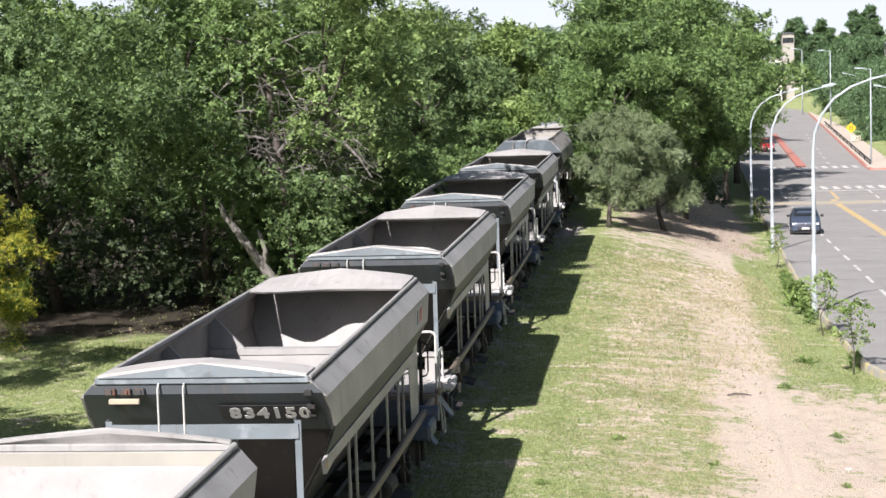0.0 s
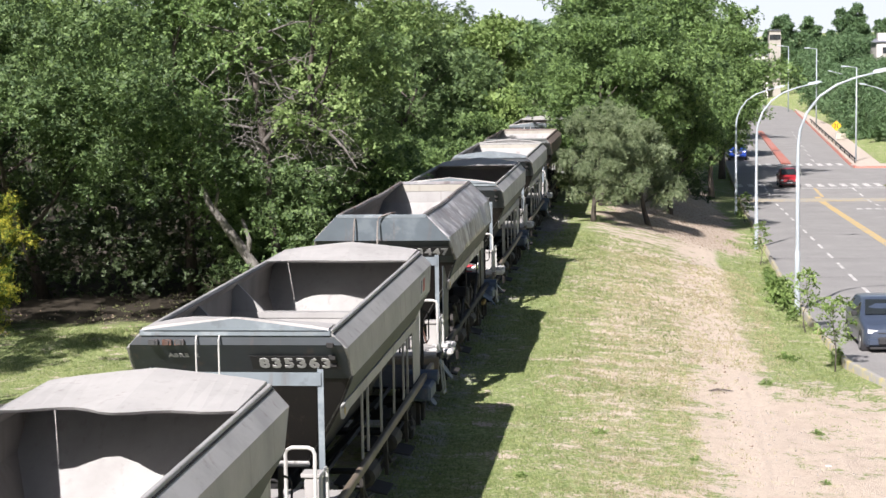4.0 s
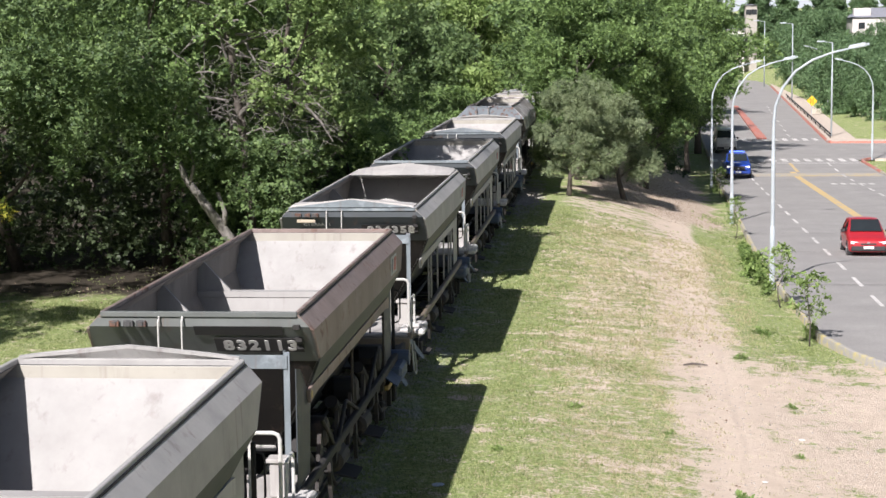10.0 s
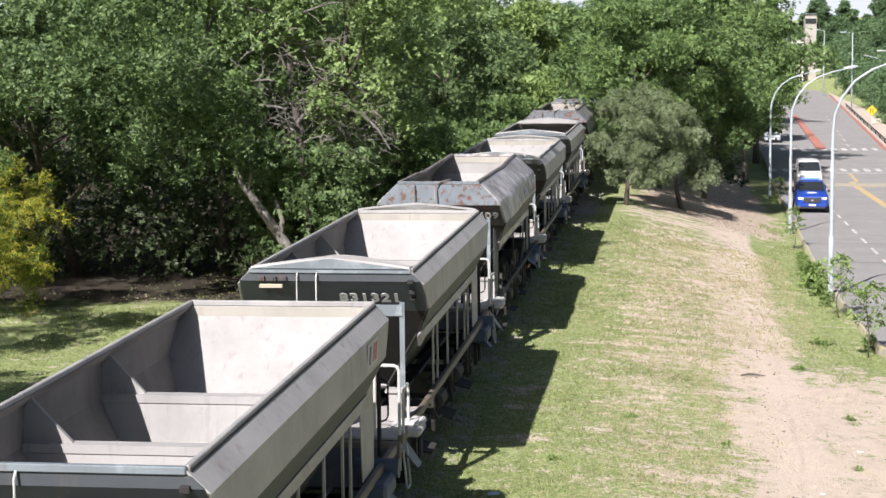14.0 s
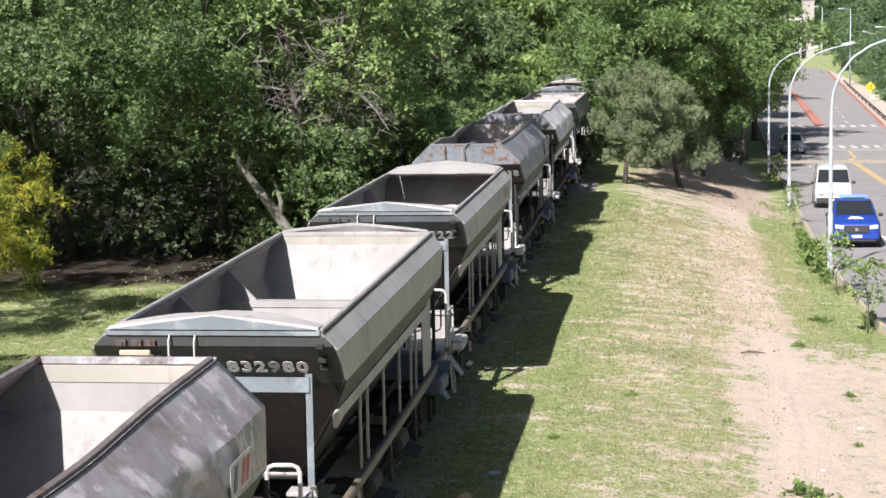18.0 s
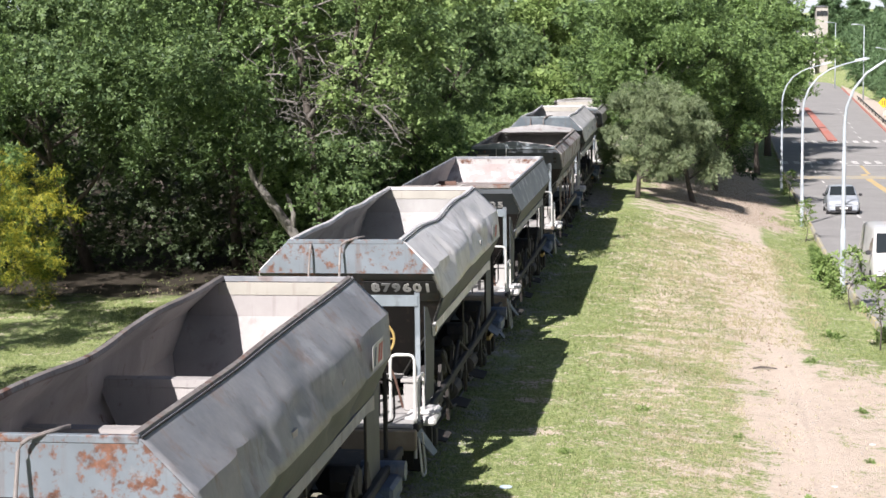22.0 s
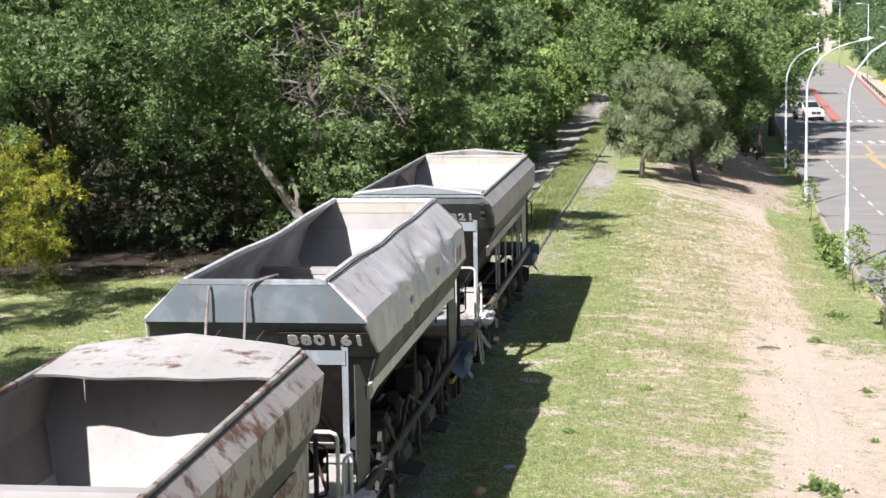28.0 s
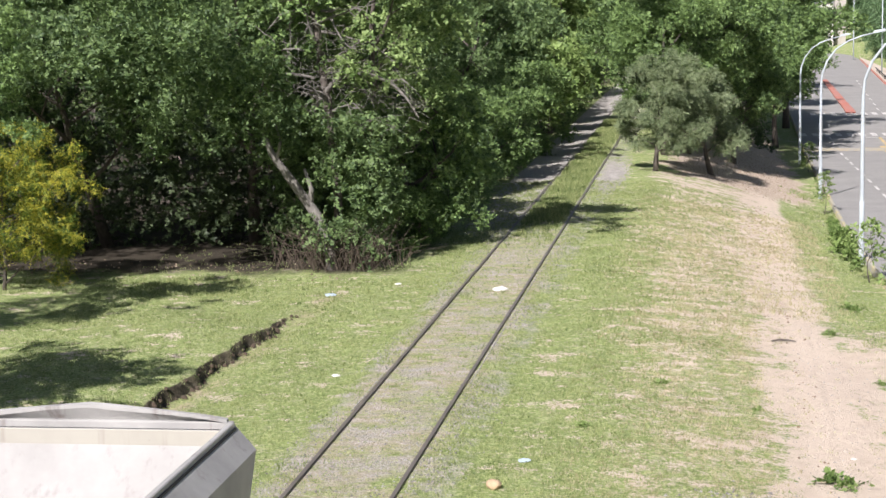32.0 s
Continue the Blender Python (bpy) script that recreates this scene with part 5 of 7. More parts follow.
    # leading end: posts, header, rails, dust-capped footboard
    for x in (-1.22, 1.22):
        fit_part("corner_post", "corner_post", lambda: box(box(bmesh.new(), -.05, .05, -.02, .0, 1.31, 3.28), -.05, -.035, -.02, .14, 1.31, 3.28), STEELBLUE, top, "", pose(x, -.03, 0))
    for x in (-.38, .38):
        fit_part("middle_post", "middle_post", slab(-.045, .045, -.04, .04, 1.31, 3.06, .008), STEELBLUE, top, "", pose(x, .06, 0))
    fit_part("header", "header", slab(-1.24, 1.24, -.075, -.055, 3.05, 3.24), STEELBLUE, top, "light blue-grey header plate")
    fit_part("handrail", "rail_across", lambda: handrail([(.98, -1.45, 1.30), (.98, -1.45, 2.46), (1.38, -1.45, 2.46), (1.38, -1.45, 0.75)], .028), WHITE, top, "white pipe handrail")
    fit_part("handrail", "rail_along", lambda: handrail([(1.42, -1.30, 1.30), (1.42, -1.30, 2.05), (1.42, -.75, 2.05), (1.42, -.75, 1.30)]), WHITE, top)
    fit_part("handrail", "rail_inner", lambda: handrail([(0.55, -1.40, 1.30), (0.55, -1.40, 2.0), (0.9, -1.40, 2.0), (0.9, -1.40, 1.30)], .02), GEAR, top)
    fit_part("stand", "stand", lambda: box(box(bmesh.new(), .98, 1.30, -.42, -.12, 1.80, 1.86, .01), 1.02, 1.26, -.38, -.16, 1.31, 1.80, .02), DUSTY, top)
    fit_part("footboard", "footboard", lambda: box(box(box(bmesh.new(), 1.1, 1.66, -1.05, -.35, 1.20, 1.34, .04), 1.25, 1.6, -.9, -.5, 1.33, 1.42, .04), 1.38, 1.66, -.7, -.2, 1.28, 1.40, .05), STONEDUST, top, "footboard heaped with white stone dust")
    fit_part("step", "step", lambda: handrail([(1.44, -1.5, 1.1), (1.50, -1.5, .45), (1.50, -1.1, .45), (1.44, -1.1, 1.1)], .02), WHITE, top)
    fit_part("brake_box", "brake_box", slab(.1, .42, -.85, -.4, 1.31, 1.72, .03), GEAR, top)
    # trailing end: air tank, post
    fit_part("air_tank", "air_tank", lambda: tube(box(bmesh.new(), 1.0, 1.62, 9.9, 10.85, .92, 1.22, .05), [(1.0, 10.9, 1.24), (1.66, 10.9, 1.24)], .15, 14), TANKBLUE, top, "dark blue equipment box and tank")
    fit_part("lamp_post", "lamp_post", bar([(1.28, 11.4, 1.31), (1.28, 11.4, 2.62)], .035), GEAR, top)
    fit_part("handrail", "rear_rail", lambda: handrail([(1.28, 11.4, 2.5), (1.42, 11.4, 2.5), (1.42, 11.4, 1.85), (1.28, 11.4, 1.85)], .016), GEAR, top)
    for y in (3.9, 6.6):
        fit_part("brake_cylinder", "brake_cylinder", bar([(1.28, -.4, .88), (1.28, -.36, .88), (1.28, .32, .88), (1.28, .4, .88)], [.1, .17, .17, .1], 12), GREASY, top, "", pose(0, y, 0))
    for y in (2.6, 5.3, 8.0):
        fit_part("lever", "lever", lambda: prism(bmesh.new(), [(-.06, 1.2), (.06, 1.2), (.22, .72), (.10, .50), (.0, .70)], 1.34, 1.40, "x"), GREASY, top, "", pose(0, y, 0))
        fit_part("crank", "crank", bar([(1.0, 0, .95), (1.38, 0, .95), (1.42, .2, .72), (1.42, .75, .66)], .035), GEAR, top, "", pose(0, y, 0))
    for y, m_ in ((-.75, STEELBLUE), (10.9, TANKBLUE)):
        fit_part("deflector", "deflector", lambda: plate(bmesh.new(), [(1.20, -.30, 1.18), (1.62, -.42, .72), (1.58, .34, .62), (1.20, .40, 1.15)], .02), m_, top, "bent wheel deflector plate", pose(0, y, 0))
    for y in (-.1, .9, 9.3, 10.6):
        fit_part("brake_shoe", "brake_shoe", lambda: prism(bmesh.new(), [(-.05, .35), (.06, .30), (.09, .55), (.03, .80), (-.08, .78)], 1.02, 1.32, "x"), GREASY, top, "", pose(0, y, 0))
    if kind != "A":
        for y in (1.5, 3.2, 4.6, 6.2, 7.6, 9.0):
            fit_part("ram", "ram", bar([(1.18, -.55, 1.75), (1.22, .1, 1.35), (1.25, .5, 1.0)], [.11, .11, .05], 10), GEAR, top, "greasy door ram", pose(0, y, 0))
            fit_part("bell_crank", "bell_crank", lambda: prism(bmesh.new(), [(-.28, .9), (.22, 1.0), (.3, 1.3), (.05, 1.7), (-.12, 1.3)], 1.30, 1.36, "x"), GREASY, top, "", pose(0, y + .4, 0))
        fit_part("hose", "hose", lambda: handrail([(1.36, 2.0, 1.9), (1.42, 3.0, 1.2), (1.36, 4.4, 1.7), (1.42, 6.0, 1.15), (1.36, 8.2, 1.8)], .035), GEAR, top)
        fit_part("guard_plate", "guard_plate", lambda: plate(bmesh.new(), [(1.1, 9.2, 1.35), (1.62, 9.1, 1.0), (1.62, 10.6, 1.0), (1.1, 10.7, 1.4)], .02), TANKBLUE, top, "bent blue guard plate")
        fit_part("marker_bar", "marker_bar", slab(1.36, 1.44, 9.3, 10.4, .88, .98, .01), OCHRE, top)
        for y in (2.4, 5.6, 8.6):
            fit_part("reservoir", "reservoir", bar([(.95, 0, 1.62), (.97, .06, 1.62), (1.34, .06, 1.62), (1.38, .06, 1.62)], [.2, .24, .24, .18], 12), GEAR, top, "", pose(0, y, 0))
    fit_part("brake_rod", "brake_rod", bar([(1.2, 1.6, .62), (1.2, 9.0, .72)], .03), GEAR, top)


def hopper(front, kind, number, side, end, inner, lips, seed, words="", mark=False, label="", faint="", gear=""):
    top = new("hopper_wagon")
    round_ = kind == "R"
    prof = ROUND_SIDE if round_ else SLOPE_SIDE if kind == "B" else FLAT_SIDE
    w, z = prof[0]
    dented = seed if round_ else 0
    for sx in (-1, 1):
        fit_part("side", ("side", kind, sx, dented), lambda s=sx: side_sheet(prof[:-2], s, dented), side, top, "", None, round_)
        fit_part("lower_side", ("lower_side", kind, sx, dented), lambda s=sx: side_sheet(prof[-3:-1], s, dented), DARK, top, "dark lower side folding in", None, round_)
        fit_part("floor_sheet", ("floor_sheet", kind, sx), lambda s=sx: side_sheet(prof[-2:], s, 0), GEAR, top, "grimy sloping floor sheet")
        fit_part("side_lining", ("side_lining", kind, sx), lambda s=sx: side_sheet([(prof[-2][0] - .02, prof[-2][1] + .03), (prof[-1][0] - .04, prof[-1][1] + .02)], s, 0), inner, top)
        fit_part("wall_lining", ("wall_lining", kind, sx, dented), lambda s=sx: side_sheet([(x - .04, zz - (.03 if k == 0 else 0)) for k, (x, zz) in enumerate(prof[:-1])], s, dented, .012), INRUST if inner in (INRUST, MOTTLED) else INSIDE if side is BRIGHT else SHADED_WALL, top, "dusty inner wall, darkened for shade on most wagons", None, round_)
        fit_part("rim", ("rim", kind, sx), lambda s=sx: rim_bar(s * (w - .01) - .03, s * (w - .01) + .03, .05, LONG - .05, z), side, top) if not round_ else None
        if round_:
            fit_part("rim", ("round_rim", sx, dented), lambda s=sx: round_rim(s, dented, .05, -.06, .0), side if side is BRIGHT else WORNPIPE, top, "worn rolled rim")
            fit_part("seam", ("round_seam", sx, dented), lambda s=sx: round_rim(s, dented, .012, .012, -.002), GEAR, top, "dark open seam under the rim")
        else:
            fit_part("seam", ("seam", sx), slab(min(sx * 1.402, sx * 1.418), max(sx * 1.402, sx * 1.418), .06, LONG - .06, 3.755, 3.779), GEAR, top, "dark open seam under the rim")
        for y in (3.85, 6.75):
            if kind != "A":
                continue
            fit_part("gusset", ("gusset", sx), lambda s=sx: gusset(0, s, (w + .08, z - .14)), inner, top, "", pose(0, y, 0))
    fit_part("end", ("end", kind, 0), lambda: end_sheet(prof, False), end, top, "dark overhanging leading end")
    if round_:
        fit_part("upper_end", "upper_end", lambda: plate(bmesh.new(), [(-1.53, -.012, 3.60), (1.53, -.012, 3.60), (1.01, .002, 4.14), (-1.01, .002, 4.14)], .012), RUSTED_BLUE if end is DARKRUST else ENDSTEEL, top, "upper end plate in worn blue-grey paint")
    fit_part("end", ("end", kind, 1), lambda: end_sheet(prof, True), end, top)
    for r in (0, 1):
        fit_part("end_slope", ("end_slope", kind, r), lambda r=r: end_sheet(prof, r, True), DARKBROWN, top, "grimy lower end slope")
    for r in (0, 1):
        fit_part("lining", ("lining", kind, r), lambda r=r: lining(prof, r), inner, top, "lining white with stone dust")
        fit_part("rim", ("end_rim", kind, r), lambda r=r: rim_bar(-w, w, (LONG - .06) if r else -.02, (LONG + .02) if r else .06, z), side if r else RUSTED_BLUE if end is DARKRUST else WORNPIPE if kind == "B" else ENDBLUE if side is RUSTY else STEELBLUE, top)
    fit_part("end_band", ("end_band", kind), lambda: box(bmesh.new(), -w + .02, w - .02, LONG - .075, LONG - .058, z - .24, z - .055, .004), RUSTFLAP if kind == "B" else BAND, top, "rust-blotched upright band" if kind == "B" else "beige upright band over the lining")
    for y in (3.85, 6.75):
        fit_part("ridge", ("ridge", kind == "B"), lambda: ridge(0, .93 if kind == "B" else 1.0), BROWNED if kind == "B" else inner, top, "", pose(0, y, 0.24 if round_ else 0.18 if kind == "B" else 0))
    fit_part("residue", "residue", slab(-.66, .66, 2.0, LONG - 2.0, 1.40, 1.50, .02), inner, top, "thin layer of pale crushed stone")
    if "f" in lips:
        fit_part("front_flap", ("flap", 0, seed), lambda: lip(False, seed, w - .03, z, .72, .16), RUSTFLAP if side is PATCHY else FLAP, top, "peaked sheet flap dusted white")
        fit_part("front_peak", ("peak_plate", round_), lambda: prism(bmesh.new(), [(-w + .05, z + .036), (w - .05, z + .036), (0, z + .205)], -.045, -.022, "y"), STEELBLUE, top, "peaked blue-grey rim plate")
    if "b" in lips:
        fit_part("rear_flap", ("flap", 1, seed), lambda: lip(True, seed + 2, w - .05, z, 2.15, .16, True), RUSTFLAP if side is PATCHY else FLAP, top, "buckled sheet flap bent inward")
    if "q" in lips:
        fit_part("front_peak", ("front_peak", seed), lambda: lip(False, seed, w - .03, z, .06, .17), STEELBLUE, top, "peaked blue-grey rim plate with rusty edge")
    if "p" in lips:
        fit_part("rear_flap", ("peak", 1, seed), lambda: lip(True, seed + 3, w - .05, z, .08, .14), side, top)
    frame_parts(top, gear or kind, side)
    if kind == "A":
        for x in (-.55, -.22):
            fit_part("grip", "grip", bar([(0, -.05, 3.04), (0, -.06, 3.10), (0, -.06, 3.70), (0, 0, 3.76)], .013, 6), WHITE, top, "", pose(x, -.02, 0))
        for x in (-1.18, -.98, -.80):
            fit_part("bracket", "bracket", lambda: box(box(bmesh.new(), -.07, .07, -.05, .0, -.045, .045, .01), -.03, .03, -.07, -.05, -.03, .03), DARKRUST, top, "rusty bracket", pose(x, -.005, 3.66))
        for zz in (3.62, 3.42, 3.30):
            fit_part("hinge", "hinge", slab(1.30, 1.40, -.05, .02, -.035, .035, .008), GEAR, top, "", pose(0.02, max(0, inset(zz) - .02), zz))
        if gear:
            fit_part("blank_panel", "blank_panel", slab(-.62, .62, -.09, .09, -.004, .003), BLACKPAINT, top, "blank black painted panel", Matrix.Translation((.55, inset(3.56) - .02, 3.56)) @ Matrix.Rotation(radians(130), 4, "X"))
        if seed in (6, 13, 28, 22):
            fit_part("batten", "batten", lambda: box(box(bmesh.new(), -.62, -.22, -.16, -.06, 3.045, 3.10, .01, Matrix.Rotation(radians(4), 4, "Y")), .05, .55, -.14, -.07, 3.05, 3.09, .01, Matrix.Rotation(radians(-3), 4, "Y")), PLANK, top, "splintered pale batten")
        if seed % 3 == 1:
            fit_part("board", "board", slab(-1.2, -.8, -.06, -.01, 3.50, 3.57, .01), PLANK, top, "short weathered wooden board")
    else:
        if round_:
            fit_part("grip", "hoop_post", lambda: handrail([(-.58, -.02, 4.08), (-.58, -.10, 4.12), (-.62, -.36, 3.0)], .02), WORNPIPE, top, "worn pipe grip post")
            fit_part("grip", "hoop", lambda: handrail([(.28, .25, z + .05), (.22, .02, z + .06), (-.06, -.12, z - .02), (-.06, -.36, 3.30), (-.06, -.36, 3.0)], .02), WORNPIPE, top, "bent pipe grip")
            for x in (-.48, .12):
                fit_part("grip", "small_grip", lambda: handrail([(0, .15, 3.48), (0, -.10, 3.46), (-.12, -.30, 3.28)], .012), GREASY, top, "", pose(x, 0, 0))
        else:
            for x in (-.62, .02):
                fit_part("grip", "short_hoop", lambda: handrail([(.22, .06, z + .03), (.14, -.06, z + .05), (0, -.12, z - .02), (0, -.14, 2.95)], .019), DUSTY, top, "bent pipe grip", pose(x, 0, 0))
        def handwheel():
            bm = bmesh.new()
            tube(bm, [(.30 * math.cos(a), 0, .30 * math.sin(a)) for a in np.linspace(0, math.tau, 25)], .022, 6)
            tube(bm, [(0, -.05, 0), (0, .12, 0)], .05, 8)
            for a in np.linspace(0, math.tau, 6)[:-1]:
                tube(bm, [(0, 0, 0), (.29 * math.cos(a), 0, .29 * math.sin(a))], .014, 6)
            return bm
        fit_part("brake_wheel", "brake_wheel", handwheel, OCHRE, top, "ochre brake handwheel", pose(.66, -.9, 2.62, 0, 0, 12))
        fit_part("brake_stand", "brake_stand", bar([(.66, -.82, 1.3), (.66, -.82, 2.66)], .04), GEAR, top)
        fit_part("brake_chain", "brake_chain", bar([(.66, -.8, 2.6), (.9, -.5, 1.9), (1.0, -.3, 1.35)], .022), RUSTPLATE, top)
        fit_part("step_plate", "step_plate", slab(-.66, .0, -.42, -.05, 3.25, 3.27, .004), DUSTY, top)
        if kind == "B":
            for x0, x1, y, z0, z1 in ((.10, .80, 6.57, 2.66, 3.06), (.22, .62, 6.555, 3.04, 3.13), (-1.34, -.82, 6.59, 3.02, 3.17), (.92, 1.36, 6.59, 3.02, 3.20), (-1.38, -.86, 3.66, 2.72, 3.16), (.72, 1.36, 3.66, 2.92, 3.16), (1.0, 1.34, 3.645, 2.70, 2.90)):
                fit_part("patch", ("patch", x0, y), slab(x0, x1, y, y + .05, z0 + .18, z1 + .18, .006), RUSTPLATE, top, "brown rusted repair plate")
            for x0, x1, y in ((-1.34, -.84, 6.75), (.94, 1.36, 6.75), (-1.38, -.88, 3.85), (.86, 1.36, 3.85)):
                fit_part("ridge_cap", ("ridge_cap", x0), slab(x0, x1, -.15, .15, 3.33, 3.375, .008), RUSTPLATE, top, "brown rusted cap plate", pose(0, y, 0))
                fit_part("ridge_block", ("ridge_block", x0), slab(x0 + .01, x1 - .01, -.14, .14, 3.10, 3.33, .006), BROWNED, top, "", pose(0, y, 0))
    slope = math.degrees(math.atan(1 / 0.95))
    if number:
        nx, nz = (0.62, 3.30) if not mark and not round_ else (0.90 if round_ else 0.80, 3.31)
        at = Matrix.Translation((nx, inset(nz + .02) - 0.02, nz)) @ Matrix.Rotation(radians(90 + (90 - slope)), 4, "X")
        if round_ or mark:
            fit_part("number_panel", "number_panel", slab(-.62, .62, -.13, .18, -.004, .003), BLACKPAINT, top, "", at)
        lettering(number, 0.30, STENCIL if round_ or kind == "B" or mark else FADED, top, at @ Matrix.Translation((0.02, -.08, .006)), pitch=0.60)
    if words:
        lettering(words, 0.125, STENCIL, top, Matrix.Translation((-1.16 + len(words) * .047, -.082, 3.10)) @ Matrix.Rotation(radians(90), 4, "X"), "stencil", pitch=0.60)
    if faint:
        lettering(faint, 0.115, FADED, top, Matrix.Translation((-.78, inset(3.42) - .024, 3.42)) @ Matrix.Rotation(radians(180 - slope), 4, "X"), "stencil", pitch=0.66)
    if mark:
        sl = Matrix.Translation((1.612, 8.9, 3.34)) @ Matrix.Rotation(radians(90), 4, "Z") @ Matrix.Rotation(radians(90), 4, "X")
        fit_part("painted_mark", "mark_panel", slab(-.42, .42, -.17, .17, .002, .006), PANELWHITE, top, "worn white painted panel", sl)
        for k, (x0, mat) in enumerate(((-.33, TANKBLUE), (-.02, MARKRED), (.16, MARKRED))):
            fit_part("painted_bar", ("mark_bar", k), lambda x0=x0, k=k: prism(bmesh.new(), [(x0, -.12), (x0 + .13, -.12), (x0 + .22, .12), (x0 + .09, .12)], .007, .010, "z"), mat, top, "", sl)
    tagged(top, label or ("grey hopper wagon with rounded dented sides, dusted white" if round_ else "pale grey angular hopper wagon with a dust-white lining"), "wagon", "wagons of the train")
    wagons.append((top, front))
    return top


def gone(t):
    """Metres that the train has run since the start: it slows a little."""
    u = t / 32
    return (333.94 + (-53.83 + (17.97 - 6.35 * u) * u) * u) * u


wagons = []
hopper(8.0, "A", "", PALE, DARK, INSIDE, "p", 4)
hopper(22.5, "A", "834150", PALE, DARK, INSIDE, "fb", 1, mark=True, label="pale grey hopper wagon with a rust-edged peaked end flap")
hopper(36.9, "A", "", PALE, DARK, INSIDE, "fb", 2)
hopper(51.7, "A", "834709", PALE, DARK, INSIDE, "fb", 7)
hopper(66.4, "A", "835363", PALE, DARK, INSIDE, "fb", 3, "CIERRA 1", True, faint="ABRE 2")
hopper(81.2, "R", "883447", SCUFF, DARK, INSIDE, "", 5, label="round-sided blue-grey hopper wagon with scuffed brown sides")
hopper(95.7, "A", "833707", PALE, DARK, INSIDE, "fb", 10)
hopper(110.2, "A", "835864", PALE, DARK, INSIDE, "pq", 6, "CIERRA 1", faint="ABRE 2")
hopper(124.3, "A", "832113", RUSTY, ENDBLUE, INSIDE, "", 8, mark=True, label="brownish angular hopper wagon with a bare plain rim", gear="B")
hopper(139.0, "A", "834358", PALE, DARK, INSIDE, "fb", 13, "ABRE 2", True, faint="CIERRA 1")
hopper(153.05, "A", "836247", PALE, DARK, INSIDE, "", 9, mark=True, label="clean pale grey angular hopper wagon with a straight rim")
hopper(167.3, "A", "831321", PALE, DARK, INSIDE, "fp", 16)
hopper(181.5, "R", "  6409", SCUFF, DARKRUST, INSIDE, "", 11, mark=True, label="round-sided brownish hopper wagon with rusted leading end")
hopper(195.7, "A", "832980", PALE, BLACKEND, INSIDE, "fp", 19, faint="ABRE 1")
hopper(209.65, "A", "833822", PALE, DARK, INSIDE, "fb", 22, "CIERRA", True)
hopper(224.0, "R", "879338", BLUEGREY, DARKRUST, INRUST, "", 12, mark=True, label="round-sided hopper wagon streaked with brown rust")
hopper(239.2, "R", "879601", BRIGHT, DARKRUST, INSIDE, "", 14, mark=True, label="round-sided pale hopper wagon with rust spots on its end")
hopper(254.2, "B", "876425", WASHED, DARK, MOTTLED, "", 15, label="angular hopper wagon with a rusted patched lining")
hopper(269.3, "A", "", PATCHY, DARK, INSIDE, "fb", 25, label="angular hopper wagon with rust-stained flaps and shoulder")
hopper(283.0, "R", "880161", BRIGHT, DARK, INSIDE, "", 17, mark=True, label="round-sided pale grey hopper wagon with deep dents")
hopper(297.8, "A", "819821", PALE, DARK, INSIDE, "fp", 28, label="last pale grey hopper wagon with a peaked rear rim")

# rubbish dropped on the platform of one wagon; it rides along
RUBBISH = [flat("rubbish_red", (0.45, 0.05, 0.06), 0.6), flat("rubbish_white", (0.7, 0.7, 0.68), 0.6), flat("rubbish_cardboard", (0.40, 0.28, 0.16), 0.8), flat("rubbish_green", (0.30, 0.38, 0.16), 0.7)]
heap_rnd = random.Random(44)
heap = new("rubbish_heap")
for k in range(16):
    bm = bmesh.new()
    u, v, h = heap_rnd.uniform(.06, .16), heap_rnd.uniform(.05, .12), heap_rnd.uniform(.02, .08)
    box(bm, -u, u, -v, v, -h, h, .015)
    for q in bm.verts:
        q.co += Vector((heap_rnd.uniform(-.02, .02), heap_rnd.uniform(-.02, .02), heap_rnd.uniform(-.015, .015)))
    part("scrap", bm, RUBBISH[k % 4], heap).matrix_basis = pose(heap_rnd.uniform(.1, .95), heap_rnd.uniform(-1.35, -.3), 1.36 + .02 * (k % 3), heap_rnd.uniform(-25, 25), heap_rnd.uniform(-25, 25), heap_rnd.uniform(0, 180))
tagged(heap, "heap of coloured rubbish on the wagon's platform", "rubbish")
wagons.append((heap, 95.7))

# ---- backdrop of bright hazy sky low over the skyline ----
m, t, b = nodes_of("horizon_sky")
sepz = t.nodes.new("ShaderNodeSeparateXYZ")
t.links.new(coords(t), sepz.inputs[0])
em = t.nodes.new("ShaderNodeEmission")
t.links.new(ramp(t, calc(t, "DIVIDE", sepz.outputs[2], 500.0, True), [(0.0, (0.50, 0.535, 0.57)), (1.0, (0.36, 0.46, 0.60))]), em.inputs[0])
t.links.new(em.outputs[0], t.nodes["Material Output"].inputs["Surface"])
ang = np.linspace(-0.8, 0.8, 25)
v = np.concatenate([np.stack([2600 * np.sin(ang), 2600 * np.cos(ang), np.full(25, h)], 1) for h in (-40.0, 500.0)])
i = np.arange(24)
tagged(hang("backdrop", quads_mesh("backdrop", v, np.stack([i, i + 1, i + 26, i + 25], 1)), m), "pale blue hazy sky above the trees", "sky", kind="structure")

# ---- street lamps ----
GALV = weathered("pale_blue_lamp_paint", (0.42, 0.47, 0.51), rust=0.02, dust=0.15, rough=0.45)
LENS = flat("lamp_lens", (0.75, 0.76, 0.76), 0.3)


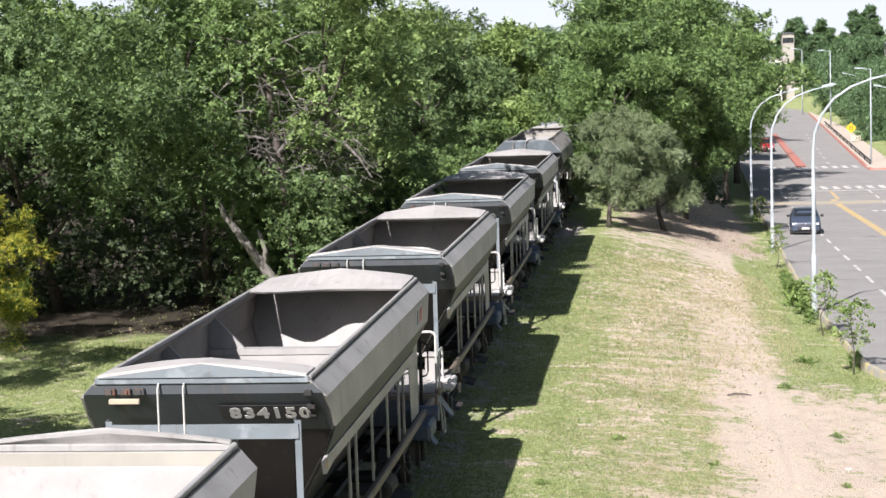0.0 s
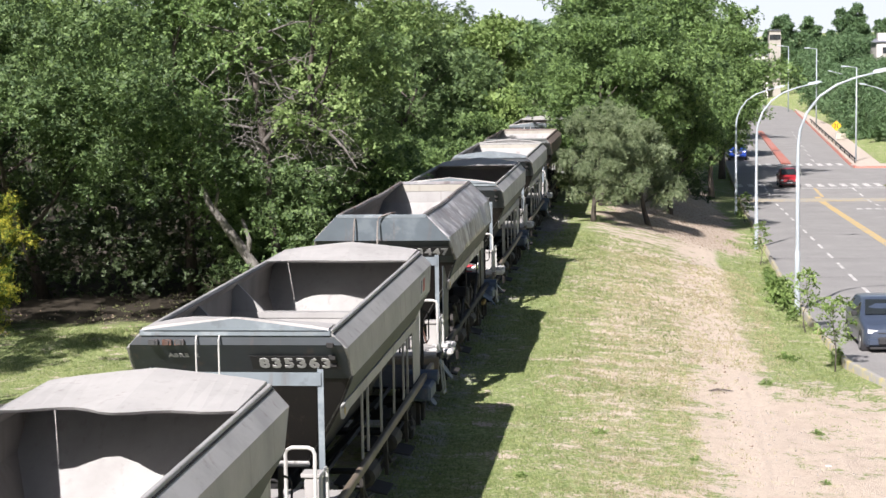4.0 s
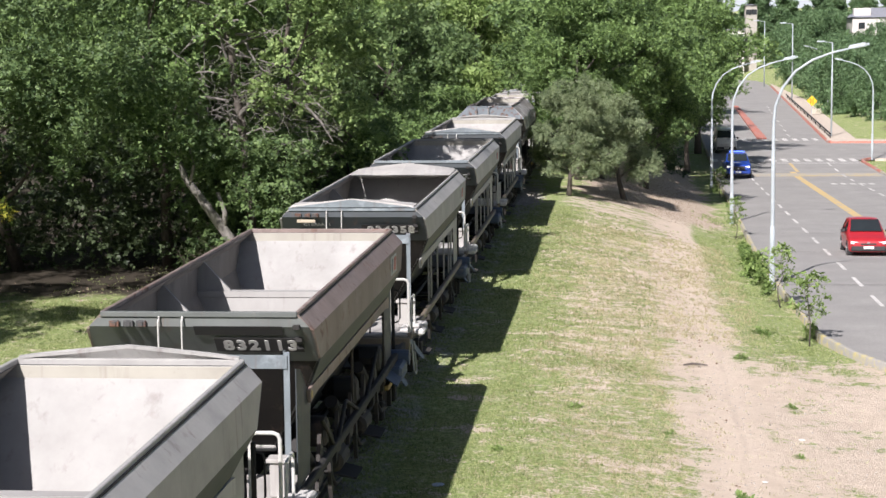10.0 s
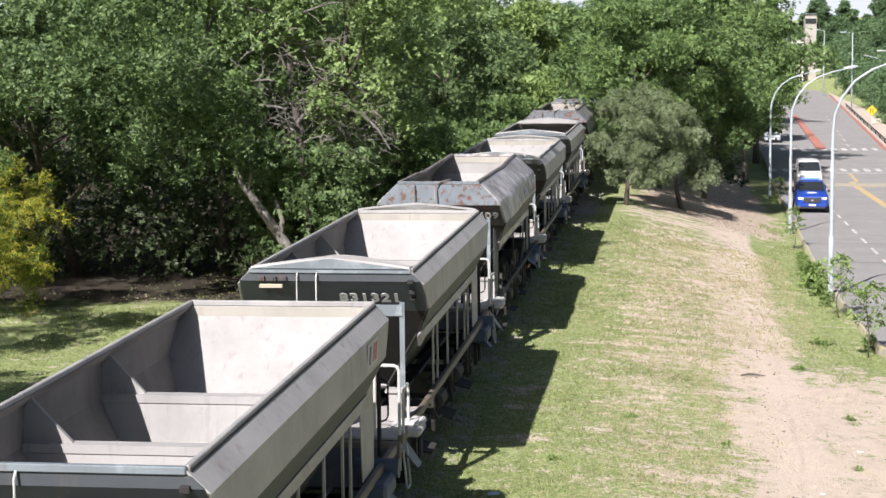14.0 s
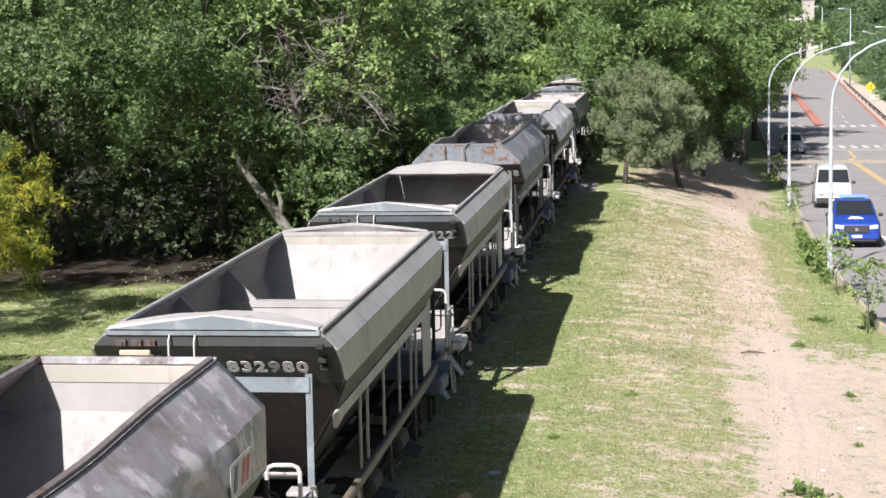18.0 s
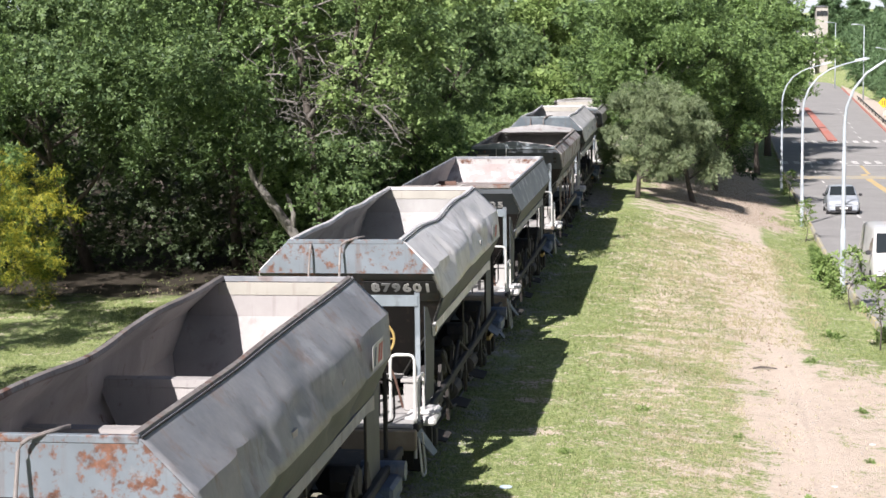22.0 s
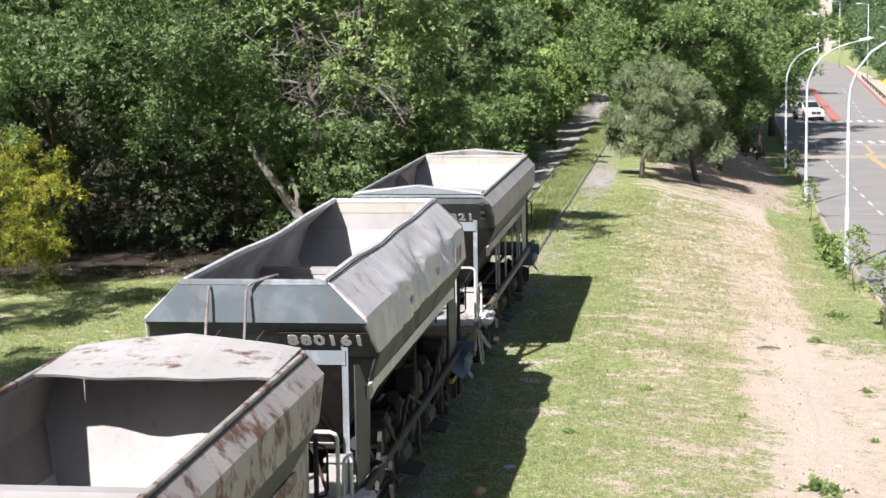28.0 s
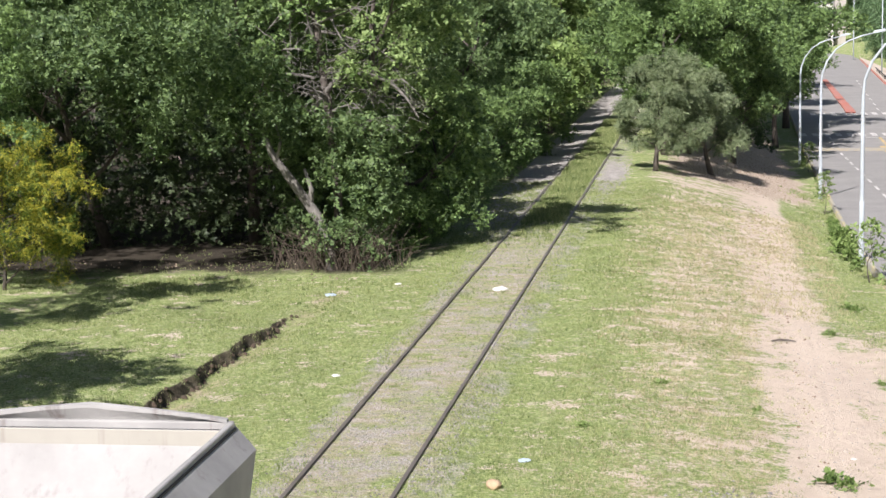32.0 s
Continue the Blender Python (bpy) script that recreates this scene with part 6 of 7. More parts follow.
def arc_lamp(side):
    top = new("street_lamp")
    pts = [(0, 0, -.1), (0, 0, 2.2), (0, 0, 4.4), (0, 0, 5.6), (.06, 0, 6.1), (.28, 0, 6.7), (.7, 0, 7.25), (1.25, 0, 7.62), (1.9, 0, 7.86), (2.5, 0, 8.0)]
    part("pole", tube(bmesh.new(), [(x * side, y, z) for x, y, z in pts], [.075, .075, .068, .058, .052, .047, .043, .039, .035, .032], 10), GALV, top, "", True)
    part("base_sleeve", tube(bmesh.new(), [(0, 0, -.1), (0, 0, 2.0), (0, 0, 2.06)], [.092, .092, .078], 10), GALV, top)
    bm = bmesh.new()
    prism(bm, [(2.42 * side, -.05), (2.62 * side, -.13), (2.95 * side, -.15), (3.10 * side, -.09), (3.10 * side, .09), (2.95 * side, .15), (2.62 * side, .13), (2.42 * side, .05)], 7.99, 8.06, "z")
    prism(bm, [(2.45 * side, -.04), (2.66 * side, -.09), (2.98 * side, -.09), (2.98 * side, .09), (2.66 * side, .09), (2.45 * side, .04)], 8.06, 8.11, "z")
    for v in bm.verts:
        v.co.z += (abs(v.co.x) - 2.42) * .2 - .02
    part("lantern", bm, GALV, top, "pale lamp head")
    bm = bmesh.new()
    a, b_ = sorted((2.6 * side, 3.0 * side))
    box(bm, a, b_, -.09, .09, 7.95, 7.985, .01)
    for v in bm.verts:
        v.co.z += (abs(v.co.x) - 2.42) * .2 - .005
    part("lens", bm, LENS, top)
    part("hatch", box(bmesh.new(), -.05, .05, -.11, -.10, .6, .95), GALV, top)
    return tagged(top, "curved pale blue steel street lamp beside the road", "street lamp", "street lamps along the road")


def straight_lamp():
    top = new("street_lamp")
    part("pole", tube(bmesh.new(), [(0, 0, -.1), (0, 0, 4), (0, 0, 9.0)], [.09, .08, .05], 8), GALV, top, "", True)
    part("arm", tube(bmesh.new(), [(0, 0, 9.0), (-.8, 0, 9.12)], .03, 6), GALV, top)
    bm = bmesh.new()
    box(bm, -1.5, -.75, -.12, .12, 9.06, 9.2, .04)
    part("lantern", bm, GALV, top)
    return tagged(top, "straight steel street lamp with a short arm", "street lamp", "street lamps along the road")


left_lamp, right_lamp, tall_lamp = arc_lamp(1), arc_lamp(-1), straight_lamp()
left_lamp.matrix_basis = pose(5.1, 62.7, -1.15, 0, 0, 0)
for x, y, z in ((5.4, 90.8, -2.05), (5.83, 120.0, -2.8)):
    copy_thing(left_lamp, pose(x, y, z))
right_lamp.matrix_basis = pose(20.2, 151.5, -3.3 + .0)
copy_thing(right_lamp, pose(20.1, 122.0, -2.9))
copy_thing(right_lamp, pose(26.3, 240.0, -3.3))
tall_lamp.matrix_basis = pose(20.2, 180.8, -3.2)
for x, y, s_ in ((24.7, 272.0, 1.2), (25.1, 330.0, 1.25)):
    copy_thing(tall_lamp, pose(x, y, -3.2) @ Matrix.Diagonal((s_, s_, s_, 1)))

# ---- road sign, low wall, guard rail ----
SIGN = flat("yellow_sign", (0.80, 0.44, 0.02), 0.5, spread=0.05)
BLACK = flat("black_symbol", (0.015, 0.015, 0.015), 0.6)
sign = new("road_sign")
part("plate", prism(bmesh.new(), [(-.62, 0), (0, -.62), (.62, 0), (0, .62)], -.015, .015, "y"), SIGN, sign)
for sx in (-1, 1):
    part("symbol", prism(bmesh.new(), [(sx * .10, -.28), (sx * .22, -.28), (sx * .15, 0), (sx * .22, .28), (sx * .10, .28), (sx * .06, 0)], -.022, -.017, "y"), BLACK, sign)
part("post", tube(bmesh.new(), [(0, .05, -1.75), (0, .05, .5)], .04, 8), GALV, sign)
sign.matrix_basis = pose(22.5, 222.0, -1.45)
tagged(sign, "yellow diamond road-narrows sign on a post", "road sign")
wallb = part("low_wall", box(bmesh.new(), -1.7, -.55, -.15, .15, -.6, .50, .03), flat("cream_wall", (0.46, 0.42, 0.35), 0.9))
wallb.matrix_basis = pose(24.6, 226.0, -3.0)
tagged(wallb, "low cream rendered wall beside the sidewalk", "wall")
guard = new("guard_rail")
for k in range(26):
    y = 178 + k * 4
    x = float(right_x(y)) + .6
    part("post", tube(bmesh.new(), [(x, y, -3.2), (x, y, -2.72)], .05, 6), GEAR, guard) if k % 2 == 0 else None
part("beam", tube(bmesh.new(), [(float(right_x(178 + k * 4)) + .6, 178 + k * 4, -2.75) for k in range(26)], .09, 8), GEAR, guard)
tagged(guard, "low dark guard rail along the sidewalk", "guard rail")

# ---- houses on the far slope ----
PLASTER = flat("white_plaster", (0.58, 0.56, 0.53), 0.9, spread=0.08)
BEIGE = flat("beige_plaster", (0.36, 0.34, 0.305), 0.9, spread=0.08)
SLATE = flat("grey_roof", (0.20, 0.21, 0.24), 0.8)
TILE = flat("red_roof", (0.34, 0.16, 0.12), 0.85)
PANE = flat("dark_window", (0.03, 0.035, 0.04), 0.15, spread=0.3)


def house(x, y, z, w, d, h, wall, roof, label, peak=1.6, tower=0.0):
    top = new("house")
    part("wall", box(bmesh.new(), -w / 2, w / 2, 0, d, -6, h), wall, top)
    bm = bmesh.new()
    e = .35
    a = [bm.verts.new(p) for p in ((-w / 2 - e, -e, h), (w / 2 + e, -e, h), (w / 2 + e, d + e, h), (-w / 2 - e, d + e, h))]
    r = [bm.verts.new(p) for p in ((-w / 4, d / 2, h + peak), (w / 4, d / 2, h + peak))]
    for f in ((a[0], a[1], r[1], r[0]), (a[1], a[2], r[1]), (a[2], a[3], r[0], r[1]), (a[3], a[0], r[0]), (a[3], a[2], a[1], a[0])):
        bm.faces.new(f)
    roof_ = part("roof", bm, roof, top)
    if tower:
        part("tower", box(bmesh.new(), w / 2 - 2.6, w / 2 - .4, .5, 2.8, h, h + tower), wall, top)
        bm = bmesh.new()
        q = [bm.verts.new(p) for p in ((w / 2 - 2.9, .2, h + tower), (w / 2 - .1, .2, h + tower), (w / 2 - .1, 3.1, h + tower), (w / 2 - 2.9, 3.1, h + tower))]
        c = bm.verts.new((w / 2 - 1.5, 1.65, h + tower + .8))
        for k in range(4):
            bm.faces.new((q[k], q[(k + 1) % 4], c))
        part("tower_roof", bm, roof, top)
        part("chimney", box(bmesh.new(), -w / 2 + .3, -w / 2 + 3.2, .6, 2.6, h, h + 1.6), wall, top)
    n = max(2, int(w / 3))
    for k in range(n):
        xx = -w / 2 + (k + .5) * w / n
        win = part("window", box(bmesh.new(), xx - .65, xx + .65, -.06, .05, h - 2.1, h - .8), wall, top)
        part("pane", box(bmesh.new(), xx - .55, xx + .55, -.075, -.062, h - 2.0, h - .9), PANE, win)
    top.matrix_basis = pose(x, y, z)
    return tagged(top, label, "house")


house(45.0, 330, 4.0, 9.5, 9, 4.6, PLASTER, SLATE, "white house with a grey hipped roof and small tower", 1.7, 3.0)
house(55.0, 338, 4.0, 8, 8, 3.6, BEIGE, TILE, "pinkish house with a steep dark red roof", 2.6)
house(27.6, 400, 3.0, 2.4, 5, 8.6, BEIGE, SLATE, "tall plain beige building among trees", 0.2)
house(24.2, 396, 2.0, 3.4, 6, 4.4, PLASTER, SLATE, "small white building among trees", 0.4)
house(34.2, 372, -4.6, 2.6, 6, 3.2, BEIGE, SLATE, "low pale building beyond the sidewalk", 0.3)

# ---- vehicles, front towards -y, wheels on z = 0 ----
def car_paint(name, c, rough=0.28):
    m, t, b = nodes_of(name)
    f = noisy(t, coords(t), 3.0, 4.0)
    t.links.new(ramp(t, f, [(0.3, tuple(x * 0.92 for x in c)), (0.7, tuple(min(1, x * 1.06) for x in c))]), b.inputs["Base Color"])
    b.inputs["Roughness"].default_value = rough
    b.inputs["Coat Weight"].default_value = 0.25
    return m


GLASS = flat("tinted_car_glass", (0.022, 0.027, 0.03), 0.1, spread=0.1, lift=0)
RUBBER = flat("black_rubber", (0.02, 0.02, 0.02), 0.85)
CHROME = flat("wheel_alloy", (0.45, 0.45, 0.46), 0.35, 0.8)
HEADLAMP = flat("headlamp_glass", (0.66, 0.68, 0.70), 0.15, lift=0)
TRIM = flat("black_trim", (0.03, 0.03, 0.032), 0.6)
PLATEW = flat("pale_number_plate", (0.7, 0.7, 0.68), 0.5)
SIREN = flat("blue_light_bar", (0.10, 0.20, 0.85), 0.25)
SIREN.node_tree.nodes["Principled BSDF"].inputs["Emission Color"].default_value = (.12, .25, 1, 1)
SIREN.node_tree.nodes["Principled BSDF"].inputs["Emission Strength"].default_value = 0.7


def shell(stations):
    """A car body as one skin: sections of (y, half width, sill, belt, roof half width, roof)."""
    bm = bmesh.new()
    rows = []
    for y, w, z0, zb, wr, zr in stations:
        half = [(w * .90, z0), (w * .99, z0 + .10), (w, (z0 + zb) / 2), (w * .985, zb - .05), (w * .955, zb), (wr + (w * .955 - wr) * .12, zb + (zr - zb) * .86), (wr * .93, zr - (zr - zb) * .03), (wr * .5, zr + .012)]
        ring = half + [(-x, z) for x, z in half[::-1]]
        rows.append([bm.verts.new((x, y, z)) for x, z in ring])
    n = len(rows[0])
    for p, q in zip(rows, rows[1:]):
        for k in range(n):
            bm.faces.new((p[k], p[(k + 1) % n], q[(k + 1) % n], q[k]))
    bm.faces.new(rows[0][::-1])
    bm.faces.new(rows[-1])
    bmesh.ops.recalc_face_normals(bm, faces=bm.faces)
    return bm


def vehicle(name, paint_, stations, screen, back, windows, wheels, lamps, label, category, extras=(), lit=False):
    """screen, back: (y, half width, z) at foot and head; windows: outlines in y and z on the side."""
    top = new(name)
    part("body", shell(stations), paint_, top, "", True)
    for n_, (lo, hi), s_ in (("windscreen", screen, 1), ("rear_window", back, -1)):
        c = [(-lo[1], lo[0], lo[2]), (lo[1], lo[0], lo[2]), (hi[1], hi[0], hi[2]), (-hi[1], hi[0], hi[2])]
        rise = Vector((0, -(hi[2] - lo[2]), hi[0] - lo[0])).normalized() * s_ * .035
        part(n_, plate(bmesh.new(), [Vector(p) + rise for p in c], .012 * s_), GLASS, top)
    wb, wr = stations[len(stations) // 2][1], stations[len(stations) // 2][4]
    zb, zr = stations[len(stations) // 2][3], stations[len(stations) // 2][5]
    for sx in (-1, 1):
        for win in windows:
            pts = [(sx * (wb * .955 + (wr - wb * .955) * .88 * (z - zb) / ((zr - zb) * .86) + .006), y, z) for y, z in win]
            part("side_window", plate(bmesh.new(), pts, .012 * sx), GLASS, top)
        part("mirror", box(bmesh.new(), sx * (wb + .09) - .09, sx * (wb + .09) + .09, screen[0][0] + .22, screen[0][0] + .34, zb + .02, zb + .16, .03), TRIM, top)
        lx, lw, lz0, lz1, ly = lamps
        part("headlamp", prism(bmesh.new(), [(sx * (lx - lw), lz0), (sx * (lx + lw), lz0 + .03), (sx * (lx + lw), lz1), (sx * (lx - lw), lz1 - .03)], ly, ly + .2, "y"), LIT if lit else HEADLAMP, top)
    wy0, wy1, wrad, ww = wheels
    for y in (wy0, wy1):
        for sx in (-1, 1):
            a, b_ = sorted((sx * ww, sx * (ww - .2)))
            part("wheel_arch", tube(bmesh.new(), [(sx * (ww - .24), y, wrad), (sx * (ww - .004), y, wrad)], wrad + .07, 18), TRIM, top)
            wh = part("wheel", tube(bmesh.new(), [(a, y, wrad), (a + .03, y, wrad), (b_ - .03, y, wrad), (b_, y, wrad)], [wrad - .03, wrad, wrad, wrad - .03], 18), RUBBER, top)
            o = sx * ww
            part("rim", tube(bmesh.new(), [(o - sx * .01, y, wrad), (o + sx * .012, y, wrad)], wrad * .62, 12), CHROME, wh)
    for n_, args, mat in extras:
        part(n_, box(bmesh.new(), *args), mat, top)
    return tagged(top, label, category, "vehicles on the road")


LIT = nodes_of("lit_headlamp")[0]
LIT.node_tree.nodes["Principled BSDF"].inputs["Emission Color"].default_value = (1, .97, .9, 1)
LIT.node_tree.nodes["Principled BSDF"].inputs["Emission Strength"].default_value = 0.45


def hatch(paint_, label, w=.80, L=3.7, h=1.42, modern=False):
    up = .06 if modern else 0.0
    cowl = .92 + up
    st = [(0, w * .72, .28, .56 + up, w * .60, .60 + up), (.06, w * .90, .22, .64 + up, w * .78, .69 + up), (.35, w * .985, .20, .73 + up, w * .84, .79 + up), (.98, w, .18, .85 + up, w * .84, cowl), (1.28, w, .18, .88 + up, w * .80, cowl + .24), (1.68, w, .18, .89 + up, w * .74, h - .02), (2.2, w, .18, .89 + up, w * .75, h + .01), (L - .75, w, .2, .90 + up, w * .74, h - .02), (L - .45, w, .2, .90 + up, w * .73, h - .10), (L - .08, w * .97, .25, .87 + up, w * .78, .98 + up), (L, w * .9, .35, .80, w * .7, .86 + up)]
    zb = .93 + up
    wins = [[(1.30, zb), (1.76, h - .12), (2.22, h - .11), (2.22, zb)], [(2.30, zb), (2.30, h - .11), (L - .80, h - .14), (L - .55, zb + .02)]]
    ex = [("bumper", (-w * .86, w * .86, -.05, .12, .26, .46, .04), TRIM if not modern else paint_), ("number_plate", (-.2, .2, -.092, -.078, .36, .46), PLATEW), ("badge", (-.05, .05, -.02, .02, .56 + up, .62 + up), CHROME)]
    ex.append(("grille", (-.30, .30, -.012, .05, .50, .57, .01), TRIM) if not modern else ("grille", (-.46, .46, -.075, .05, .27, .50, .05), TRIM))
    if modern:
        ex += [("lower_lip", (-w * .8, w * .8, -.06, .1, .16, .23, .02), TRIM), ("bonnet_edge", (-.44, .44, -.02, .03, .60, .625, .005), TRIM)]
    return vehicle("car", paint_, st, ((1.0, w * .80, cowl + .03), (1.64, w * .69, h - .06)), ((L - .06, w * .74, 1.02 + up), (L - .43, w * .68, h - .14)), wins, (.68, L - .62, .29, w + .012), (w * .70, .14, .52 + up, .66 + up, .005), label, "car", ex)


RED = car_paint("red_car_paint", (0.36, 0.02, 0.028))
GREENP = car_paint("dark_slate_car_paint", (0.05, 0.066, 0.10))
SILVER = car_paint("silver_car_paint", (0.32, 0.35, 0.385))
BLUEP = car_paint("bright_blue_paint", (0.014, 0.05, 0.29))
WHITEP = car_paint("white_van_paint", (0.60, 0.60, 0.59))


def pickup(paint_, label, police=False):
    w = .92
    st = [(0, w * .78, .42, .84, w * .70, .90), (.08, w * .94, .38, .96, w * .84, 1.02), (.45, w, .36, 1.04, w * .88, 1.11), (1.30, w, .36, 1.10, w * .86, 1.19), (1.65, w, .36, 1.12, w * .82, 1.44), (2.08, w, .36, 1.13, w * .75, 1.76), (2.6, w, .36, 1.13, w * .75, 1.80), (3.2, w, .36, 1.13, w * .75, 1.76), (3.42, w, .36, 1.12, w * .80, 1.42), (3.55, w, .38, 1.09, w * .86, 1.12), (5.0, w, .42, 1.07, w * .86, 1.10), (5.12, w * .96, .5, 1.0, w * .85, 1.04)]
    wins = [[(1.72, 1.18), (2.14, 1.62), (2.62, 1.64), (2.62, 1.18)], [(2.70, 1.18), (2.70, 1.64), (3.16, 1.62), (3.26, 1.18)]]
    ex = [("grille", (-.46, .46, -.03, .06, .62, .92, .03), TRIM), ("bumper", (-w + .08, w - .08, -.08, .14, .38, .62, .05), paint_), ("number_plate", (-.2, .2, -.095, -.082, .46, .57), PLATEW), ("bed", (-w * .8, w * .8, 3.62, 4.96, 1.10, 1.125), TRIM), ("badge", (-.06, .06, -.045, -.03, .72, .82), CHROME), ("air_dam", (-w * .8, w * .8, -.06, .1, .30, .40, .03), TRIM)]
    if police:
        ex += [("light_bar", (-.55, .55, 2.2, 2.42, 1.84, 1.94, .03), SIREN), ("light_bar_foot", (-.4, .4, 2.24, 2.38, 1.79, 1.84), TRIM)]
        for k in range(3):
            ex.append(("bonnet_word_bar", (-.30 + .06 * k, .30 - .06 * k, .62 + .18 * k, .70 + .18 * k, 1.12, 1.165 + .016 * k), WHITEP))
    return vehicle("pickup_truck", paint_, st, ((1.36, w * .80, 1.22), (2.02, w * .70, 1.70)), ((3.46, w * .72, 1.22), (3.26, w * .70, 1.66)), wins, (.85, 4.0, .37, w + .015), (w * .70, .15, .80, .95, .0), label, "pickup", ex, police)


def van():
    w = .90
    st = [(0, w * .86, .35, .82, w * .78, .88), (.07, w * .96, .32, .96, w * .90, 1.02), (.40, w, .30, 1.12, w * .92, 1.22), (.78, w, .30, 1.18, w * .87, 1.57), (1.15, w, .30, 1.20, w * .80, 1.98), (1.6, w, .30, 1.20, w * .80, 2.06), (2.4, w, .30, 1.20, w * .81, 2.08), (4.4, w, .30, 1.20, w * .81, 2.06), (4.6, w * .97, .36, 1.18, w * .78, 1.92)]
    wins = [[(.95, 1.25), (1.22, 1.72), (1.75, 1.74), (1.75, 1.25)]]
    return vehicle("van", WHITEP, st, ((.47, w * .86, 1.29), (1.06, w * .76, 1.88)), ((4.6, w * .7, 1.3), (4.52, w * .68, 1.85)), wins, (.85, 3.5, .32, w + .012), (w * .68, .17, .66, .82, .0), "boxy white delivery van with a black front bumper", "van",
                   [("bumper", (-w * .92, w * .92, -.07, .12, .34, .58, .04), TRIM), ("grille", (-.42, .42, -.015, .06, .70, .76, .01), CHROME), ("number_plate", (-.2, .2, -.09, -.072, .42, .53), PLATEW), ("bonnet_vent", (.10, .42, .36, .44, 1.22, 1.245, .005), TRIM), ("wiper", (-.5, .3, .50, .52, 1.31, 1.33), TRIM)])


green_car = hatch(GREENP, "dark slate-blue saloon car on the road", .83, 4.1, 1.42, True)
red_car = hatch(RED, "small red hatchback with a black bumper", .78, 3.65, 1.43)
silver_car = hatch(SILVER, "silver-grey modern hatchback on the road", .85, 3.95, 1.48, True)
police = pickup(BLUEP, "bright blue patrol pickup with a roof light bar", True)
white_van = van()
white_pickup = pickup(WHITEP, "white double-cab pickup turning off")

# ---- things lying about, grass and stones ----
def lump(seed, r, squash=(1, 1, .7), sub=2):
    bm = bmesh.new()
    bmesh.ops.create_icosphere(bm, subdivisions=sub, radius=r)
    for v in bm.verts:
        k = 1 + .28 * noise.noise(v.co * (2.2 / r) + Vector((seed, 0, 0)))
        v.co = Vector((v.co.x * squash[0], v.co.y * squash[1], v.co.z * squash[2])) * k
    return bm


ROCK = flat("tan_rock", (0.42, 0.31, 0.20), 0.9, spread=0.25)
rock = part("rock", lump(3, .13), ROCK)
rock.matrix_basis = pose(-3.43, 28.9, land_at(-3.43, 28.9) + .07)
tagged(rock, "rounded tan rock lying in the grass", "rock")
stick = part("stick", tube(bmesh.new(), [(-.3, 0, .02), (-.1, .02, .05), (.1, 0, .04), (.28, -.03, .02)], [.02, .03, .025, .012], 6), BARK)
stick.matrix_basis = pose(1.8, 44.0, land_at(1.8, 44.0) + .02)
tagged(stick, "dark broken stick on the bare path", "stick")
PAPER = flat("crumpled_white_plastic", (0.75, 0.74, 0.72), 0.7)
BLUEBAG = flat("pale_blue_plastic", (0.45, 0.55, 0.68), 0.6)
for x, y, r, mat, lab in ((-5.6, 49.3, .22, PAPER, "crumpled white plastic between the rails"), (-10.06, 48.2, .14, BLUEBAG, "scrap of pale blue plastic at the wood's edge"), (-7.8, 37.7, .09, PAPER, "small white scrap in the grass"), (-3.1, 30.7, .10, BLUEBAG, "pale scrap of plastic in the grass"), (-8.6, 50.5, .1, PAPER, "small white scrap near the track"), (3.6, 36.5, .06, PAPER, "small white stone on bare earth"), (2.6, 33.0, .05, PAPER, "small white stone on bare earth")):
    s_ = part("litter", lump(x, r, (1.2, 1, .28)), mat)
    s_.matrix_basis = pose(x, y, land_at(x, y) + .02, 0, 0, x * 50)
    tagged(s_, lab, "litter")


def blades(name, seed, n, region, density, h, w, material, label):
    """Short grass: slim three-cornered blades in tufts."""
    rng = np.random.default_rng(seed)
    x = rng.uniform(region[0], region[1], n * 4)
    y = region[2] + (region[3] - region[2]) * rng.uniform(0, 1, n * 4) ** 1.5
    keep = rng.uniform(0, 1, n * 4) < density(x, y)
    x, y = x[keep][:n], y[keep][:n]
    k = 6
    cx = np.repeat(x, k) + rng.normal(size=len(x) * k) * .05
    cy = np.repeat(y, k) + rng.normal(size=len(x) * k) * .05
    m_ = len(cx)
    z = land(cx, cy)
    a = rng.uniform(0, math.tau, m_)
    hh = h * rng.uniform(.5, 1.4, m_) * (1 + .01 * (cy - 25))
    ww = w * (1 + .02 * (cy - 25))
    lean = rng.normal(size=(m_, 2)) * .45 * hh[:, None]
    p0 = np.stack([cx + np.cos(a) * ww, cy + np.sin(a) * ww, z - .01], 1)
    p1 = np.stack([cx - np.cos(a) * ww, cy - np.sin(a) * ww, z - .01], 1)
    p2 = np.stack([cx + lean[:, 0], cy + lean[:, 1], z + hh], 1)
    v = np.stack([p0, p1, p2], 1).reshape(-1, 3)
    return tagged(hang(name, quads_mesh(name, v, np.arange(m_ * 3).reshape(-1, 3)), material), label, "grass", kind="stuff")


def patchy(x, y, s=1.0):
    return .5 + .5 * np.sin(x * 1.9 * s + 2.1 * np.sin(y * .7 * s)) * np.sin(y * 1.3 * s + 1.7 * np.sin(x * .9 * s))


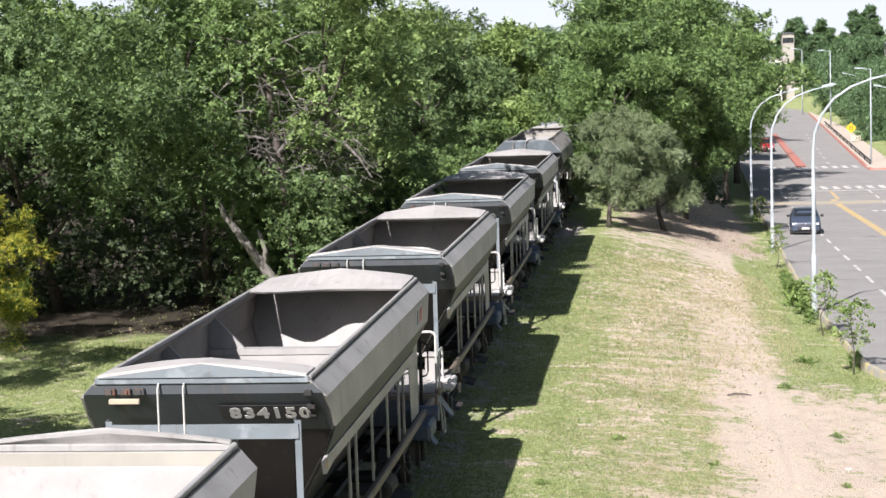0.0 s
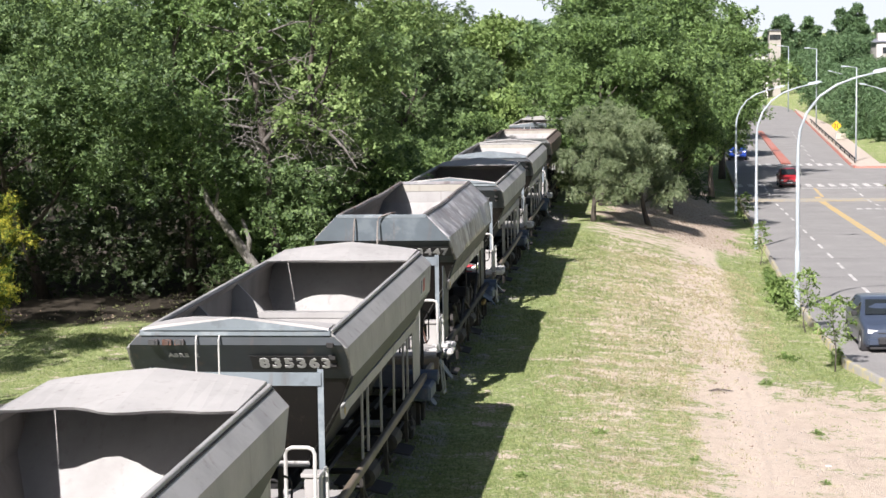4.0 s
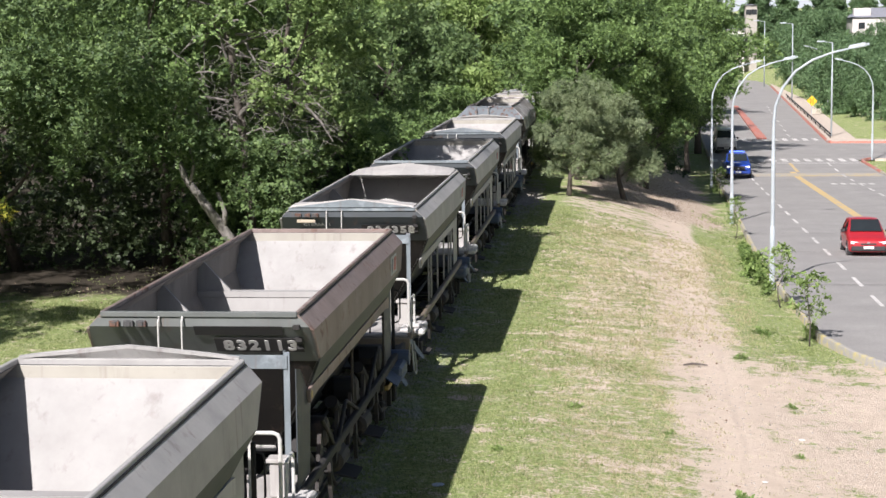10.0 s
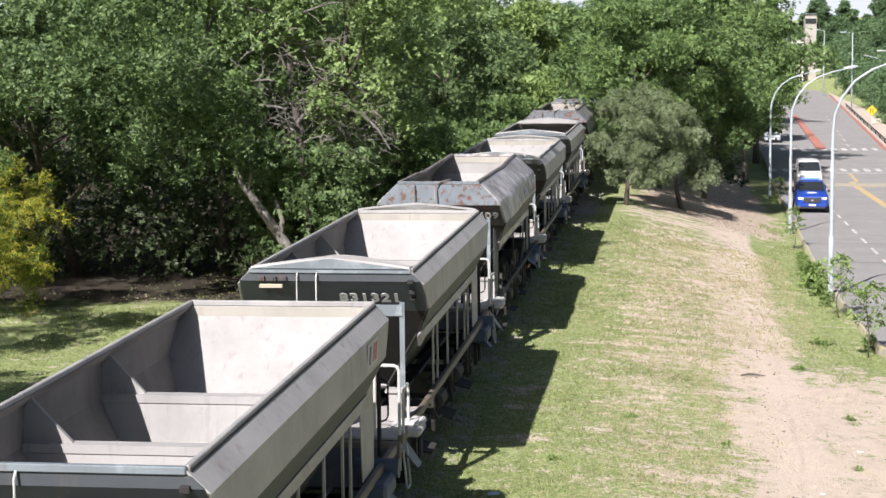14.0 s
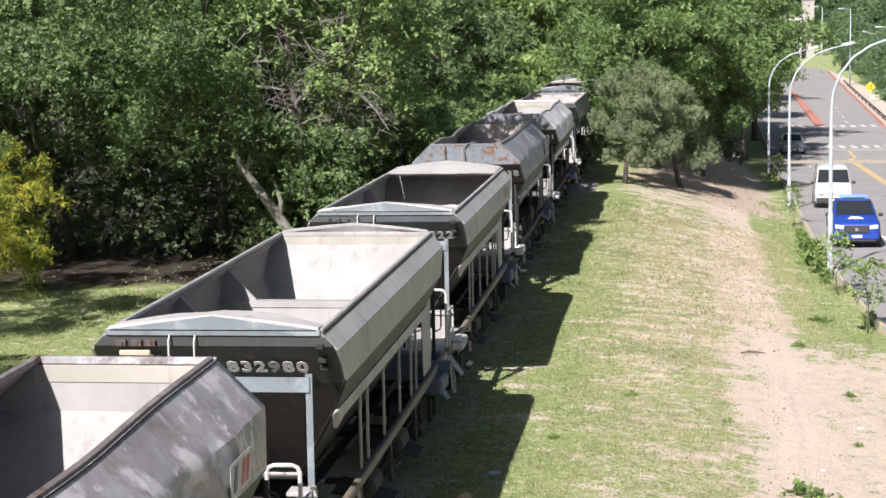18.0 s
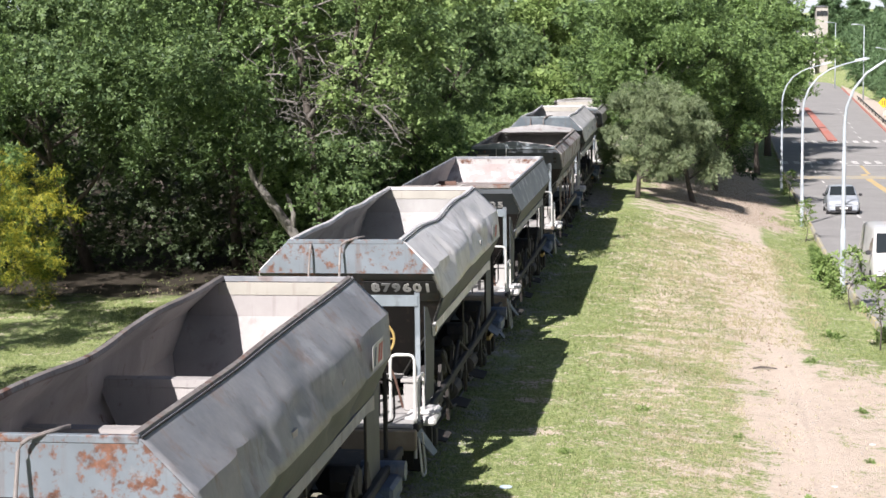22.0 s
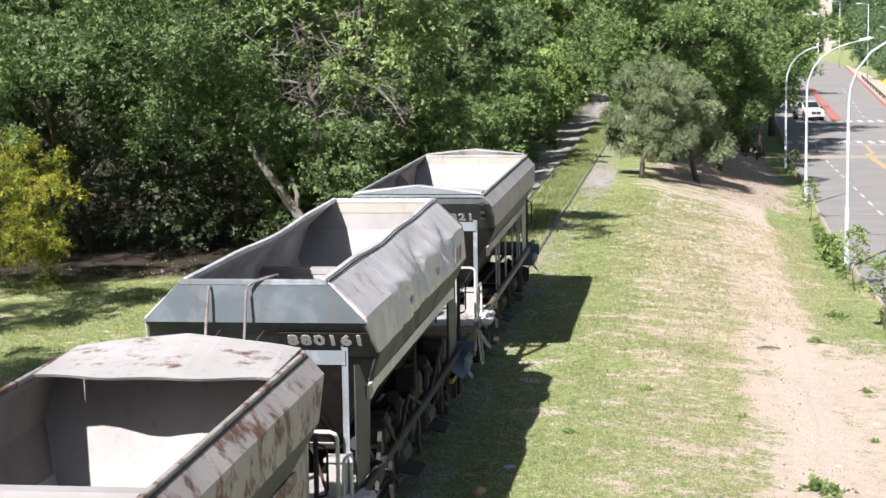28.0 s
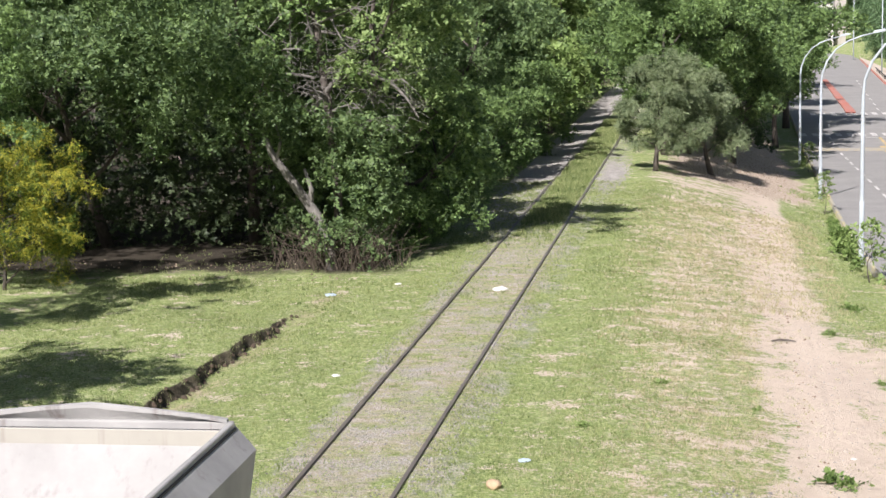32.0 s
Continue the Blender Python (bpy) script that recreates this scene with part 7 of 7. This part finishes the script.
def green_zone(x, y):
    d = .25 + .6 * patchy(x, y) * patchy(x + 7, y - 3, .43)
    d = np.where((x > 1.0) & (x < 3.2), d * .08, d)
    d = np.where((x > 1.6) & (y < 47), d * .05, d)
    d = np.where((x < -8.5) & (y > 51.5), d * .15, d)
    d = np.where((x > -1.5) & (x <= 1.0), d * .55, d)
    d = np.where(np.abs(np.abs(x + 5.8) - .87) < .06, 0, d)
    d = np.where((np.abs(x + 5.8) < .8), d * .35, d)
    d = np.where(x > 3.0, d * .35, d)
    return np.where(x > kerb_x(y) - .2, 0, d)


GRASS = leaf_material("grass_blade", (0.13, 0.185, 0.06), (0.42, 0.455, 0.21))
DRY = leaf_material("dry_grass_blade", (0.34, 0.30, 0.17), (0.60, 0.54, 0.36))
blades("grass", 3, 42000, (-17.0, 5.4, 23.0, 80.0), green_zone, .042, .008, GRASS, "short mown green grass blades")
blades("dry_grass", 4, 7000, (-3.0, 4.0, 23.0, 75.0), lambda x, y: np.clip((x + 3.2) / 2.4, .1, 1) * (.1 + .6 * (1 - patchy(x, y, .8))) * np.where((x > 1.2) & (y < 48), .15, 1), .05, .008, DRY, "short dry straw-coloured grass blades")
blades("long_grass", 6, 350, (-24.0, -9.0, 48.5, 51.5), lambda x, y: patchy(x, y) * .8, .08, .010, GRASS, "longer grass at the wood's edge")
blades("verge_grass", 8, 900, (3.2, 5.6, 44.0, 95.0), lambda x, y: np.where(x < kerb_x(y) - .15, .7 * np.clip((x - 3.2) / 1.6, 0, 1) * patchy(x, y), 0), .055, .009, GRASS, "rough green grass beside the kerb")
blades("track_grass", 10, 5200, (-6.5, -5.1, 58.0, 120.0), lambda x, y: np.clip((y - 58) / 22, 0, 1) * (.1 + .5 * patchy(x, y, .6)), .09, .011, GRASS, "longer green grass grown up between the rails")
tuft = new("weed_tuft")
rng = np.random.default_rng(9)
hang("leaves", leaves("tuft", 12, [(rng.normal() * .18, rng.normal() * .12, .07) for k in range(10)], [.12] * 10, 420, .05), LEAF_FRESH, tuft)
tuft.matrix_basis = pose(2.25, 31.0, land_at(2.25, 31.0))
tagged(tuft, "green weed tuft on the bare earth", "weed")
tuft["group"] = "weed tufts"
for x, y, s_ in ((1.0, 36.2, .35), (3.7, 39.8, .4), (2.9, 45.5, .5), (-1.0, 38.0, .45), (3.9, 50.5, .8), (3.4, 35.0, .3), (1.2, 29.3, .4), (-2.3, 33.5, .4)):
    copy_thing(tuft, pose(x, y, land_at(x, y), 0, 0, x * 90) @ Matrix.Diagonal((s_, s_, s_, 1)))


def stones(name, seed, n, spots_fn, size, material, label):
    """Loose angular stones."""
    rng_ = np.random.default_rng(seed)
    base = np.array([[1, 0, 0], [-1, 0, 0], [0, 1, 0], [0, -1, 0], [0, 0, .8], [0, 0, -.8]], float)
    tri = np.array([[0, 2, 4], [2, 1, 4], [1, 3, 4], [3, 0, 4], [2, 0, 5], [1, 2, 5], [3, 1, 5], [0, 3, 5]])
    p = spots_fn(rng_, n)
    s_ = size * rng_.uniform(.5, 1.5, n)
    a = rng_.uniform(0, math.tau, n)
    v = base[None] * rng_.uniform(.7, 1.3, (n, 6, 1)) * s_[:, None, None]
    c, q = np.cos(a)[:, None], np.sin(a)[:, None]
    v = np.stack([v[..., 0] * c - v[..., 1] * q, v[..., 0] * q + v[..., 1] * c, v[..., 2]], -1)
    z = land(p[:, 0], p[:, 1]) + s_ * .3
    v += np.stack([p[:, 0], p[:, 1], z], 1)[:, None]
    f = (np.arange(n)[:, None, None] * 6 + tri[None]).reshape(-1, 3)
    return tagged(hang(name, quads_mesh(name, v.reshape(-1, 3), f), material), label, "gravel", kind="stuff")


def stone_material():
    m, t, b = nodes_of("grey_ballast")
    g = t.nodes.new("ShaderNodeNewGeometry")
    t.links.new(ramp(t, g.outputs["Random Per Island"], [(0.0, (0.16, 0.152, 0.14)), (0.6, (0.31, 0.298, 0.28)), (1.0, (0.43, 0.415, 0.39))]), b.inputs["Base Color"])
    b.inputs["Roughness"].default_value = 0.9
    return m


BALLAST = stone_material()
EARTH_CLOD = flat("dry_brown_clod", (0.24, 0.17, 0.12), 0.95, spread=0.3)
GREYBED = flat("grey_gravel", (0.30, 0.285, 0.27), 0.9, spread=0.3)


def by_rails(rng_, n):
    side = rng_.choice([-1, 1], n)
    x = TRACK_X + side * (0.95 + np.abs(rng_.normal(size=n)) * .38)
    inside = rng_.uniform(0, 1, n) < .35
    x = np.where(inside, TRACK_X + rng_.uniform(-.8, .8, n), x)
    y = 22 + 110 * rng_.uniform(0, 1, n) ** 1.4
    clump = np.sin(y * .55 + side * 2) + np.sin(y * .23 + 1)
    return np.stack([np.where(clump > -.3, x, TRACK_X + side * .98), y], 1)


stones("ballast", 21, 15000, by_rails, .017, BALLAST, "scattered grey ballast stones beside the rails")
stones("ballast_heap", 22, 2600, lambda r, n: np.stack([-4.2 + r.normal(size=n) * .30, 83 + r.normal(size=n) * 3.5], 1), .03, GREYBED, "spill of grey ballast beside the track")
stones("pebbles", 23, 1600, lambda r, n: np.stack([r.uniform(1.0, 6.0, n), 24 + 30 * r.uniform(0, 1, n) ** 1.3], 1), .014, BALLAST, "pale pebbles on the bare earth")
def leaf_litter_material():
    m, t, b = nodes_of("fallen_leaves")
    g = t.nodes.new("ShaderNodeNewGeometry")
    t.links.new(ramp(t, g.outputs["Random Per Island"], [(0.0, (0.12, 0.085, 0.06)), (0.5, (0.28, 0.21, 0.15)), (1.0, (0.48, 0.40, 0.32))]), b.inputs["Base Color"])
    b.inputs["Roughness"].default_value = 0.9
    return m


stones("leaf_litter", 25, 2600, lambda r, n: np.stack([1.4 + r.normal(size=n) * 1.7, 84 + 38 * r.uniform(0, 1, n)], 1), .026, leaf_litter_material(), "dry brown fallen leaves under the trees")
stones("wood_litter", 26, 160, lambda r, n: np.stack([r.uniform(-22, -10.5, n), 50.8 + 4.5 * r.uniform(0, 1, n) ** .8], 1), .03, leaf_litter_material(), "dry fallen leaves at the wood's edge")
stones("path_clods", 27, 130, lambda r, n: np.stack([1.95 + r.normal(size=n) * .13 + .25 * r.choice([-1, 0, 0, 1], n), 30 + 50 * r.uniform(0, 1, n)], 1), .026, EARTH_CLOD, "small dark clods along the trodden path")
stones("pale_rubble", 28, 260, lambda r, n: np.stack([.9 + r.normal(size=n) * .5, 29.2 + r.normal(size=n) * .35], 1), .03, BALLAST, "patch of pale rubble at the path")
# crumbling lip of the washed-out ditch
EARTH = flat("dark_crumbly_earth", (0.075, 0.055, 0.038), 0.95, spread=0.4, lift=0.5, grain=12)
bank = new("ditch_bank")
for k in range(64):
    y = 33.2 + k * .19 + rnd.uniform(-.08, .08)
    x = float(lip_line(y)) + rnd.uniform(-.10, .06)
    c = part("clod", lump(k * 1.7, rnd.uniform(.03, .085), (.9, 1.1, .7), 1), EARTH, bank)
    c.matrix_basis = pose(x, y, land_at(x, y) + .01, rnd.uniform(0, 40), 0, rnd.uniform(0, 90))
tagged(bank, "crumbling dark earth lip of a washed-out ditch", "ditch bank")


def drive(ob, rows):
    """Key a vehicle along the road: rows of seconds, x, y and an optional heading."""
    out = []
    for k, r in enumerate(rows):
        t, x, y = r[:3]
        if len(r) > 3:
            head = r[3]
        else:
            a, b_ = rows[max(0, k - 1)], rows[min(len(rows) - 1, k + 1)]
            head = math.degrees(math.atan2(b_[1] - a[1], -(b_[2] - a[2])))
        z = float(road_z(y + 1.8))
        tilt = -math.degrees(math.atan((float(road_z(y + 3.0)) - float(road_z(y + .6))) / 2.4)) * -1
        out.append((t, pose(x, y, z, tilt, 0, head)))
    walk(ob, out)


def motions():
    for top, front in wagons:
        walk(top, [(t, pose(TRACK, front - gone(t), 0.0)) for t in [0, 4, 8, 12, 16, 20, 24, 28, 32]])
    drive(green_car, [(0, 7.9, 102.5), (1, 7.3, 91.5), (2, 6.9, 80.4), (2.5, 6.8, 74.6), (3, 6.75, 68), (4, 6.9, 52), (4.5, 7.4, 43), (5, 7.5, 34), (8, 7.7, -6), (12, 7.8, -30), (32, 7.8, -62)])
    drive(red_car, [(0, 11.9, 207), (1, 11.6, 189), (2, 11.35, 171), (3.5, 11.4, 153.5), (5, 11.5, 137.3), (6, 11.3, 123.8), (7, 10.8, 110), (8, 10.4, 97), (9, 10.05, 84.8), (10, 9.7, 73.3), (11, 9.5, 61), (13, 9.6, 36), (17, 10, -14), (32, 10, -60)])
    drive(police, [(0, 9.6, 232), (3, 9.25, 197), (5, 9.0, 174), (6, 8.7, 162), (7, 8.45, 150.5), (8, 8.35, 143), (9, 8.35, 138.5), (10, 8.3, 132), (11, 8.2, 126), (12, 8.05, 120.5), (13, 7.9, 114.5), (14, 7.5, 105.5), (16.5, 7.15, 84.5), (17, 7.05, 80), (18, 6.8, 71.4), (19, 6.5, 63.2), (19.5, 6.6, 59.0), (20, 7.1, 54.8), (21, 8.0, 46), (24, 8.2, 20), (28, 8.2, -10), (32, 8.2, -42)])
    drive(white_van, [(0, 10.5, 262), (4, 9.8, 215), (8, 8.95, 173.2), (9, 8.9, 166), (12, 9.2, 145), (14, 9.1, 131), (16.5, 8.55, 113.5), (17, 8.2, 106), (18, 7.6, 91.6), (19, 7.3, 82.6), (20, 7.1, 75.6), (21, 6.85, 68.3), (22, 6.95, 62), (23, 7.35, 51.5), (25, 8.0, 34), (28, 8, 6), (32, 8, -28)])
    drive(silver_car, [(0, 12, 330), (7, 10.4, 262), (14, 9.4, 188.9), (16.5, 9.05, 157), (17, 8.95, 151), (18, 8.8, 143), (19, 8.8, 135.8), (20, 8.5, 123.0), (21, 8.2, 110.4), (22, 8.0, 98.2), (23, 7.85, 87.4), (24, 7.75, 77.2), (25, 7.6, 67.2), (26, 7.5, 57), (28, 7.7, 36), (32, 8, -8)])
    drive(white_pickup, [(0, 15.2, 420, 0), (20, 12.6, 245, 0), (25, 11.4, 200, 0), (27.5, 10.9, 181.5, 5), (28, 11.5, 178.6, 14), (28.5, 13.2, 175.6, 28), (29, 15.6, 172.2, 42), (29.5, 18.0, 169.6, 58), (30.5, 23.0, 166.5, 78), (32, 32, 164, 86)])


motions()
